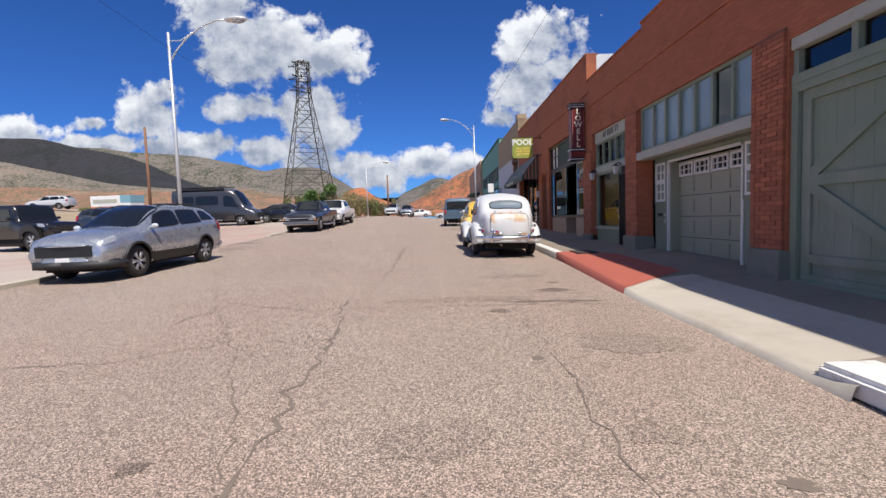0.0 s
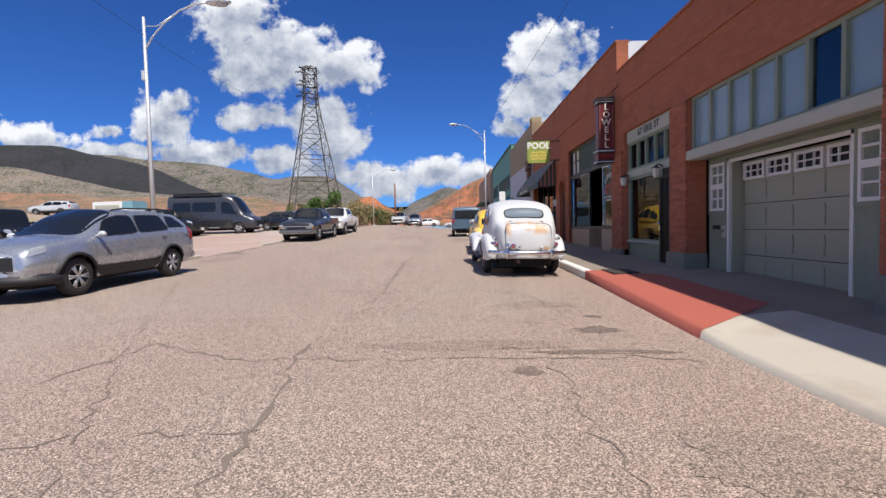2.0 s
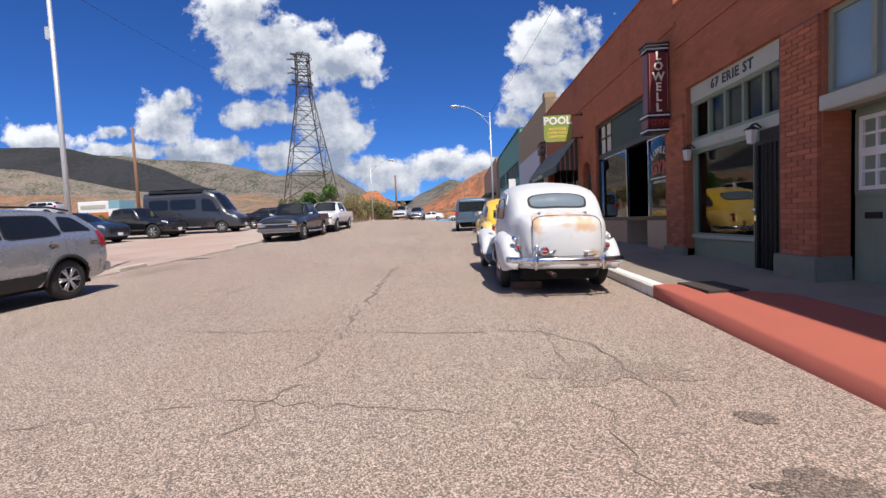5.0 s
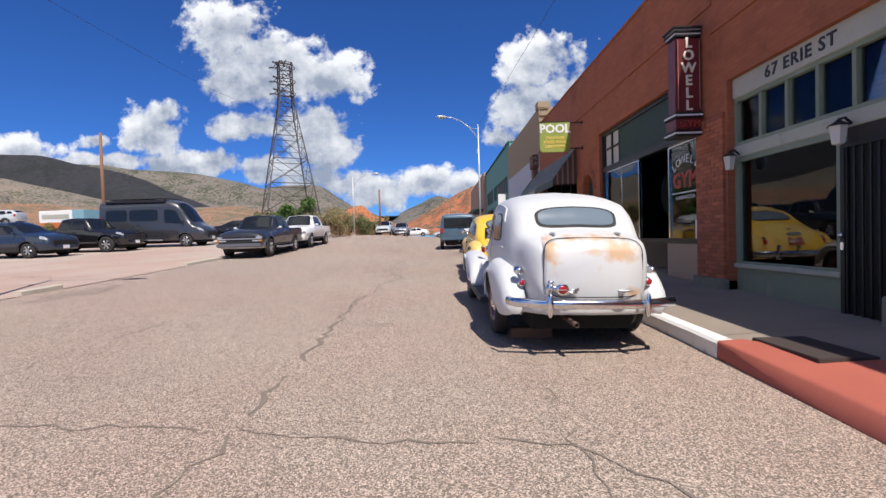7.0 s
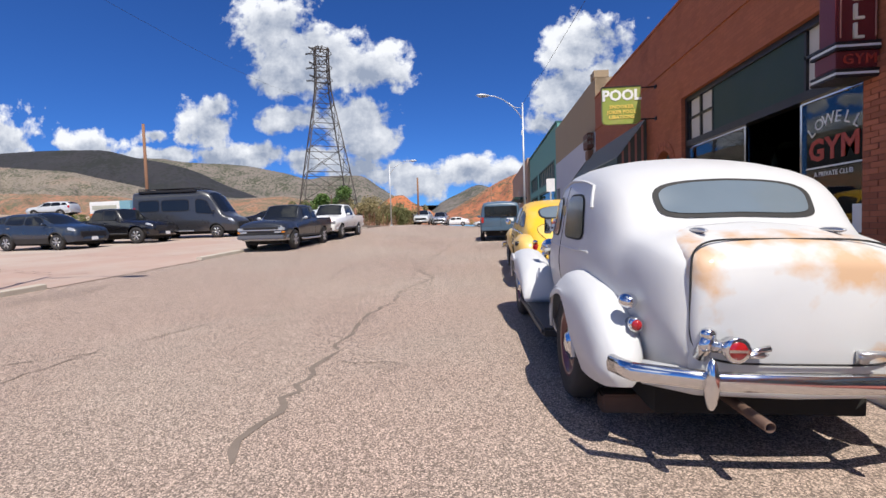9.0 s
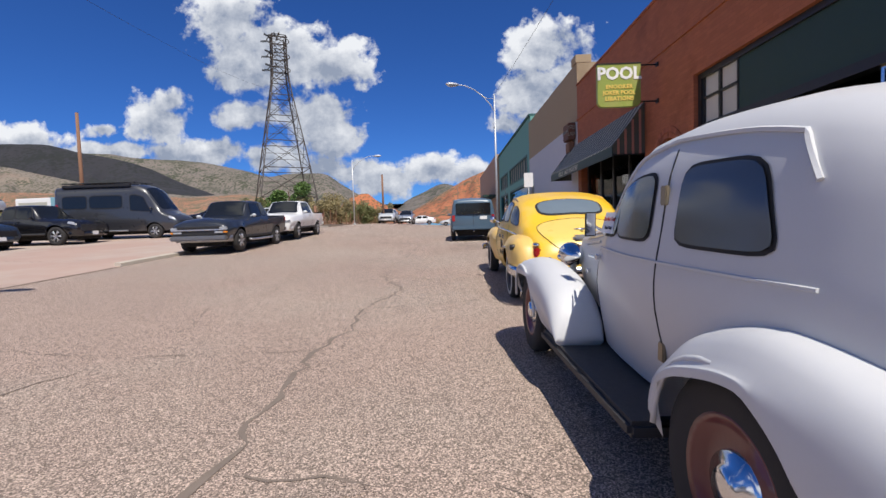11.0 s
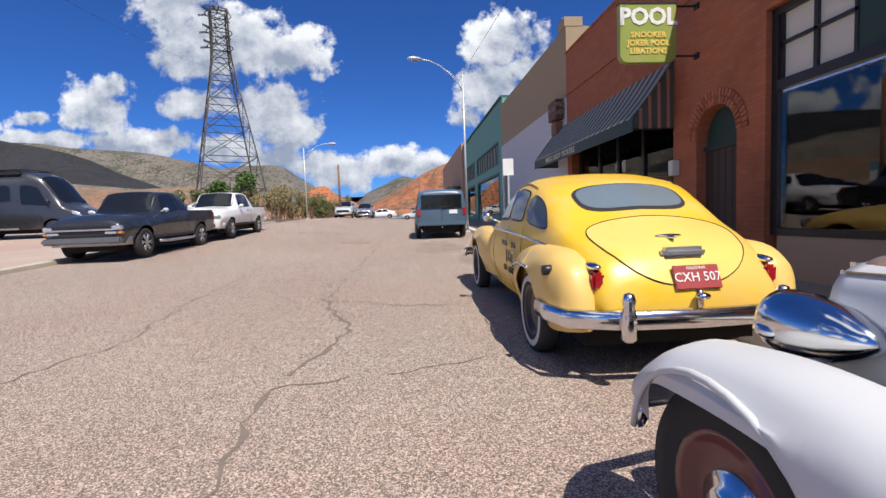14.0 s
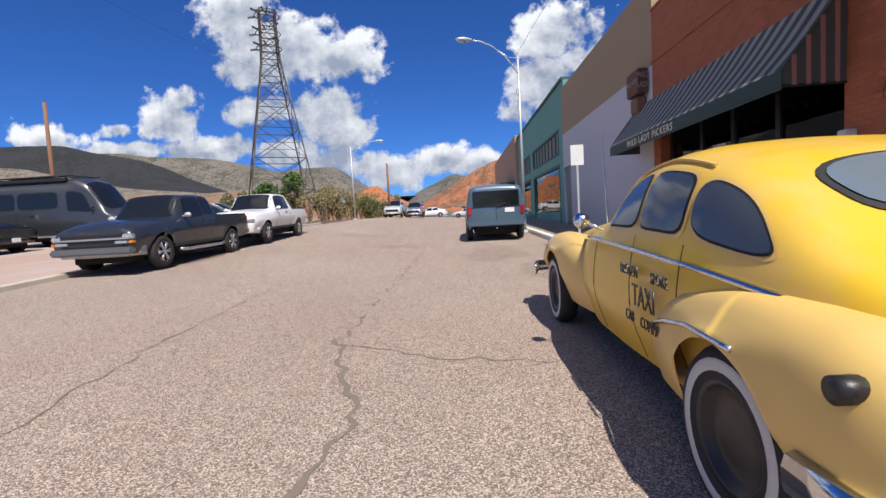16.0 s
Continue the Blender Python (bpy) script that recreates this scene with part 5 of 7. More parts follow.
def old_taxi():
    """Yellow four-door sedan of the forties, lettered as a taxi."""
    c = thing("vintage_taxi", None, "yellow 1940s four-door taxi with faded patchy paint", "taxi")
    rows = [(-2.27, .42, .42, .55, .48, .52, .53, .36, .58, .60), (-2.22, .50, .38, .60, .50, .57, .62, .40, .69, .71), (-2.10, .56, .34, .65, .52, .61, .74, .46, .83, .86), (-1.9, .62, .32, .70, .55, .66, .84, .52, .93, .97), (-1.62, .65, .30, .74, .57, .71, .92, .56, 1.04, 1.10), (-1.40, .68, .28, .77, .58, .74, .95, .585, 1.17, 1.24), (-1.05, .70, .28, .81, .60, .78, .98, .61, 1.33, 1.40),
            (-.55, .72, .28, .83, .60, .80, .99, .61, 1.41, 1.48), (-.12, .74, .28, .84, .60, .80, .99, .58, 1.37, 1.45), (.32, .74, .28, .84, .60, .78, .97, .56, 1.06, 1.10), (1.4, .55, .34, .62, .60, .56, .86, .40, .97, 1.02), (2.32, .38, .40, .46, .56, .42, .76, .28, .86, .90)]
    loft = Loft(rows, [(1.57, .34, .40)], v_round=0.8)
    body = part("body", loft.skin(84, 5), P["taxi"], c, "", True)
    part("underbody", boxes((-.62, .62, -2.0, 2.2, .2, .45)), M["under"], c)
    part("rear_window_seal", loft.end_pane(-1.565, -1.185, 3.27, .006, 3.2), M["seal"], body)
    part("rear_window", loft.end_pane(-1.54, -1.21, 3.32, .012, 3.2), M["old_glass"], body, "wide hazy rear window", True)
    part("windscreen", loft.end_pane(-.07, .27, 3.0, .01, 5), M["old_glass"], body, "", True)
    # boot lid: shut line, badge, handle, plate
    part("boot_lid", loft.end_pane(-2.25, -1.66, 2.98, .006, 3.2), P["taxi_bright"], body, "bright yellow boot lid with pale patches", True)
    bm = bmesh.new()
    pts = []
    for a in steps(0, math.tau, 56):
        k, b = math.cos(a), math.sin(a)
        r = (abs(k) ** 3.2 + abs(b) ** 3.2) ** (-1 / 3.2)
        v = 4 - abs(r * k) * 1.02
        pts.append(loft.at(-1.955 + r * b * .295, v, .008, 1 if k >= 0 else -1))
    part("boot_gap", tube(bm, pts, .0035, 5), M["seal"], body)
    hz = loft.at(-2.12, 4, 0).z
    part("boot_handle", boxes((-.15, .15, -2.17, -2.08, hz - .03, hz + .045), bevel=.025), M["alloy"], c, "worn chrome boot handle")
    part("badge", ellipsoid(ellipsoid(bmesh.new(), (0, -1.96, loft.at(-1.96, 4, 0).z + .012), (.10, .02, .012), 12), (0, -1.98, loft.at(-1.98, 4, 0).z + .012), (.022, .07, .016), 12), M["chrome"], c, "winged chrome badge", True)
    pl = part("number_plate", boxes((-.155, .155, -.006, .006, -.08, .08), bevel=.004), M["plate_red"], c, "red number plate with white figures")
    pm = Matrix.Translation((.03, -2.245, .70)) @ Matrix.Rotation(radians(-24), 4, "X")
    pl.matrix_basis = pm
    writing("CXH 507", .088, TOWARDS @ Matrix.Translation((0, -.004, .008)), M["sign_white"], pl, .002, squeeze=.92)
    writing("ARIZONA", .03, TOWARDS @ Matrix.Translation((0, .058, .008)), M["sign_white"], pl, .002)
    part("plate_light", rod(ellipsoid(bmesh.new(), (.03, -2.31, .585), (.05, .04, .025), 12), (.03, -2.28, .50), (.03, -2.28, .62), .018), M["chrome"], c, "", True)
    for sd in (-1, 1):
        for s0, s1, lean, tp, n in ((-1.50, -1.00, .12, .30, 3.0), (-.92, -.48, 0, .05, 6), (-.42, .06, -.14, .5, 6)):
            part("window_trim", loft.pane(s0 - .03, s1 + .03, 2.08, 2.86, .003, sd, n, lean, tp), P["taxi_pale"], body, "", True)
            part("side_window_seal", loft.pane(s0 - .012, s1 + .012, 2.13, 2.82, .006, sd, n, lean, tp), M["seal"], body)
            part("side_window", loft.pane(s0, s1, 2.16, 2.79, .011, sd, n, lean, tp), M["dim_glass"], body, "", True)
        for s in (-.97, -.45, .22):
            part("door_gap", loft.line(along([(s, .1), (s, 2.05)]), .0035, .0, sd), M["seal"], body)
        part("belt_moulding", loft.line(along([(-1.65, 1.80), (-.5, 1.86), (.9, 1.9), (1.9, 1.9)]), .016, .006, sd), M["chrome"], body, "chrome belt moulding", True)
        part("drip_rail", loft.line(along([(-.95, 2.97), (-.6, 2.98), (-.12, 2.95), (.18, 2.4)]), .010, .004, sd), P["taxi_pale"], body)
        rear = Loft([(-2.20, .03, .36, .06, .42, .05, .50, .03, .55, .57), (-2.10, .09, .34, .14, .48, .13, .66, .08, .75, .77), (-1.85, .11, .30, .20, .54, .18, .76, .11, .85, .88), (-1.50, .12, .30, .21, .54, .19, .76, .12, .86, .89), (-1.05, .11, .30, .19, .52, .17, .70, .11, .80, .82), (-.75, .08, .30, .13, .48, .12, .60, .08, .66, .68), (-.62, .03, .34, .06, .44, .05, .50, .03, .52, .53)], [(-1.41, .33, .37)], sd * .70, .8)
        part("rear_fender", rear.skin(46, 3), P["taxi_pale"], c, "faded yellow rear fender", True)
        part("fender_trim", tube(bmesh.new(), [(sd * (.70 + monotone(rear.s, rear.cols[4], q) + .022), q, min(.715, monotone(rear.s, rear.cols[5], q) - .02)) for q in steps(-1.55, -.80, 14)], .012, 6), M["chrome"], c, "", True)
        front = Loft([(.35, .03, .36, .07, .50, .06, .60, .04, .66, .68), (.7, .08, .30, .15, .52, .14, .68, .09, .76, .79), (1.2, .12, .30, .21, .56, .20, .76, .13, .86, .89), (1.7, .12, .36, .22, .58, .20, .77, .13, .87, .90), (2.15, .11, .40, .19, .56, .17, .70, .11, .78, .80), (2.42, .04, .46, .09, .52, .08, .58, .05, .62, .63)], [(1.57, .34, .385)], sd * .65, .8)
        part("front_fender", front.skin(50, 3), P["taxi_pale"], c, "faded yellow front fender", True)
        for s in (-1.41, 1.57):
            wheel(c, sd * .77, s, .335, .17, M["black_paint"], "plain", M["whitewall"], sd)
        part("tail_light", boxes((sd * .555, sd * .64, -2.185, -2.07, .625, .745), bevel=.018), M["tail_red"], c, "upright red tail light")
        part("tail_light_housing", ellipsoid(boxes((sd * .545, sd * .65, -2.12, -1.95, .605, .775), bevel=.03), (sd * .597, -2.05, .775), (.052, .13, .032), 14), M["chrome"], c, "", True)
        part("overrider", lathe(bmesh.new(), [(.34, .03), (.36, .05), (.50, .05), (.56, .035), (.60, .045), (.64, .03), (.65, .005)], 16, "Z", (sd * .50, -2.39, 0)), M["chrome"], c, "", True)
        part("headlight", lathe(bmesh.new(), [(2.36, .09), (2.42, .10), (2.45, .085), (2.46, .01)], 20, "Y", (sd * .65, 0, .70)), M["lamp_clear"], c, "", True)
        part("spot_lamp", ellipsoid(rod(bmesh.new(), (sd * .74, .28, 1.0), (sd * .86, .34, 1.06), .012), (sd * .88, .36, 1.07), (.06, .07, .06), 12), M["chrome"], c, "chrome spot lamp", True)
    part("fuel_cap", lathe(bmesh.new(), [(-.80, .04), (-.87, .036), (-.905, .036), (-.91, .01)], 16, "X", (0, -1.95, .745)), M["black_paint"], c, "black fuel cap", True)
    part("rear_bumper", bar(bmesh.new(), [(-.90, -1.82, .46), (-.89, -2.02, .46), (-.82, -2.22, .46), (-.5, -2.34, .46), (0, -2.37, .46), (.5, -2.34, .46), (.82, -2.22, .46), (.89, -2.02, .46), (.90, -1.82, .46)], .13, .035), M["chrome"], c, "scuffed chrome bumper", True)
    part("front_bumper", bar(bmesh.new(), [(.95, 2.15, .46), (.88, 2.42, .46), (.4, 2.56, .46), (-.4, 2.56, .46), (-.88, 2.42, .46), (-.95, 2.15, .46)], .13, -.035), M["chrome"], c, "chrome bumper", True)
    part("aerial", rod(bmesh.new(), (-.60, .62, .86), (-.62, .66, 1.75), .006, .003), M["chrome"], c)
    for text, size, z, y in (("BROKEN", .085, .87, -.53), ("SPOKE", .085, .87, -.91), ("TAXI", .17, .745, -.72), ("CAB", .085, .62, -.54), ("COMPANY", .085, .62, -.84)):
        w = Matrix(((0, 0, -1, -.866), (-1, 0, 0, y), (0, 1, 0, z - .04), (0, 0, 0, 1)))
        writing(text, size, w, M["black_paint"], c, .003, squeeze=.75)
    return c


# what is parked along the street and in the lot
def put(ob, x, y, turn=0.0, dz=0.0, lean=0.0, size=1.0):
    ob.matrix_world = placed(x, y, turn, dz, lean) @ Matrix.Scale(size, 4)
    return ob


put(old_sedan(), 1.85, 15.63, 1.7, 0.0, 1.6)
put(old_taxi(), 2.02, 20.74)
put(minivan(), 1.42, 34.7)
put(silver_suv(), -6.86, 13.50, 178, size=.93)
put(dark_truck(), -7.12, 28.87, 180, size=.93)
put(white_truck(), -6.98, 33.95, 180, size=.93)
put(jeep(), -16.0, 20.6, -105, 0.03)
put(crossover(), -19.0, 30.3, -95, 0.05)
put(dark_pickup(), -18.0, 33.2, -92, 0.05)
put(camper_van(), -15.9, 36.0, -88, 0.05)
put(small_sedan("black", "black sedan parked in the lot"), -11.8, 38.5, -90, 0.05)
put(small_sedan("white", "white sedan parked in the lot"), -12.5, 41.0, -90, 0.05)
put(small_sedan("pale", "silver sedan parked in the lot"), -11.0, 43.5, -90, 0.05)
put(crossover("pale"), -6.3, 64.0, 180)
put(crossover("silver"), -4.6, 67.5, 180)
put(small_sedan("white", "white sedan parked across the end of the street"), -3.9, 84.0, 90)
put(small_sedan("pale", "silver sedan parked across the end of the street"), 1.4, 86.0, 90)
put(box_trailer(), -37.5, 56.0, -8, 1.08)
put(crossover("pale"), -47.0, 58.0, 100, 2.2)


tagged(part("wood_block", boxes((1.28, 1.72, 14.02, 14.16, ground_top(1.5, 14.1) - .01, ground_top(1.5, 14.1) + .11), bevel=.012), M["pole_wood"]), "dark weathered timber block behind the rear wheel", "block")


# shop fronts, from the near end up the street
def frame_of(bm, x0, x1, y0, y1, z0, z1, w):
    """Four members round an opening in the street front."""
    for a in ((x0, x1, y0, y0 + w, z0, z1), (x0, x1, y1 - w, y1, z0, z1), (x0, x1, y0 + w, y1 - w, z0, z0 + w), (x0, x1, y0 + w, y1 - w, z1 - w, z1)):
        box(bm, *a)
    return bm


def big_doors():
    d = thing("barn_door", None, "sage green braced plank doors with a glazed transom", "door", kind="structure")
    X = WALL_X + 0.10
    part("door_frame", frame_of(bmesh.new(), X - .06, X + .1, 5.0, 8.42, .46, 2.98, .1), M["green_wood"], d)
    part("lintel", boxes((X - .08, X + .12, 5.0, 8.42, 3.40, 3.56), bevel=.01), M["pale_wood"], d, "weathered pale green lintel")
    part("transom_rail", boxes((X - .07, X + .1, 5.0, 8.42, 2.98, 3.10), bevel=.008), M["green_wood"], d)
    for y0, y1 in ((5.1, 6.65), (6.75, 7.55), (7.62, 8.34)):
        part("pane", boxes((X + .03, X + .036, y0, y1, 3.10, 3.40)), M["pane"], d)
    for y in (6.7, 7.58, 8.38):
        part("mullion", boxes((X - .04, X + .08, y - .04, y + .04, 3.10, 3.40)), M["green_wood"], d)
    for y0, y1 in ((5.1, 6.70), (6.72, 8.32)):
        leaf = part("door_leaf", boxes((X + .03, X + .07, y0, y1, .50, 2.88)), M["green_wood"], d)
        bm = bmesh.new()
        frame_of(bm, X - .01, X + .03, y0 + .02, y1 - .02, .50, 2.88, .13)
        box(bm, X - .01, X + .03, y0 + .15, y1 - .15, 1.72, 1.85)
        box(bm, X - .01, X + .03, y0 + .15, y1 - .15, .78, .88)
        part("rails", bm, M["green_wood"], leaf)
        for a, b in (((y1 - .15, 1.86), (y0 + .16, 2.74)), ((y1 - .15, 1.71), (y0 + .16, .9))):
            bm = bmesh.new()
            v = Vector((0, b[0] - a[0], b[1] - a[1]))
            n = Vector((0, -v.z, v.y)).normalized() * .065
            p, q = Vector((X - .006, *a)), Vector((X - .006, *b))
            vs = [bm.verts.new(c) for c in (p + n, q + n, q - n, p - n)]
            f = bm.faces.new(vs)
            r = bmesh.ops.extrude_face_region(bm, geom=[f])
            bmesh.ops.translate(bm, verts=[e for e in r["geom"] if isinstance(e, bmesh.types.BMVert)], vec=(.036, 0, 0))
            bmesh.ops.recalc_face_normals(bm, faces=bm.faces[:])
            part("brace", bm, M["green_wood"], leaf)
        bm = bmesh.new()
        for k in range(1, 7):
            y = y0 + (y1 - y0) * k / 7
            box(bm, X + .027, X + .031, y - .004, y + .004, .9, 2.74)
        part("plank_joints", bm, M["green_wood"], leaf)
    part("threshold", boxes((WALL_X - .1, X + .1, 5.0, 8.42, .40, .50), bevel=.02), M["concrete"], d)


big_doors()


def sash(parent, x, y0, y1, z0, z1, cols, rows, material, glass_mat, bar_w=.02, name="sash"):
    """A white glazed sash with bars, and one pane behind them."""
    bm = frame_of(bmesh.new(), x - .03, x + .03, y0, y1, z0, z1, .045)
    for k in range(1, cols):
        y = y0 + (y1 - y0) * k / cols
        box(bm, x - .022, x + .022, y - bar_w / 2, y + bar_w / 2, z0 + .045, z1 - .045)
    for k in range(1, rows):
        z = z0 + (z1 - z0) * k / rows
        box(bm, x - .024, x + .024, y0 + .045, y1 - .045, z - bar_w / 2, z + bar_w / 2)
    s = part(name, bm, material, parent)
    part("pane", boxes((x + .004, x + .010, y0 + .04, y1 - .04, z0 + .04, z1 - .04)), glass_mat, s)
    return s


def garage_bay():
    g = thing("garage_front", None, "sage green garage front with panel door and side windows", "garage door", kind="structure")
    y0, y1, X, F = 9.03, 12.78, 5.12, .50
    part("clerestory_sill", boxes((WALL_X - .05, WALL_X + .16, y0, y1, 2.60, 2.77), bevel=.01), M["pale_wood"], g, "pale weathered sill beam")
    part("clerestory_frame", frame_of(bmesh.new(), WALL_X + .06, WALL_X + .16, y0, y1, 2.77, 3.72, .06), M["green_wood"], g)
    n = 7
    for k in range(n):
        a, b = y0 + .06 + (y1 - y0 - .12) * k / n, y0 + .06 + (y1 - y0 - .12) * (k + 1) / n
        if k:
            part("mullion", boxes((WALL_X + .05, WALL_X + .15, a - .03, a + .03, 2.83, 3.66)), M["green_wood"], g)
        part("pane", boxes((WALL_X + .10, WALL_X + .11, a, b, 2.83, 3.66)), M["pane"] if k == 1 else M["blue_pane"], g, "" if k != 1 else "clear pane among painted ones")
    part("soffit", boxes((WALL_X + .16, X + .3, y0, y1, 2.60, 2.66)), M["green_wood"], g)
    for a, b in ((y0, 9.83), (12.20, y1)):
        part("side_panel", boxes((X, X + .06, a, b, F, 2.60)), M["green_wood"], g)
    part("head_panel", boxes((X, X + .06, 9.83, 12.20, 2.52, 2.60)), M["green_wood"], g)
    bm = boxes((X - .02, X + .02, 9.80, 9.85, F, 2.52), (X - .02, X + .02, 12.17, 12.22, F, 2.52), (X - .02, X + .02, 9.80, 12.22, 2.47, 2.52))
    part("white_trim", bm, M["white_wood"], g)
    door = part("garage_door", boxes((X + .22, X + .26, 9.85, 12.17, F, 2.48)), M["garage_panel"], g, "grey sectional garage door with arched lights")
    for y in (9.85, 12.17):
        part("reveal", boxes((X + .02, X + .26, y - .04, y + .04, F, 2.48)), M["garage_panel"], g)
    for r in range(4):
        z0, z1 = F + .02 + r * .42, F + .02 + r * .42 + .405
        for k in range(4):
            a = 9.92 + k * .56
            part("door_panel", boxes((X + .205, X + .222, a, a + .5, z0 + .06, z1 - .06), bevel=.014), M["garage_panel"], door)
        part("section_joint", boxes((X + .214, X + .221, 9.86, 12.16, z1 + .002, z1 + .012)), M["seal"], door)
    for k in range(4):
        a = 9.92 + k * .56
        sash(door, X + .20, a, a + .5, 2.16, 2.44, 3, 2, M["white_wood"], M["car_glass"], name="door_light")
    for a, b in ((9.20, 9.74), (12.28, 12.70)):
        w = thing("side_window", None)
        w.parent = g
        part("window_casing", frame_of(bmesh.new(), X - .025, X + .03, a - .06, b + .06, 1.62, 2.55, .06), M["green_wood"], w)
        sash(w, X - .004, a, b, 2.10, 2.50, 2, 2, M["white_wood"], M["car_glass"], .03)
        sash(w, X - .002, a, b, 1.68, 2.10, 2, 2, M["white_wood"], M["car_glass"], .03)
    part("mail_slot", boxes((X - .015, X, 12.44, 12.64, 1.36, 1.43)), M["black_iron"], g)
    part("house_number", boxes((X - .015, X, 12.27, 12.38, 1.22, 1.42), bevel=.01), M["pale_wood"], g, "house number plaque")
    writing("67", .09, Matrix.Translation((X - .017, 12.325, 1.33)) @ FACING, M["black_paint"], g, .003)
    part("floor_strip", boxes((WALL_X + .02, X + .3, y0, y1, .36, F)), M["concrete"], g)


garage_bay()


def pier(y0, y1, z0, z1, base_z, name="brick_pier"):
    """A pier with a dressed stone foot; its bricks are added further down."""
    p = thing(name, None, "red brick pier on a grey green stone foot", "pier", kind="structure")
    part("stone_foot", boxes((WALL_X - .09, WALL_X + .34, y0 - .04, y1 + .04, .30, base_z), bevel=.015), M["stone"], p)
    part("mortar_core", boxes((WALL_X - .034, WALL_X, y0 + .006, y1 - .006, base_z, z1)), mat("mortar", (.17, .08, .055), .95, scale=8), p)
    return p, y0, y1, base_z, z1


PIERS = [pier(8.45, 9.02, .3, 3.70, .92), pier(12.80, 13.44, .3, 3.70, .93), pier(15.90, 16.62, .3, 3.30, .86)]


def erie_bay():
    e = thing("shop_front", None, "grey green timber shop front with a black security door", "shop front", kind="structure")
    y0, y1, X = 13.45, 15.86, WALL_X + .13
    part("fascia", boxes((X - .05, X + .1, y0, y1, 3.46, 3.74), bevel=.01), M["pale_wood"], e, "weathered pale fascia board")
    writing("67 ERIE ST", .21, Matrix.Translation((X - .052, (y0 + y1) / 2, 3.60)) @ FACING, M["black_paint"], e, .006, spread=1.15, bold=.02)
    part("transom_frame", frame_of(bmesh.new(), X - .02, X + .1, y0, y1, 2.78, 3.46, .05), M["green_wood"], e)
    for k in range(5):
        a, b = y0 + .05 + (y1 - y0 - .1) * k / 5, y0 + .05 + (y1 - y0 - .1) * (k + 1) / 5
        if k:
            part("mullion", boxes((X - .01, X + .09, a - .025, a + .025, 2.83, 3.41)), M["green_wood"], e)
        part("pane", boxes((X + .04, X + .048, a, b, 2.83, 3.41)), M["dusty_pane"], e)
        bl = bmesh.new()
        for j in range(12):
            box(bl, X + .06, X + .075, a + .01, b - .01, 2.85 + j * .046, 2.85 + j * .046 + .038)
        part("blind", bl, M["blind"], e, "pale slatted blind")
    part("transom_bar", boxes((X - .04, X + .1, y0, y1, 2.62, 2.78), bevel=.01), M["pale_wood"], e)
    part("window_frame", frame_of(bmesh.new(), X - .02, X + .1, 14.10, y1, 1.06, 2.62, .07), M["green_wood"], e)
    part("window_pane", boxes((X + .035, X + .045, 14.17, y1 - .07, 1.13, 2.55)), M["pane"], e)
    part("window_back", boxes((X + .16, X + .19, 14.1, y1, .9, 2.62)), M["shop_board"], e, "grey board behind the glass")
    part("bulkhead", boxes((X - .01, X + .1, 14.10, y1, .50, 1.06)), M["green_wood"], e)
    part("bulkhead_sill", boxes((X - .06, X + .1, 14.10, y1, 1.04, 1.10), bevel=.01), M["pale_wood"], e)
    part("door_post", boxes((X - .03, X + .1, 14.03, 14.11, .50, 2.62)), M["green_wood"], e)
    d = part("security_door", frame_of(bmesh.new(), X - .08, X - .03, 13.47, 14.06, .52, 2.46, .05), M["black_iron"], e, "black iron security door")
    part("mesh_panel", boxes((X - .045, X - .035, 13.52, 14.01, .57, 2.41)), M["black_iron"], d)
    for k in range(6):
        y = 13.54 + k * .09
        part("bar", boxes((X - .075, X - .055, y - .007, y + .007, .57, 2.41)), M["black_iron"], d)
    part("door_knob", ellipsoid(bmesh.new(), (X - .10, 14.03, 1.50), (.03, .03, .03), 10), M["chrome"], d, "", True)
    part("door_handle", boxes((X - .10, X - .075, 14.01, 14.05, 1.34, 1.43), bevel=.01), M["chrome"], d)
    # sheet above the door in the rooms' near-black colour
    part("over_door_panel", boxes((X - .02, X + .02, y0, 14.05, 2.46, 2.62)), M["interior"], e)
    for y in (13.95, 15.72):
        wall_lamp(X - .05, y, 2.60)


def wall_lamp(x, y, z):
    w = thing("wall_lantern", None, "weathered metal wall lantern above the shop window", "lamp")
    part("arm", tube(bmesh.new(), [(x, y, z + .05), (x - .07, y, z + .11), (x - .14, y, z + .09)], .014), M["black_iron"], w)
    part("cap", lathe(bmesh.new(), [(.09, .01), (.06, .05), (.03, .10), (.02, .10)], 6, "Z", (x - .14, y, z)), M["black_iron"], w)
    part("glass_box", lathe(bmesh.new(), [(.03, .085), (-.16, .055), (-.17, .01)], 6, "Z", (x - .14, y, z)), M["blind"], w, "pale glass body")


erie_bay()


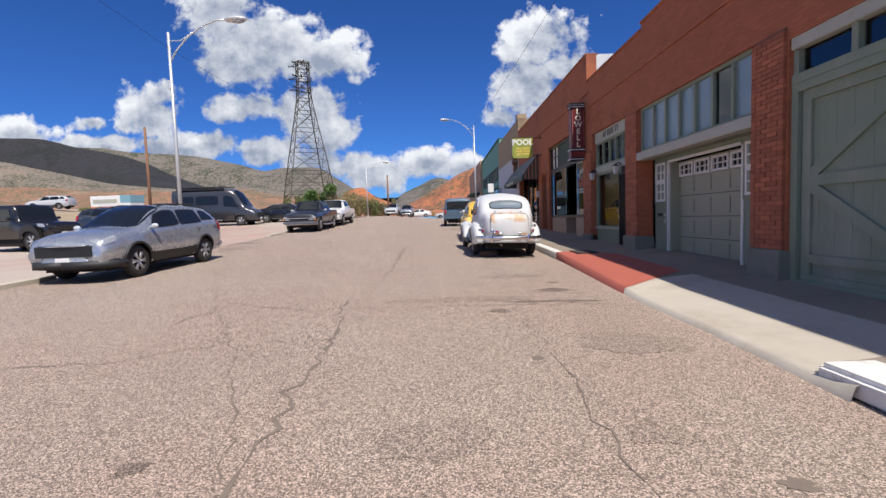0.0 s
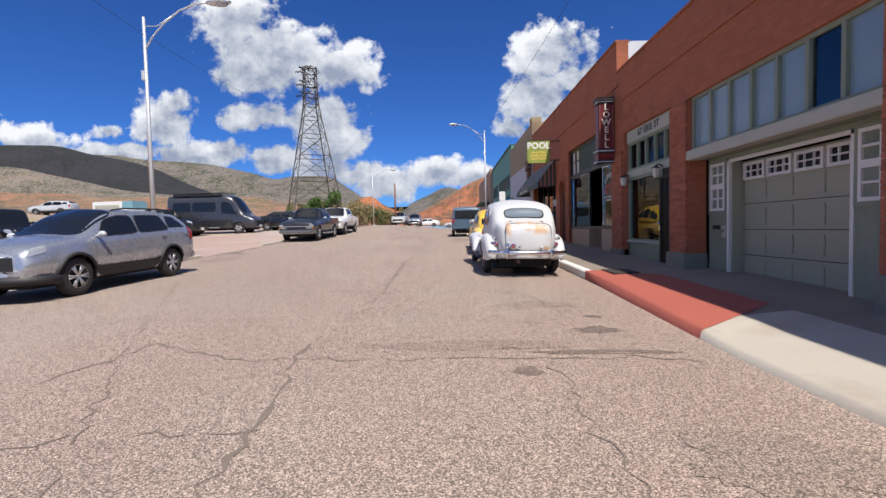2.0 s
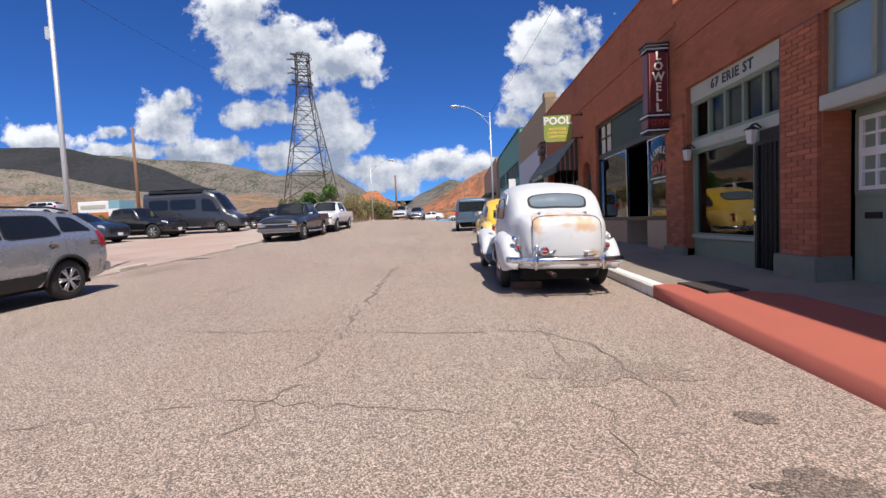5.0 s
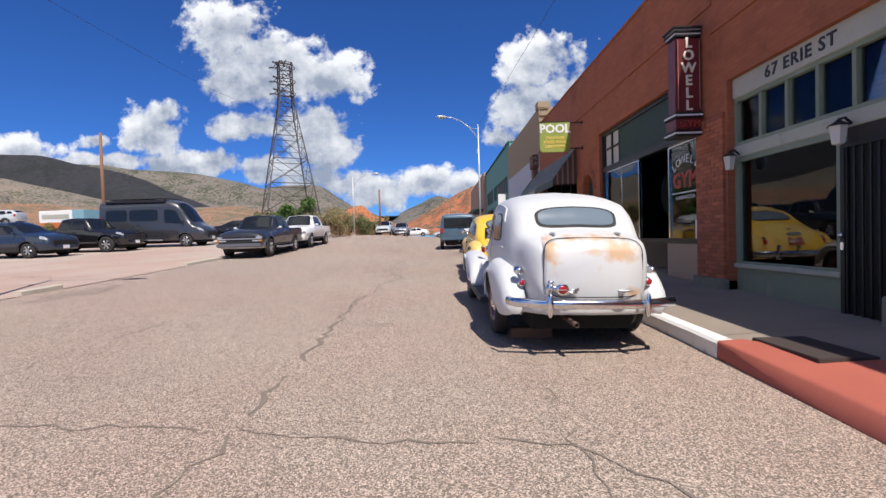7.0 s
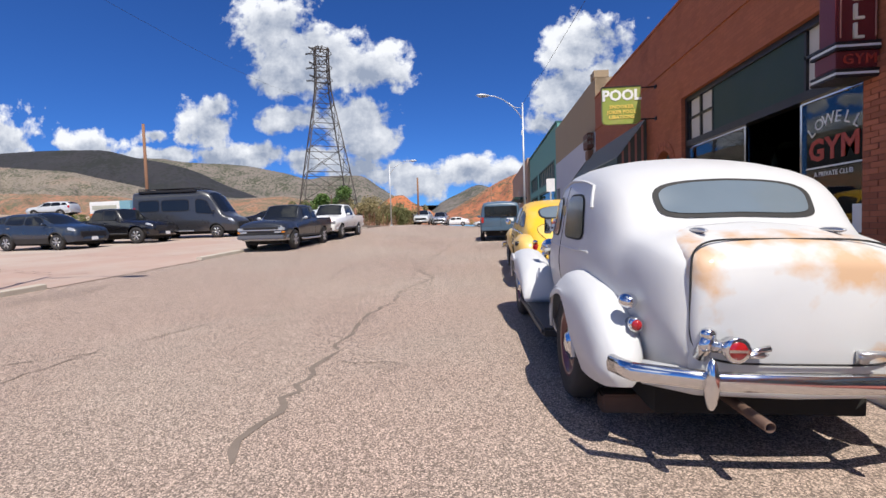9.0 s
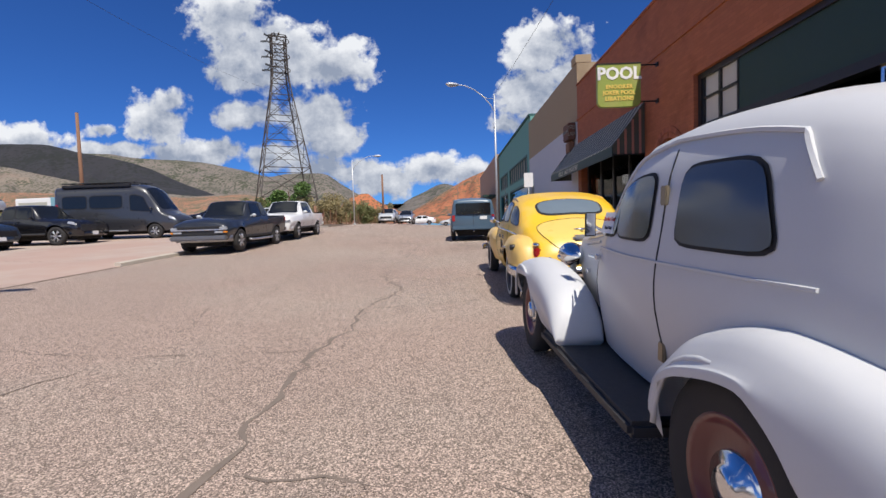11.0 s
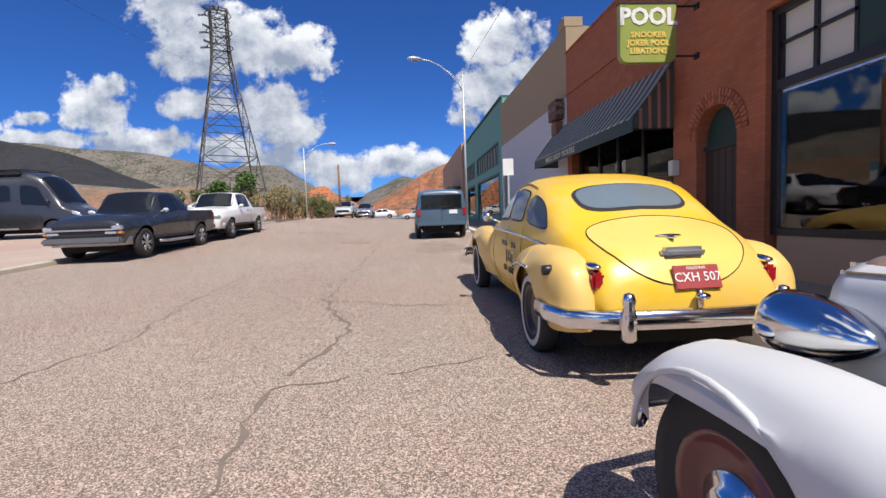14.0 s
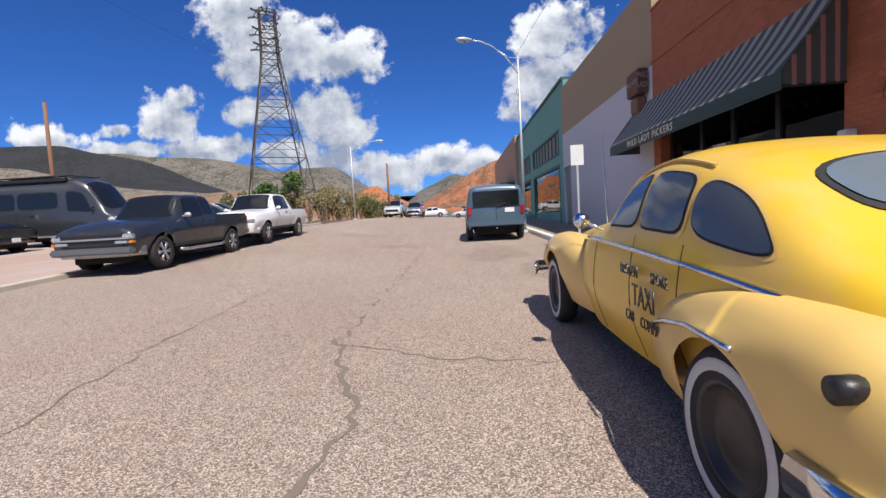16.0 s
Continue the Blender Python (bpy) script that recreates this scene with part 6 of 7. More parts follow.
def gym_bay():
    e = thing("gym_front", None, "dark green gym shop front with lettered glass", "shop front", kind="structure")
    y0, y1, X = 16.66, 21.20, WALL_X + .12
    part("frame", frame_of(bmesh.new(), X - .04, X + .12, y0, y1, 1.36, 4.16, .09), M["black_paint"], e)
    part("transom_bar", boxes((X - .05, X + .12, y0 + .09, y1 - .09, 3.16, 3.28)), M["black_paint"], e)
    part("sign_board", boxes((X, X + .06, 17.75, 20.13, 3.28, 4.07)), M["dark_green"], e, "blank dark green board")
    for a, b in ((y0 + .09, 17.75), (20.13, y1 - .09)):
        m = (a + b) / 2
        part("sash", boxes((X - .01, X + .05, m - .025, m + .025, 3.28, 4.07), (X - .01, X + .05, a, b, 3.70, 3.74), (X - .01, X + .05, a, a + .04, 3.28, 4.07), (X - .01, X + .05, b - .04, b, 3.28, 4.07)), M["black_paint"], e)
        part("pane", boxes((X + .03, X + .036, a, b, 3.28, 4.07)), M["blind"], e, "dusty translucent transom pane")
    panes = ((16.75, 17.83), (19.10, 21.11))
    for a, b in panes:
        part("window_pane", boxes((X + .03, X + .04, a, b, 1.42, 3.16)), M["pane"], e)
        part("window_stile", frame_of(bmesh.new(), X, X + .07, a, b, 1.38, 3.16, .035), M["chrome"], e)
    # recessed entrance between the windows
    part("return_pane", boxes((X + .05, X + 1.3, 17.83, 17.84, 1.42, 3.10)), M["pane"], e)
    part("return_pane", boxes((X + .05, X + 1.3, 19.09, 19.10, 1.42, 3.10)), M["pane"], e)
    part("bulkhead", boxes((X - .03, X + .1, 16.75, 17.85, .45, 1.38), bevel=.01), M["tan_tile"], e, "tan tiled bulkhead")
    part("bulkhead", boxes((X - .03, X + .1, 19.08, 21.11, .45, 1.38), bevel=.01), M["tan_tile"], e, "tan tiled bulkhead")
    part("bulkhead", boxes((X + 1.2, X + 1.3, 17.85, 19.08, .45, 1.38), (X + .1, X + 1.3, 17.80, 17.85, .45, 1.38), (X + .1, X + 1.3, 19.08, 19.13, .45, 1.38)), M["tan_tile"], e, "tan tiled bulkhead")
    part("entry_door", frame_of(bmesh.new(), X + 1.2, X + 1.26, 17.9, 19.03, .5, 3.0, .12), M["dark_green"], e)
    part("entry_floor", boxes((X - .05, X + 1.3, 17.85, 19.08, .4, .60)), M["concrete"], e)
    c = (16.75 + 17.83) / 2
    base = Matrix.Translation((X + .026, c, 2.78)) @ FACING
    arc = thing("lettering_arc", None)
    arc.parent = e
    for k, ch in enumerate("LOWELL"):
        a = radians(36 - 72 * k / 5)
        m = base @ Matrix.Translation((-math.sin(a) * .62, math.cos(a) * .62 - .55, 0)) @ Matrix.Rotation(a, 4, "Z")
        writing(ch, .20, m, M["sign_white"], arc, .002)
    writing("GYM", .38, base @ Matrix.Translation((0, -.30, 0)), M["red_letter"], e, .002, spread=1.05, label="red letters edged in white", bold=.03)
    writing("A PRIVATE CLUB", .085, base @ Matrix.Translation((0, -.60, 0)), M["sign_white"], e, .002)
    part("letter_rule", boxes((X + .022, X + .028, c - .45, c + .45, 2.26, 2.28)), M["sign_white"], e)
    part("notice", boxes((X + .024, X + .029, 16.80, 16.98, 1.42, 1.78)), M["sign_white"], e, "white paper notice")
    # hanging kit far inside
    part("hanging_coat", ellipsoid(bmesh.new(), (X + 1.0, 19.8, 2.45), (.16, .22, .5), 12), M["curtain"], e, "pale garment hanging inside", True)


gym_bay()


def lowell_sign():
    s = thing("hanging_sign", None, "maroon vertical neon sign with cream letters", "sign")
    X, Y0, Y1 = 4.33, 16.46, 16.72
    x1 = WALL_X - .02
    part("cabinet", boxes((X, x1, Y0, Y1, 3.44, 4.62), bevel=.02), M["maroon"], s)
    for z in (4.63, 4.69, 4.75):
        g = (z - 4.63) * .3
        part("cap_fin", boxes((X - .02 - g, x1, Y0 - .02 - g, Y1 + .02 + g, z, z + .035), bevel=.01), M["black_paint"], s, "black fin")
    for z in (4.665, 4.725):
        part("cap_band", boxes((X - .01, x1 - .005, Y0 - .01, Y1 + .01, z, z + .025)), M["sign_white"], s)
    part("lower_cabinet", boxes((X - .02, x1, Y0 - .03, Y1 + .03, 3.18, 3.36), bevel=.01), M["maroon"], s)
    for z in (3.36, 3.42, 3.08, 3.14):
        part("waist_fin", boxes((X - .05, x1, Y0 - .06, Y1 + .06, z, z + .03), bevel=.008), M["black_paint"], s, "black fin")
    for z in (3.393, 3.113):
        part("waist_band", boxes((X - .04, x1 - .004, Y0 - .05, Y1 + .05, z, z + .025)), M["sign_white"], s)
    for sd, y in ((1, Y0), (-1, Y1)):
        for k, ch in enumerate("LOWELL"):
            m = Matrix.Translation(((X + x1) / 2, y - sd * .012, 4.53 - k * .195)) @ (TOWARDS if sd > 0 else TOWARDS @ Matrix.Rotation(math.pi, 4, "Y"))
            writing(ch, .22, m, M["neon_white"], s, .012, bold=.02)
        m = Matrix.Translation(((X + x1) / 2, y - sd * .04, 3.265)) @ (TOWARDS if sd > 0 else TOWARDS @ Matrix.Rotation(math.pi, 4, "Y"))
        writing("GYM", .15, m, M["red_letter"], s, .008, spread=1.1)
        for x in (X + .03, x1 - .03):
            part("neon_tube", tube(bmesh.new(), [(x, y - sd * .015, 3.5), (x, y - sd * .015, 4.58)], .008), M["awning_pink"], s)
    part("bracket", boxes((x1, WALL_X + .02, 16.55, 16.63, 3.3, 3.36), (x1, WALL_X + .02, 16.55, 16.63, 4.4, 4.46)), M["black_iron"], s)


lowell_sign()


def pool_sign():
    s = thing("hanging_sign", None, "olive green billiard hall sign with white letters", "sign")
    Y = 22.56
    x0, x1, z0, z1 = 3.50, 4.38, 3.98, 4.84
    bm = bmesh.new()
    prof = [(x0, z1), (x1, z1), (x1, z0 + .12)]
    prof += [(x1 - .12 + .12 * math.cos(a), z0 + .12 - .12 * math.sin(a)) for a in steps(.3, math.pi / 2, 5)]
    prof += [(x0 + .12 - .12 * math.sin(a), z0 + .12 - .12 * math.cos(a)) for a in steps(0, math.pi / 2, 5)]
    a = [bm.verts.new((x, Y - .05, z)) for x, z in prof]
    b = [bm.verts.new((x, Y + .05, z)) for x, z in prof]
    bm.faces.new(a[::-1])
    bm.faces.new(b)
    for i in range(len(a)):
        bm.faces.new((a[i], a[(i + 1) % len(a)], b[(i + 1) % len(a)], b[i]))
    bmesh.ops.recalc_face_normals(bm, faces=bm.faces[:])
    part("panel", bm, M["pool_green"], s)
    part("edge_trim", boxes((x0 - .01, x1 + .01, Y - .06, Y + .06, z1, z1 + .02)), M["black_iron"], s)
    cx = (x0 + x1) / 2
    for t, size, z, m, sp in (("POOL", .34, 4.64, M["sign_white"], 1.0), ("SNOOKER", .115, 4.38, M["yellow_letter"], 1.05), ("JOKER POOL", .115, 4.26, M["yellow_letter"], 1.0), ("LIBATIONS", .115, 4.14, M["yellow_letter"], 1.05)):
        writing(t, size, Matrix.Translation((cx, Y - .054, z)) @ TOWARDS, m, s, .006, spread=sp, bold=.035)
    for z in (z1 - .02, z0 + .1):
        bm = rod(bmesh.new(), (x1, Y, z), (WALL_X, Y, z), .016)
        box(bm, WALL_X - .03, WALL_X, Y - .05, Y + .05, z - .04, z + .04)
        part("bracket", bm, M["black_iron"], s)


pool_sign()


def arch_door():
    d = thing("door_1", None, "dark plank door in a round brick arch", "door", kind="structure")
    y0, y1, zs = 21.70, 22.58, 2.80
    cy, r = (y0 + y1) / 2, (y1 - y0) / 2
    X = WALL_X
    # brick infill between the square opening and the arch
    bm = bmesh.new()
    top = 3.36
    arc = [(cy + r * math.cos(a), zs + r * math.sin(a)) for a in steps(0, math.pi, 16)]
    for (ya, za), (yb, zb) in zip(arc, arc[1:]):
        v = [bm.verts.new(p) for x in (X, X + .3) for p in ((x, ya, za), (x, yb, zb), (x, yb, top), (x, ya, top))]
        for f in ((0, 1, 2, 3), (7, 6, 5, 4), (0, 4, 5, 1), (3, 2, 6, 7)):
            bm.faces.new([v[i] for i in f])
    bmesh.ops.recalc_face_normals(bm, faces=bm.faces[:])
    part("arch_infill", bm, M["brick"], d)
    for row, rr in enumerate((r, r + .115)):
        n = 22 + 4 * row
        for k in range(n):
            a = math.pi * (k + .5) / n
            bm = boxes((-.02, .04, -math.pi * rr / n / 2 + .004, math.pi * rr / n / 2 - .004, .006, .106))
            b = part("brick", bm, M["single_brick"], d)
            b.matrix_basis = Matrix.Translation((X, cy, zs)) @ Matrix.Rotation(a - math.pi / 2, 4, "X") @ Matrix.Translation((0, 0, rr))
    part("leaf", boxes((X + .16, X + .2, y0, y1, .5, 2.62)), mat("dark_door_wood", (.055, .032, .022), .6, scale=3, stretch=(1, 1, .1)), d)
    bm = bmesh.new()
    for k in range(1, 6):
        y = y0 + (y1 - y0) * k / 6
        box(bm, X + .154, X + .161, y - .005, y + .005, .55, 2.6)
    part("plank_joints", bm, M["black_paint"], d)
    part("fanlight_bar", boxes((X + .12, X + .2, y0, y1, 2.62, 2.68)), M["dark_green"], d)
    bm = bmesh.new()
    bmesh.ops.create_circle(bm, cap_ends=True, segments=32, radius=r, matrix=Matrix.Translation((X + .18, cy, zs)) @ Matrix.Rotation(math.pi / 2, 4, "Y"))
    part("fanlight", bm, M["dark_green"], d)
    part("door_handle", ellipsoid(boxes((X + .14, X + .16, y0 + .08, y0 + .14, 1.5, 1.72), bevel=.01), (X + .12, y0 + .11, 1.6), (.03, .03, .03), 10), M["chrome"], d)


arch_door()


def hall_front():
    e = thing("hall_front", None, "dark glazed front below a striped awning", "shop front", kind="structure")
    X = WALL_X + .2
    part("frame", frame_of(bmesh.new(), X, X + .1, 23.2, 28.0, .5, 3.75, .12), M["black_paint"], e)
    for y in (24.6, 25.7, 26.7):
        part("mullion", boxes((X, X + .1, y - .05, y + .05, .6, 3.65)), M["black_paint"], e)
    for a, b in ((23.32, 24.55), (24.65, 25.65), (25.75, 26.65), (26.75, 27.88)):
        part("pane", boxes((X + .04, X + .05, a, b, 1.2, 3.1)), M["pane"], e)
        part("bulkhead", boxes((X + .02, X + .08, a, b, .5, 1.2)), M["pole_wood"], e)
    part("lamp_box", boxes((WALL_X - .12, WALL_X, 23.02, 23.16, 2.3, 2.55), bevel=.01), M["blind"], e, "pale wall lamp box")


hall_front()


def awning():
    a = thing("awning", None, "green and cream striped canvas awning over the hall front", "awning")
    y0, y1 = 23.15, 29.1
    xt, zt, xb, zb = WALL_X - .02, 4.22, 4.02, 3.30
    n = 46
    for k in range(n):
        ya, yb = y0 + (y1 - y0) * k / n, y0 + (y1 - y0) * (k + 1) / n
        bm = bmesh.new()
        rows = []
        for j in range(7):
            t = j / 6
            sag = -.05 * math.sin(math.pi * t)
            rows.append([bm.verts.new((xt + (xb - xt) * t, y, zt + (zb - zt) * t + sag)) for y in (ya, yb)])
        # valance, with a scalloped lower edge
        rows.append([bm.verts.new((xb - .005, y, zb - .12)) for y in (ya, yb)])
        for p, q in zip(rows, rows[1:]):
            bm.faces.new((p[0], p[1], q[1], q[0]))
        r = bmesh.ops.extrude_face_region(bm, geom=bm.faces[:])
        bmesh.ops.translate(bm, verts=[v for v in r["geom"] if isinstance(v, bmesh.types.BMVert)], vec=(.006, 0, -.006))
        bmesh.ops.recalc_face_normals(bm, faces=bm.faces[:])
        part("stripe", bm, M["awning_stripe"] if k % 2 else M["awning"], a)
    part("valance", boxes((xb - .012, xb + .004, y0, y1, zb - .24, zb - .02)), M["dark_green"], a, "dark green lettered valance")
    writing("WILD LADY PICKERS", .19, Matrix.Translation((xb - .016, 26.9, zb - .135)) @ FACING, M["neon_white"], a, .003, spread=1.25)
    for y in (y0, y1):
        bm = bmesh.new()
        bm.faces.new([bm.verts.new(p) for p in ((xt, y, zt), (xb, y, zb), (xb, y, zb - .22), (xt, y, zb - .22))])
        part("end_flap", bm, M["awning"], a)
        for k in range(4):
            x = xb + .1 + k * .16
            z = zt + (zb - zt) * (x + .03 - xt) / (xb - xt) - .03
            part("end_stripe", boxes((x, x + .05, y - .012 if y == y0 else y + .006, y - .004 if y == y0 else y + .012, zb - .2, z)), M["awning_pink"], a)
    part("frame_pipe", tube(bmesh.new(), [(xt, y0, zb - .2), (xb, y0, zb - .2), (xb, y1, zb - .2), (xt, y1, zb - .2)], .015), M["black_iron"], a)


awning()


def small_sign():
    s = thing("hanging_sign", None, "brown wooden sign above the awning", "sign")
    part("board", boxes((4.50, 4.74, 28.55, 29.25, 4.42, 4.98), bevel=.02), mat("brown_sign_wood", (.13, .055, .03), .7, scale=4), s)
    part("lower_board", boxes((4.55, 4.74, 28.7, 29.15, 4.02, 4.38), bevel=.02), M["pole_wood"], s)
    writing("WILD", .18, Matrix.Translation((4.62, 28.54, 4.82)) @ TOWARDS, M["awning_stripe"], s, .004, squeeze=.6)
    writing("LADY", .18, Matrix.Translation((4.62, 28.54, 4.60)) @ TOWARDS, M["awning_stripe"], s, .004, squeeze=.6)
    writing("WILD LADY", .14, Matrix.Translation((4.494, 28.9, 4.72)) @ FACING, M["awning_stripe"], s, .004)


small_sign()


def teal_front():
    e = thing("teal_front", None, "teal shop front with dark glazing and transoms", "shop front", kind="structure")
    X = WALL_X + .2
    for a, b in ((38.6, 45.8), (46.9, 51.2)):
        n = 8 if b - a > 5 else 5
        part("transom_frame", frame_of(bmesh.new(), X - .1, X + .1, a, b, 4.3, 5.45, .1), M["teal_dark"], e)
        part("frame", frame_of(bmesh.new(), X - .1, X + .1, a, b, 1.0, 3.9, .12), M["teal_dark"], e)
        for k in range(n):
            ya, yb = a + .1 + (b - a - .2) * k / n, a + .1 + (b - a - .2) * (k + 1) / n
            part("pane", boxes((X, X + .01, ya + .03, yb - .03, 4.4, 5.35)), M["curtain"], e)
            if k:
                part("mullion", boxes((X - .05, X + .05, ya - .04, ya + .04, 4.4, 5.35)), M["teal_dark"], e)
        for k in range(3):
            ya, yb = a + .12 + (b - a - .24) * k / 3, a + .12 + (b - a - .24) * (k + 1) / 3
            part("window_pane", boxes((X, X + .01, ya + .03, yb - .03, 1.8, 3.8)), M["pane"], e)
            part("bulkhead", boxes((X - .02, X + .08, ya + .03, yb - .03, 1.0, 1.75)), M["teal"], e)
    part("cornice", boxes((WALL_X + .02, WALL_X + .55, 37.42, 52.3, 7.3, 7.42), bevel=.02), M["teal_dark"], e)
    part("canopy", boxes((WALL_X - 1.2, WALL_X, 53.5, 60.0, 4.0, 4.25), bevel=.03), M["dark_green"], e)
    part("vent_pipe", rod(bmesh.new(), (5.4, 44.0, 7.4), (5.4, 44.0, 8.1), .06), M["black_iron"], e)
    part("side_door", boxes((WALL_X + .1, WALL_X + .16, 36.25, 37.25, .8, 3.6)), M["curtain"], e)


teal_front()
tagged(part("roof_sheet", boxes((WALL_X + .3, WALL_X + 2.6, 16.31, 16.38, 4.6, 6.14)), M["metal_sheet"]), "galvanised sheet wall above the roof step", "wall", kind="structure")


# ridge lines as seen down the street
RIDGES = {
    "back": [(-0.9, 0.185), (-0.735, 0.179), (-0.686, 0.17), (-0.552, 0.157), (-0.43, 0.131), (-0.382, 0.118), (-0.345, 0.123), (-0.271, 0.121), (-0.223, 0.093), (-0.175, 0.062), (-0.126, 0.036), (0.1, 0.03)],
    # dark follows a cloud shadow's outline, built as a ridge; foot cuts its lower edge
    "dark": [(-1.6, 0.2), (-1.027, 0.209), (-0.953, 0.208), (-0.88, 0.205), (-0.796, 0.184), (-0.711, 0.166), (-0.639, 0.142), (-0.58, 0.113), (-0.52, 0.089), (-0.472, 0.069), (-0.42, 0.04)],
    "foot": [(-1.6, 0.23), (-1.03, 0.178), (-0.957, 0.169), (-0.885, 0.153), (-0.8, 0.133), (-0.716, 0.113), (-0.618, 0.102), (-0.532, 0.093), (-0.433, 0.096), (-0.347, 0.083), (-0.274, 0.062), (-0.2, 0.04)],
    "orange": [(-1.6, 0.13), (-1.036, 0.122), (-0.963, 0.114), (-0.864, 0.111), (-0.766, 0.1), (-0.667, 0.099), (-0.544, 0.09), (-0.445, 0.093), (-0.372, 0.078), (-0.299, 0.063), (-0.225, 0.054), (-0.15, 0.03)],
    "darkR": [(-0.16, 0.03), (-0.114, 0.038), (-0.088, 0.056), (-0.051, 0.073), (-0.007, 0.09), (0.024, 0.082), (0.061, 0.069), (0.2, 0.05)],
    "red": [(-0.13, 0.016), (-0.102, 0.023), (-0.064, 0.039), (-0.039, 0.054), (-0.007, 0.071), (0.024, 0.088), (0.056, 0.103), (0.087, 0.114), (0.149, 0.127), (0.5, 0.12)],
    "redL": [(-0.26, 0.03), (-0.225, 0.052), (-0.197, 0.072), (-0.174, 0.075), (-0.15, 0.058), (-0.114, 0.04), (-0.09, 0.027)],
}


# hills beyond the town
def hill(name, ridge, far, near, base, material, label, rough=0.05, seed=0.0, rows=26, cols=150):
    """A slope that rises from the flat at near to a ridge at far. ridge: (x/y, z/y) as seen down the street."""
    bm = bmesh.new()
    us, vs = [r[0] for r in ridge], [r[1] for r in ridge]
    grid = []
    for j in range(rows + 4):
        t = j / rows
        line = []
        for u in steps(us[0], us[-1], cols):
            y = near + (far - near) * min(t, 1.0) + max(0, t - 1) * far * 0.8
            v = monotone(us, vs, u)
            n = noise.fractal(Vector((u * 9 + seed, t * 3.0, seed)), 0.9, 2.1, 6)
            z_low = base / near * y if near else 0
            k = min(t, 1.0) ** 0.85
            gully = noise.fractal(Vector((u * 30 + seed, t * 2.0, 3 + seed)), 1.0, 2.0, 4)
            z = 1.2 + y * ((1 - k) * base + k * v) + y * rough * 0.25 * (n + 0.7 * gully) * math.sin(math.pi * min(1, max(0.0, t * 0.96 + .02))) * (v - base)
            if t > 1:
                z -= (t - 1) * far * 0.25
            line.append(bm.verts.new((u * y + 0.37, y + 2.6, z)))
        grid.append(line)
    for a, b in zip(grid, grid[1:]):
        for i in range(cols):
            bm.faces.new((a[i], a[i + 1], b[i + 1], b[i]))
    return tagged(part(name, bm, material, None, "", True), label, "hill", kind="structure")


def slope_mat(name, ground_c, scrub_c, amount, sc, extra=None):
    """Bare slope dotted with bushes, streaked by gullies."""
    m = mat(name, ground_c, 0.95, vary=0.25, scale=0.02, grain=0.15, grain_scale=0.35, bump=0.0, tint=extra or scrub_c, tint_scale=0.012, tint_amount=-0.2)
    nt = m.node_tree
    b = nt.nodes["Principled BSDF"]
    tc = nt.nodes.new("ShaderNodeTexCoord")
    vo = nt.nodes.new("ShaderNodeTexVoronoi")
    vo.inputs["Scale"].default_value = sc
    link(nt, tc.outputs["Object"], vo.inputs["Vector"])
    no = nt.nodes.new("ShaderNodeTexNoise")
    no.inputs["Scale"].default_value = sc * 0.12
    link(nt, tc.outputs["Object"], no.inputs["Vector"])
    d = math_node(nt, "SUBTRACT", math_node(nt, "MULTIPLY", no.outputs[0], amount), vo.outputs["Distance"])
    f = math_node(nt, "MULTIPLY", d, 9.0, clamp=True)
    mx = nt.nodes.new("ShaderNodeMix")
    mx.data_type = "RGBA"
    link(nt, f, mx.inputs["Factor"])
    link(nt, b.inputs["Base Color"].links[0].from_socket, mx.inputs["A"])
    mx.inputs["B"].default_value = (*scrub_c, 1)
    link(nt, mx.outputs["Result"], b.inputs["Base Color"])
    return m


M["far_scrub"] = slope_mat("far_scrub_slope", (0.17, 0.145, 0.12), (0.06, 0.065, 0.04), 1.0, 0.22)
# near black: the cloud's shadow on the slope is put into the colour
M["cloud_shade_scrub"] = slope_mat("cloud_shaded_slope", (0.026, 0.025, 0.028), (0.016, 0.018, 0.016), 0.9, 0.16)
M["foot_scrub"] = slope_mat("foothill_scrub", (0.21, 0.175, 0.135), (0.075, 0.075, 0.045), 1.0, 0.3, (0.26, 0.17, 0.115))
M["orange_earth"] = slope_mat("orange_earth", (0.33, 0.16, 0.09), (0.12, 0.11, 0.06), 1.1, 0.55, (0.27, 0.215, 0.145))
M["red_earth"] = slope_mat("red_earth", (0.42, 0.145, 0.06), (0.09, 0.075, 0.035), 1.0, 0.4, (0.42, 0.24, 0.13))
hill("hill_far", RIDGES["back"], 950, 760, 0.05, M["far_scrub"], "grey scrub covered hill in the distance", 0.5, 1.0)
# extra ridge painted dark in place of a cloud shadow on the mountain
hill("hill_dark", RIDGES["dark"], 740, 560, 0.05, M["cloud_shade_scrub"], "distant slope coloured near black for a cloud's shadow", 0.4, 5.0)
hill("hill_foot", [(u, v - .012) for u, v in RIDGES["foot"]], 540, 340, 0.03, M["foot_scrub"], "pale scrub covered foothill", 0.5, 9.0)
hill("hill_orange", [(u, v - .012) for u, v in RIDGES["orange"]], 325, 110, 0.008, M["orange_earth"], "orange earth terraces below the hills", 0.7, 13.0)
hill("hill_right_dark", RIDGES["darkR"], 800, 500, 0.02, M["far_scrub"], "dark scrub hill behind the red one", 0.5, 17.0)
hill("hill_red", RIDGES["red"], 420, 150, 0.008, M["red_earth"], "red earth hill with scattered bushes", 0.7, 21.0)
hill("hill_red_small", RIDGES["redL"], 490, 430, 0.012, M["red_earth"], "small red and pale earth mound", 0.7, 25.0)


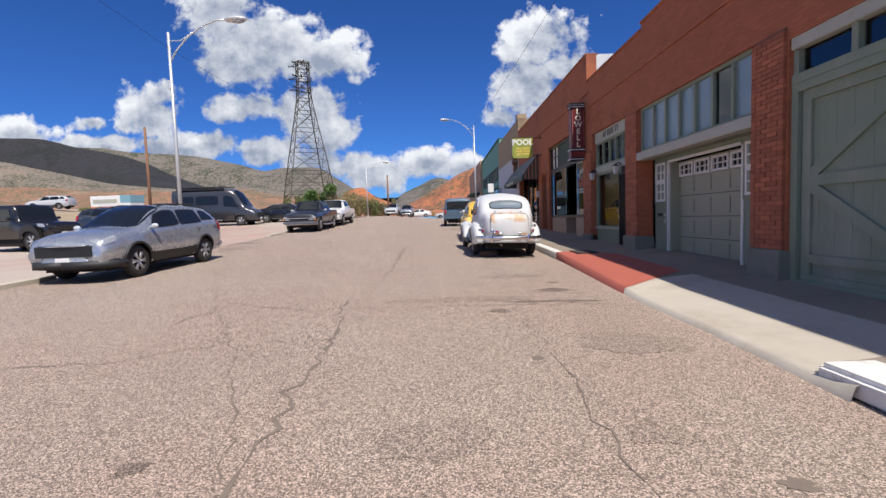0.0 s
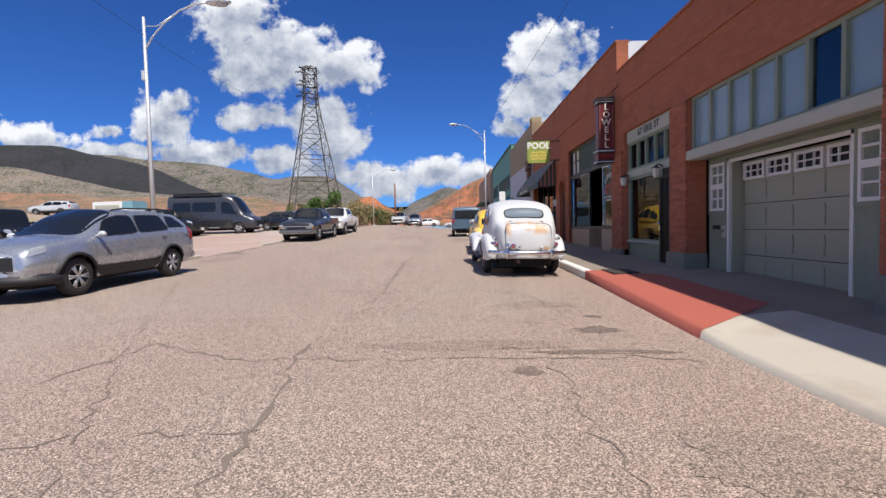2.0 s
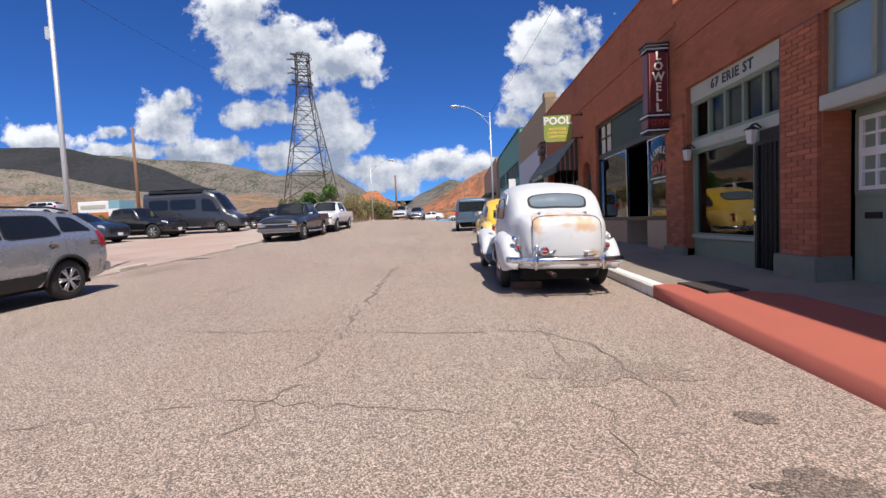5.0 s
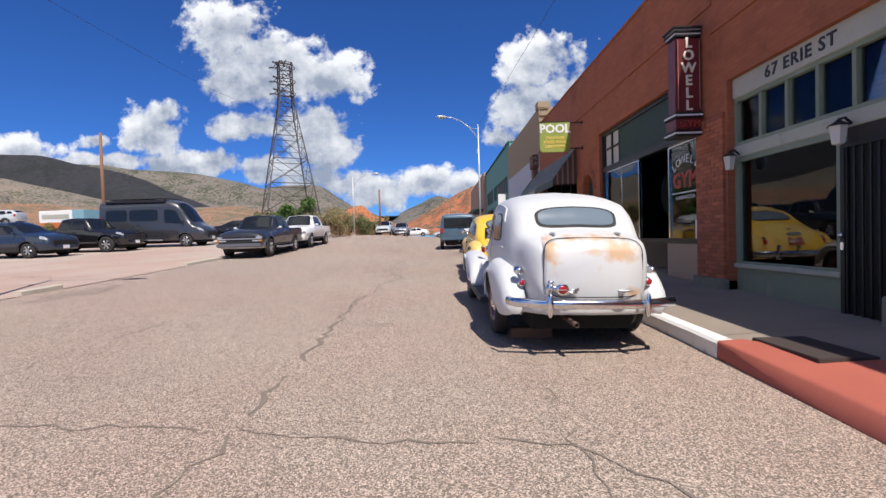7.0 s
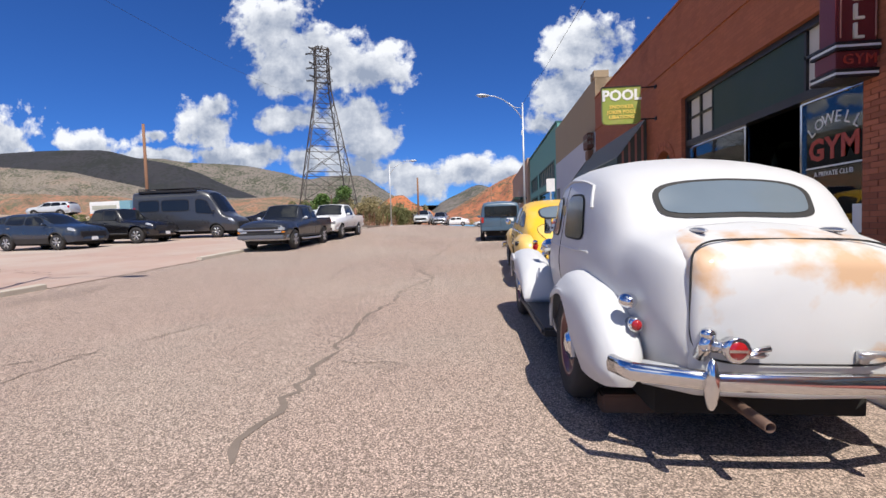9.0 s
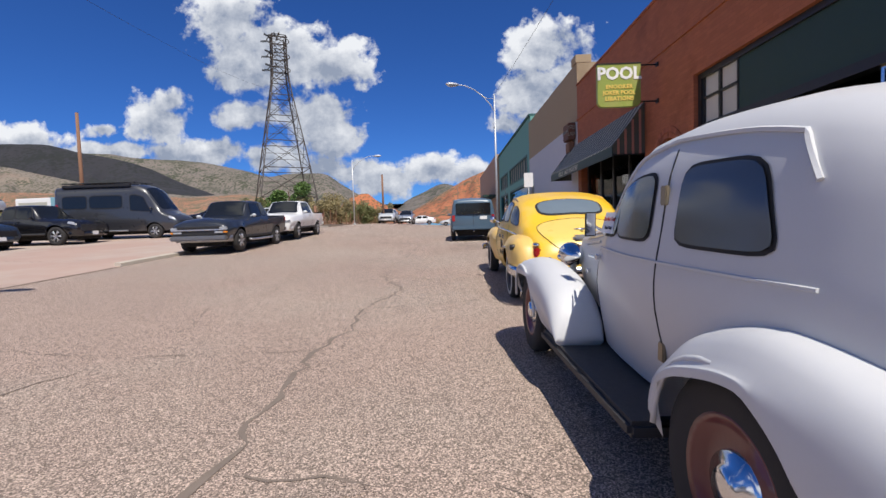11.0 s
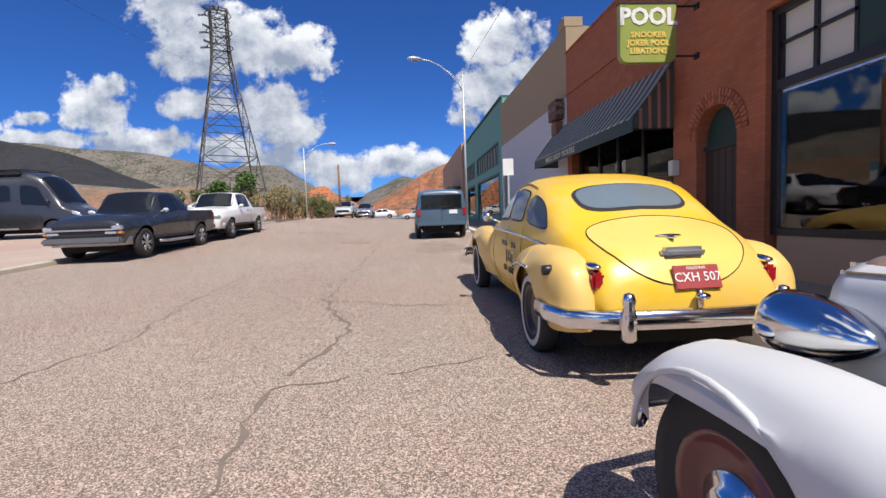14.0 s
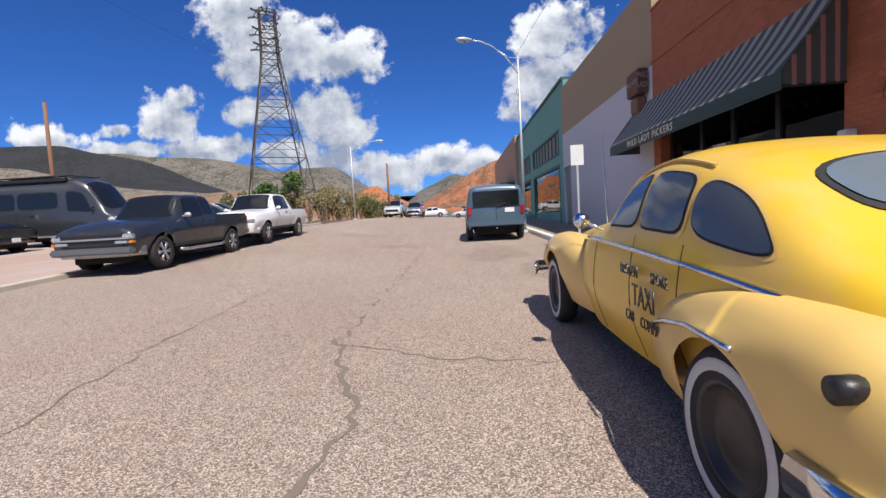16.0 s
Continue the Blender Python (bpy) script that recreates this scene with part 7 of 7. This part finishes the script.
# street lamps, poles and wires
def street_lamp(x, y, h, arm, label):
    s = thing("street_lamp", Matrix.Translation((x, y, ground_top(x, y))), label, "street lamp", "street lamps")
    part("pole", rod(bmesh.new(), (0, 0, 0), (0, 0, h), .062, .038, 12), M["galv"], s, "", True)
    part("base_flange", lathe(bmesh.new(), [(0, .16), (.04, .16), (.06, .10), (.12, .095)], 16, "Z"), M["galv"], s)
    ax, ay = arm
    pts = [(0, 0, h - .9), (.12 * ax, .12 * ay, h - .55), (.30 * ax, .30 * ay, h - .2), (.55 * ax, .55 * ay, h + .12), (.8 * ax, .8 * ay, h + .27), (ax, ay, h + .28)]
    part("arm", tube(bmesh.new(), pts, .024), M["galv"], s, "", True)
    part("brace", tube(bmesh.new(), [(0, 0, h - .25), (.2 * ax, .2 * ay, h - .26), (.42 * ax, .42 * ay, h - .02)], .014), M["galv"], s, "", True)
    d = Vector((ax, ay, 0)).normalized()
    head = part("lamp_head", ellipsoid(bmesh.new(), (0, 0, 0), (.36, .15, .085), 18), M["galv"], s, "pale cobra head lamp", True)
    head.matrix_basis = Matrix.Translation(Vector((ax, ay, h + .27)) + d * .25) @ Matrix.Rotation(math.atan2(ay, ax), 4, "Z")
    part("lens", ellipsoid(bmesh.new(), (.08, 0, -.05), (.2, .11, .07), 14), M["lamp_clear"], head, "", True)
    part("junction_box", boxes((-.10, .0, -.06, .06, h - 1.7, h - 1.45)), M["galv"], s)
    return s


street_lamp(-7.86, 17.0, 6.85, (1.9, -.1), "pale galvanised street lamp with a curved arm")
street_lamp(2.90, 36.5, 7.25, (-1.9, -.8), "pale galvanised street lamp with a curved arm")
street_lamp(-7.6, 51.6, 5.45, (1.9, 0), "pale galvanised street lamp with a straight arm")


def wood_pole(x, y, top, r=.13, label="weathered brown wooden utility pole"):
    z = ground_top(x, y) - .1
    p = thing("utility_pole", Matrix.Translation((x, y, z)), label, "pole", "utility poles")
    part("shaft", rod(bmesh.new(), (0, 0, 0), (0, 0, top - z), r, r * .75, 10), M["pole_wood"], p, "", True)
    part("cap", lathe(bmesh.new(), [(top - z, r * .75), (top - z + .03, r * .6), (top - z + .04, .01)], 10, "Z"), M["black_iron"], p)
    return p


wood_pole(-31.4, 52.4, 12.4, .17)
wood_pole(-6.7, 62.9, 7.4)
wood_pole(2.2, 92.0, 8.5)
wood_pole(-9.3, 46.0, 3.4, .12, "short weathered timber post")


def wire(name, a, b, sag, r, label):
    pts = [Vector(a).lerp(Vector(b), t) - Vector((0, 0, sag * 4 * t * (1 - t))) for t in steps(0, 1, 24)]
    return tagged(part(name, tube(bmesh.new(), pts, r, 5), M["black_iron"]), label, "cable")


wire("overhead_cable", (2.90, 36.5, 8.2), (5.2, 14.0, 9.6), .25, .007, "thin black overhead cable to the lamp post")
wire("overhead_cable", (-7.86, 17.0, 7.0), (-15.8, 58.5, 15.5), .8, .005, "thin overhead cable towards the tower")
wire("overhead_cable", (-7.86, 17.0, 7.0), (-6.0, -20.0, 8.5), .4, .005, "thin overhead cable from the lamp post")


def tower():
    """Riveted lattice pylon of angle steel."""
    t = thing("lattice_tower", Matrix.Translation((-15.85, 58.6, ground_top(-15.8, 58.6) - .2)) @ Matrix.Rotation(radians(28), 4, "Z"), "weathered steel lattice power tower", "tower")
    levels = [(0, 3.2), (3.2, 2.75), (6.2, 2.3), (9.0, 1.85), (11.6, 1.42), (13.8, 1.05), (15.4, .82), (16.6, .74), (17.8, .72), (19.0, .70), (20.0, .70)]
    levels = [(z * .945, w * .93) for z, w in levels]
    cs = [(1, 1), (-1, 1), (-1, -1), (1, -1)]
    for cx, cy in cs:
        part("leg", tube(bmesh.new(), [(cx * w, cy * w, z) for z, w in levels], .065, 4), M["steel_rust"], t)
    for i, ((za, wa), (zb, wb)) in enumerate(zip(levels, levels[1:])):
        for k in range(4):
            p, q = cs[k], cs[(k + 1) % 4]
            bm = bmesh.new()
            rod(bm, (p[0] * wb, p[1] * wb, zb), (q[0] * wb, q[1] * wb, zb), .04, None, 4)
            rod(bm, (p[0] * wa, p[1] * wa, za), (q[0] * wb, q[1] * wb, zb), .028, None, 4)
            rod(bm, (q[0] * wa, q[1] * wa, za), (p[0] * wb, p[1] * wb, zb), .028, None, 4)
            if i < 5:
                ma, mb = (wa + wb) / 2, (za + zb) / 2
                rod(bm, (p[0] * ma, p[1] * ma, mb), (q[0] * ma, q[1] * ma, mb), .02, None, 4)
            part("bracing", bm, M["steel_rust"], t)
    for z in (15.7, 17.0, 18.5):
        bm = bmesh.new()
        pts = [(1.05 * math.cos(a), 1.05 * math.sin(a), z) for a in steps(0, math.tau, 16)]
        tube(bm, pts, .04, 5)
        part("ring_platform", bm, M["steel_rust"], t)
        for a in (-2.5, -1.9, .9, 2.6):
            bm = bmesh.new()
            c, s = math.cos(a), math.sin(a)
            rod(bm, (.8 * c, .8 * s, z), (1.45 * c, 1.45 * s, z + .1), .03, None, 5)
            for j in range(6):
                f = 1.1 + j * .12
                lathe_at = (f * c, f * s, z + .05)
                ellipsoid(bm, lathe_at, (.05, .05, .12), 8)
            part("insulator", bm, M["plastic"], t, "dark disc insulator string")
    part("top_rail", boxes((-.9, .9, -.05, .05, 18.9, 19.0), (-.05, .05, -.9, .9, 18.9, 19.0)), M["steel_rust"], t)


tower()


# plants on the far verge
def leaf_cloud(n, centre, size, leaf, rnd, lumps=9):
    """Many small leaves gathered in uneven clumps."""
    cl = [(rnd.uniform(-1, 1), rnd.uniform(-1, 1), rnd.uniform(-.8, 1), rnd.uniform(.25, .5)) for _ in range(lumps)]
    verts, faces = [], []
    for _ in range(n):
        cx, cy, cz, r = rnd.choice(cl)
        while True:
            d = Vector((rnd.uniform(-1, 1), rnd.uniform(-1, 1), rnd.uniform(-1, 1)))
            if d.length < 1:
                break
        p = Vector(centre) + Vector(((cx * .7 + d.x * r) * size[0], (cy * .7 + d.y * r) * size[1], (cz * .7 + d.z * r) * size[2]))
        a = Vector((rnd.gauss(0, 1), rnd.gauss(0, 1), rnd.gauss(0, 1))).normalized() * leaf
        b = a.cross(Vector((rnd.gauss(0, 1), rnd.gauss(0, 1), rnd.gauss(0, 1)))).normalized() * leaf * .5
        k = len(verts)
        verts += [p - a, p + b, p + a, p - b]
        faces.append((k, k + 1, k + 2, k + 3))
    return verts, faces


def plant(name, x, y, size, leaf, n, material, label, category, rnd, trunk=True, h0=0.0):
    z = ground_z(x, y) - .05
    t = thing(name, Matrix.Translation((x, y, z)), label, category)
    v, f = leaf_cloud(n, (0, 0, h0 + size[2]), size, leaf, rnd)
    me = bpy.data.meshes.new("crown")
    me.from_pydata(v, [], f)
    me.materials.append(material)
    c = new("crown", me)
    c.parent = t
    bm = bmesh.new()
    for k in range(5):
        a = rnd.uniform(0, math.tau)
        tip = (size[0] * .6 * math.cos(a), size[1] * .6 * math.sin(a), h0 + size[2] * rnd.uniform(.9, 1.7))
        mid = (tip[0] * .3, tip[1] * .3, tip[2] * .5)
        tube(bm, [(0, 0, 0), mid, tip], .035 if trunk else .018, 5)
    part("stems", bm, M["pole_wood"], t)
    return t


rnd = random.Random(7)
plant("green_tree", -11.6, 47.5, (2.0, 1.7, 1.75), .10, 6500, M["leaf"], "bright green bushy tree on the verge", "tree", rnd, h0=.2)
plant("green_bush", -13.4, 49.0, (1.5, 1.3, 1.2), .09, 3600, M["leaf"], "green bush below the tower", "bush", rnd)
for k in range(18):
    x, y = -9.9 - rnd.uniform(0, 5), 45.5 + k * 1.3
    plant("dry_bush", x + k * .18, y, (rnd.uniform(.8, 1.3), rnd.uniform(.8, 1.2), rnd.uniform(.9, 1.45)), .075, 2600, M["dry"] if k % 3 else M["olive"], "dry straw coloured brush on the verge" if k % 3 else "olive green brush on the verge", "bush", rnd, False)
for k in range(8):
    plant("dry_bush", -8.8 - rnd.uniform(0, 2), 66 + k * 2.2, (1.3, 1.2, 1.1), .08, 1800, M["dry"] if k % 2 else M["olive"], "dry straw coloured brush on the verge", "bush", rnd, False)
for k in range(10):
    plant("lot_scrub", -24 - rnd.uniform(0, 16), 50 + rnd.uniform(0, 14), (1.0, 1.0, .6), .08, 600, M["olive"], "low olive scrub behind the parking lot", "bush", rnd, False)
for k in range(6):
    plant("dry_bush", -1 + k * 2.0, 104 + rnd.uniform(0, 5), (1.3, 1.2, .9), .09, 700, M["olive"] if k % 2 else M["dry"], "roadside brush at the end of the street", "bush", rnd, False)

# low wall and fence along the far verge
tagged(part("verge_wall", boxes((-8.9, -8.6, 44.5, 74, 1.4, 2.02)), M["concrete"]), "low concrete wall along the far verge", "wall", kind="structure")
bm = bmesh.new()
for y in steps(44.5, 70, 14):
    rod(bm, (-8.75, y, 1.9), (-8.75, y, 3.1), .03)
tagged(part("fence_posts", bm, M["pole_wood"]), "thin fence posts along the verge", "fence", kind="stuff")


# parking sign at the kerb
def post_sign(x, y, h):
    s = thing("parking_sign", Matrix.Translation((x, y, side_z(x, y))), "small white parking sign seen from behind on a post", "sign")
    part("post", boxes((-.025, .025, -.02, .02, 0, h)), M["galv"], s)
    part("panel", boxes((-.16, .16, -.026, -.021, h - .48, h + .02), bevel=.0), M["sign_white"], s)
    part("bolts", rod(rod(bmesh.new(), (0, -.034, h - .1), (0, -.02, h - .1), .012), (0, -.034, h - .36), (0, -.02, h - .36), .012), M["galv"], s)
    return s


post_sign(3.25, 29.3, 2.42)

# cracks, dark streaks, sealed joints, stains and scraps on the road
def ribbon(bm, pts, w, rnd, lift=.004, zf=None):
    """A thin uneven strip laid on the road."""
    fine = []
    for a, b in zip(pts, pts[1:]):
        n = max(2, int((Vector(b) - Vector(a)).length / .12))
        fine += [Vector(a).lerp(Vector(b), k / n) for k in range(n)]
    fine.append(Vector(pts[-1]))
    prev = None
    for i, p in enumerate(fine):
        d = (fine[min(i + 1, len(fine) - 1)] - fine[max(i - 1, 0)]).normalized()
        q = p + Vector((-d.y, d.x)) * rnd.gauss(0, .034)
        ww = w * rnd.uniform(.1, .9)
        z = ground_top(q.x, q.y) + lift
        pair = [bm.verts.new((q.x - d.y * ww, q.y + d.x * ww, z)), bm.verts.new((q.x + d.y * ww, q.y - d.x * ww, z))]
        if prev and noise.noise(Vector((q.x * 1.7, q.y * 1.7, 4.0))) > -.30:
            bm.faces.new((prev[0], prev[1], pair[1], pair[0]))
        prev = pair


SEAMS_AND_STREAKS = [  # long cracks and thin straight dark streaks along the street
    ([(-.62, 3.4), (-.66, 4.9), (-.69, 5.6), (-.73, 7.2), (-.97, 8.6), (-.72, 10.8), (-.72, 12.1)], .030), ([(-.72, 12.1), (-.76, 13.4), (-.80, 14.6), (-.88, 16.8), (-.75, 17.8), (-.80, 18.8), (-.42, 20.2), (-.96, 21.8), (-.86, 25.6), (-.8, 30), (-1.1, 36)], .034),
    ([(1.24, 3.4), (1.24, 4.9), (1.25, 6.8), (1.27, 9.0), (1.32, 12.6)], .008), ([(-.7, 4.7), (-1.3, 6.1), (-2.6, 8.5), (-5.1, 13.4)], .010), ([(-3.7, 14.9), (-3.2, 15.3), (-2.6, 16.7), (-2.6, 18.0), (-2.9, 19.0), (-2.55, 20.2), (-2.8, 22.1), (-2.9, 25.3)], .016), ([(-3.2, 12.0), (-3.35, 13.6), (-3.2, 15.3)], .012),
]
CROSSINGS = [  # cracks across the street
    ([(-3.5, 6.4), (-2.6, 6.5), (-1.8, 6.95), (-.7, 7.0)], .011), ([(-2.8, 7.8), (-2.6, 9.0), (-1.6, 8.4), (-.3, 8.3), (1.2, 8.25), (2.5, 8.2)], .016), ([(-2.6, 12.2), (-.7, 12.0), (.1, 11.8), (1.25, 11.7), (1.65, 11.2), (1.71, 10.5), (1.74, 10.0)], .017),
    ([(-.65, 15.0), (.36, 14.9), (.95, 14.8)], .012), ([(-4.4, 17.3), (-2.7, 16.9), (-.9, 17.0)], .012), ([(-.8, 18.8), (.0, 18.95), (.8, 19.2)], .016), ([(-.96, 21.8), (-.05, 21.3), (.95, 21.1)], .016), ([(-.9, 25.5), (.4, 25.6), (1.4, 25.3)], .012),
    ([(-4.2, 10.3), (-2.6, 9.9), (-1.0, 10.3), (.6, 10.0)], .008), ([(-5.2, 30.2), (-2.9, 29.8), (-.8, 30)], .01),
]
LOT_CRACKS = [([(-8.0, 21.5), (-9.6, 21.2), (-12.5, 22.4), (-17, 22.0)], .03), ([(-8.6, 25.6), (-10.5, 25.2), (-14.5, 26.4)], .025)]
rnd = random.Random(11)
for pts, w in SEAMS_AND_STREAKS + CROSSINGS + LOT_CRACKS:
    bm = bmesh.new()
    ribbon(bm, pts, w, rnd, .004 if pts[0][0] > -7.9 else .085)
    tagged(part("road_crack", bm, M["tar"], road), kind="stuff")


def blot(x, y, rx, ry, material, rnd, name="oil_stain", lift=.003):
    bm = bmesh.new()
    n = 40
    ring = []
    for k in range(n):
        a = k * math.tau / n
        f = 1 + .6 * noise.noise(Vector((math.cos(a) * 1.5 + x * 7, math.sin(a) * 1.5 + y * 5, 2.0))) + rnd.uniform(-.16, .16)
        px, py = x + rx * f * math.cos(a), y + ry * f * math.sin(a)
        ring.append(bm.verts.new((px, py, ground_top(px, py) + lift)))
    bm.faces.new(ring)
    return tagged(part(name, bm, material, road))


# the first blot stands for a small water cover, the rest are stains
for x, y, rx, ry, m in ((1.02, 7.95, .10, .11, "stain"), (1.1, 6.25, .05, .045, "tar"), (-1.22, 4.82, .07, .06, "stain"), (1.87, 4.52, .07, .05, "tar"), (1.98, 9.2, .22, .13, "stain"), (2.1, 9.85, .11, .07, "stain"), (1.75, 8.42, .62, .06, "stain"), (1.15, 8.62, .35, .09, "soft_stain"), (1.5, 4.97, .16, .12, "soft_stain"),
                        (.5, 8.7, .9, .16, "soft_stain"), (-1.9, 31.8, .9, .5, "soft_stain"), (-3.9, 36, 1.1, .6, "soft_stain"), (1.9, 14.6, .4, .9, "soft_stain"), (1.1, 29.0, .7, 1.6, "soft_stain"), (1.9, 26.0, .6, 1.2, "soft_stain"), (.3, 5.0, .3, .25, "soft_stain"), (2.0, 6.6, .45, .3, "soft_stain"), (-.2, 14.9, .12, .1, "soft_stain"), (-6.9, 18.5, .5, 1.0, "soft_stain"), (1.6, 10.6, .5, .25, "soft_stain")):
    blot(x, y, rx, ry, M[m], rnd)

# pavement joints, a mat and a broken kerb end
bm = bmesh.new()
for y in steps(6.0, 30.0, 16):
    for a, b in zip(steps(3.2, 4.7, 8), steps(3.2, 4.7, 8)[1:]):
        v = [bm.verts.new((x, yy, side_z(x, yy) + .0035)) for x, yy in ((a, y), (b, y), (b, y + .012), (a, y + .012))]
        bm.faces.new(v)
tagged(part("pavement_joint", bm, M["tar"], pavement), kind="stuff")
tagged(part("door_mat", boxes((3.32, 3.78, 12.56, 13.28, side_z(3.5, 12.9) - .02, side_z(3.5, 12.9) + .03), bevel=.006), mat("mat_rubber", (.05, .035, .03), .9, scale=20)), "dark brown mat lying on the pavement", "mat")
tagged(part("kerb_chunk", boxes((2.90, KERB_X + .3, 4.75, 5.70, road_z(5) - .05, road_z(5) + .12), bevel=.035), M["white_kerb"]), "broken white painted kerb end", "kerb")


def left_kerb(y0, y1):
    bm = bmesh.new()
    rows = []
    for y in steps(y0, y1, max(2, int((y1 - y0) / .6))):
        z = ground_top(-7.9, y)
        rows.append([bm.verts.new(p) for p in ((-7.84, y, z - .05), (-7.85, y, z + .09), (-7.88, y, z + .105), (-8.02, y, z + .105), (-8.03, y, z - .05))])
    for a, b in zip(rows, rows[1:]):
        for i in range(4):
            bm.faces.new((a[i], a[i + 1], b[i + 1], b[i]))
    bm.faces.new(rows[0])
    bm.faces.new(rows[-1][::-1])
    return tagged(part("kerb_left", bm, M["apron"]), "low pale concrete kerb of the parking lot", "kerb", kind="structure")


left_kerb(-20, 12.2)
left_kerb(18.3, 19.3)
left_kerb(24.2, 44)

# bricks of the piers, one by one
rnd = random.Random(5)
BH, BL, JT = .064, .195, .006


def brick_mesh(name, dx, dy, dz):
    return mesh_from(boxes((0, dx, 0, dy, 0, dz), bevel=.003), name, M["single_brick"])


FULL = brick_mesh("brick", .045, BL, BH - JT)
HALF = brick_mesh("brick", .045, BL / 2 - JT / 2, BH - JT)
for p, y0, y1, z0, z1 in PIERS:
    n = int((z1 - z0) / BH)
    for r in range(n):
        y = y0 + .002
        first = r % 2
        while y < y1 - .06:
            left = y1 - y
            half = (first or left < BL + .01)
            b = new("brick", HALF if half else FULL)
            b.parent = p
            b.location = (WALL_X - .045 + rnd.uniform(-.003, .003), y, z0 + r * BH + JT / 2)
            y += (BL / 2 - JT / 2 if half else BL) + JT
            first = 0
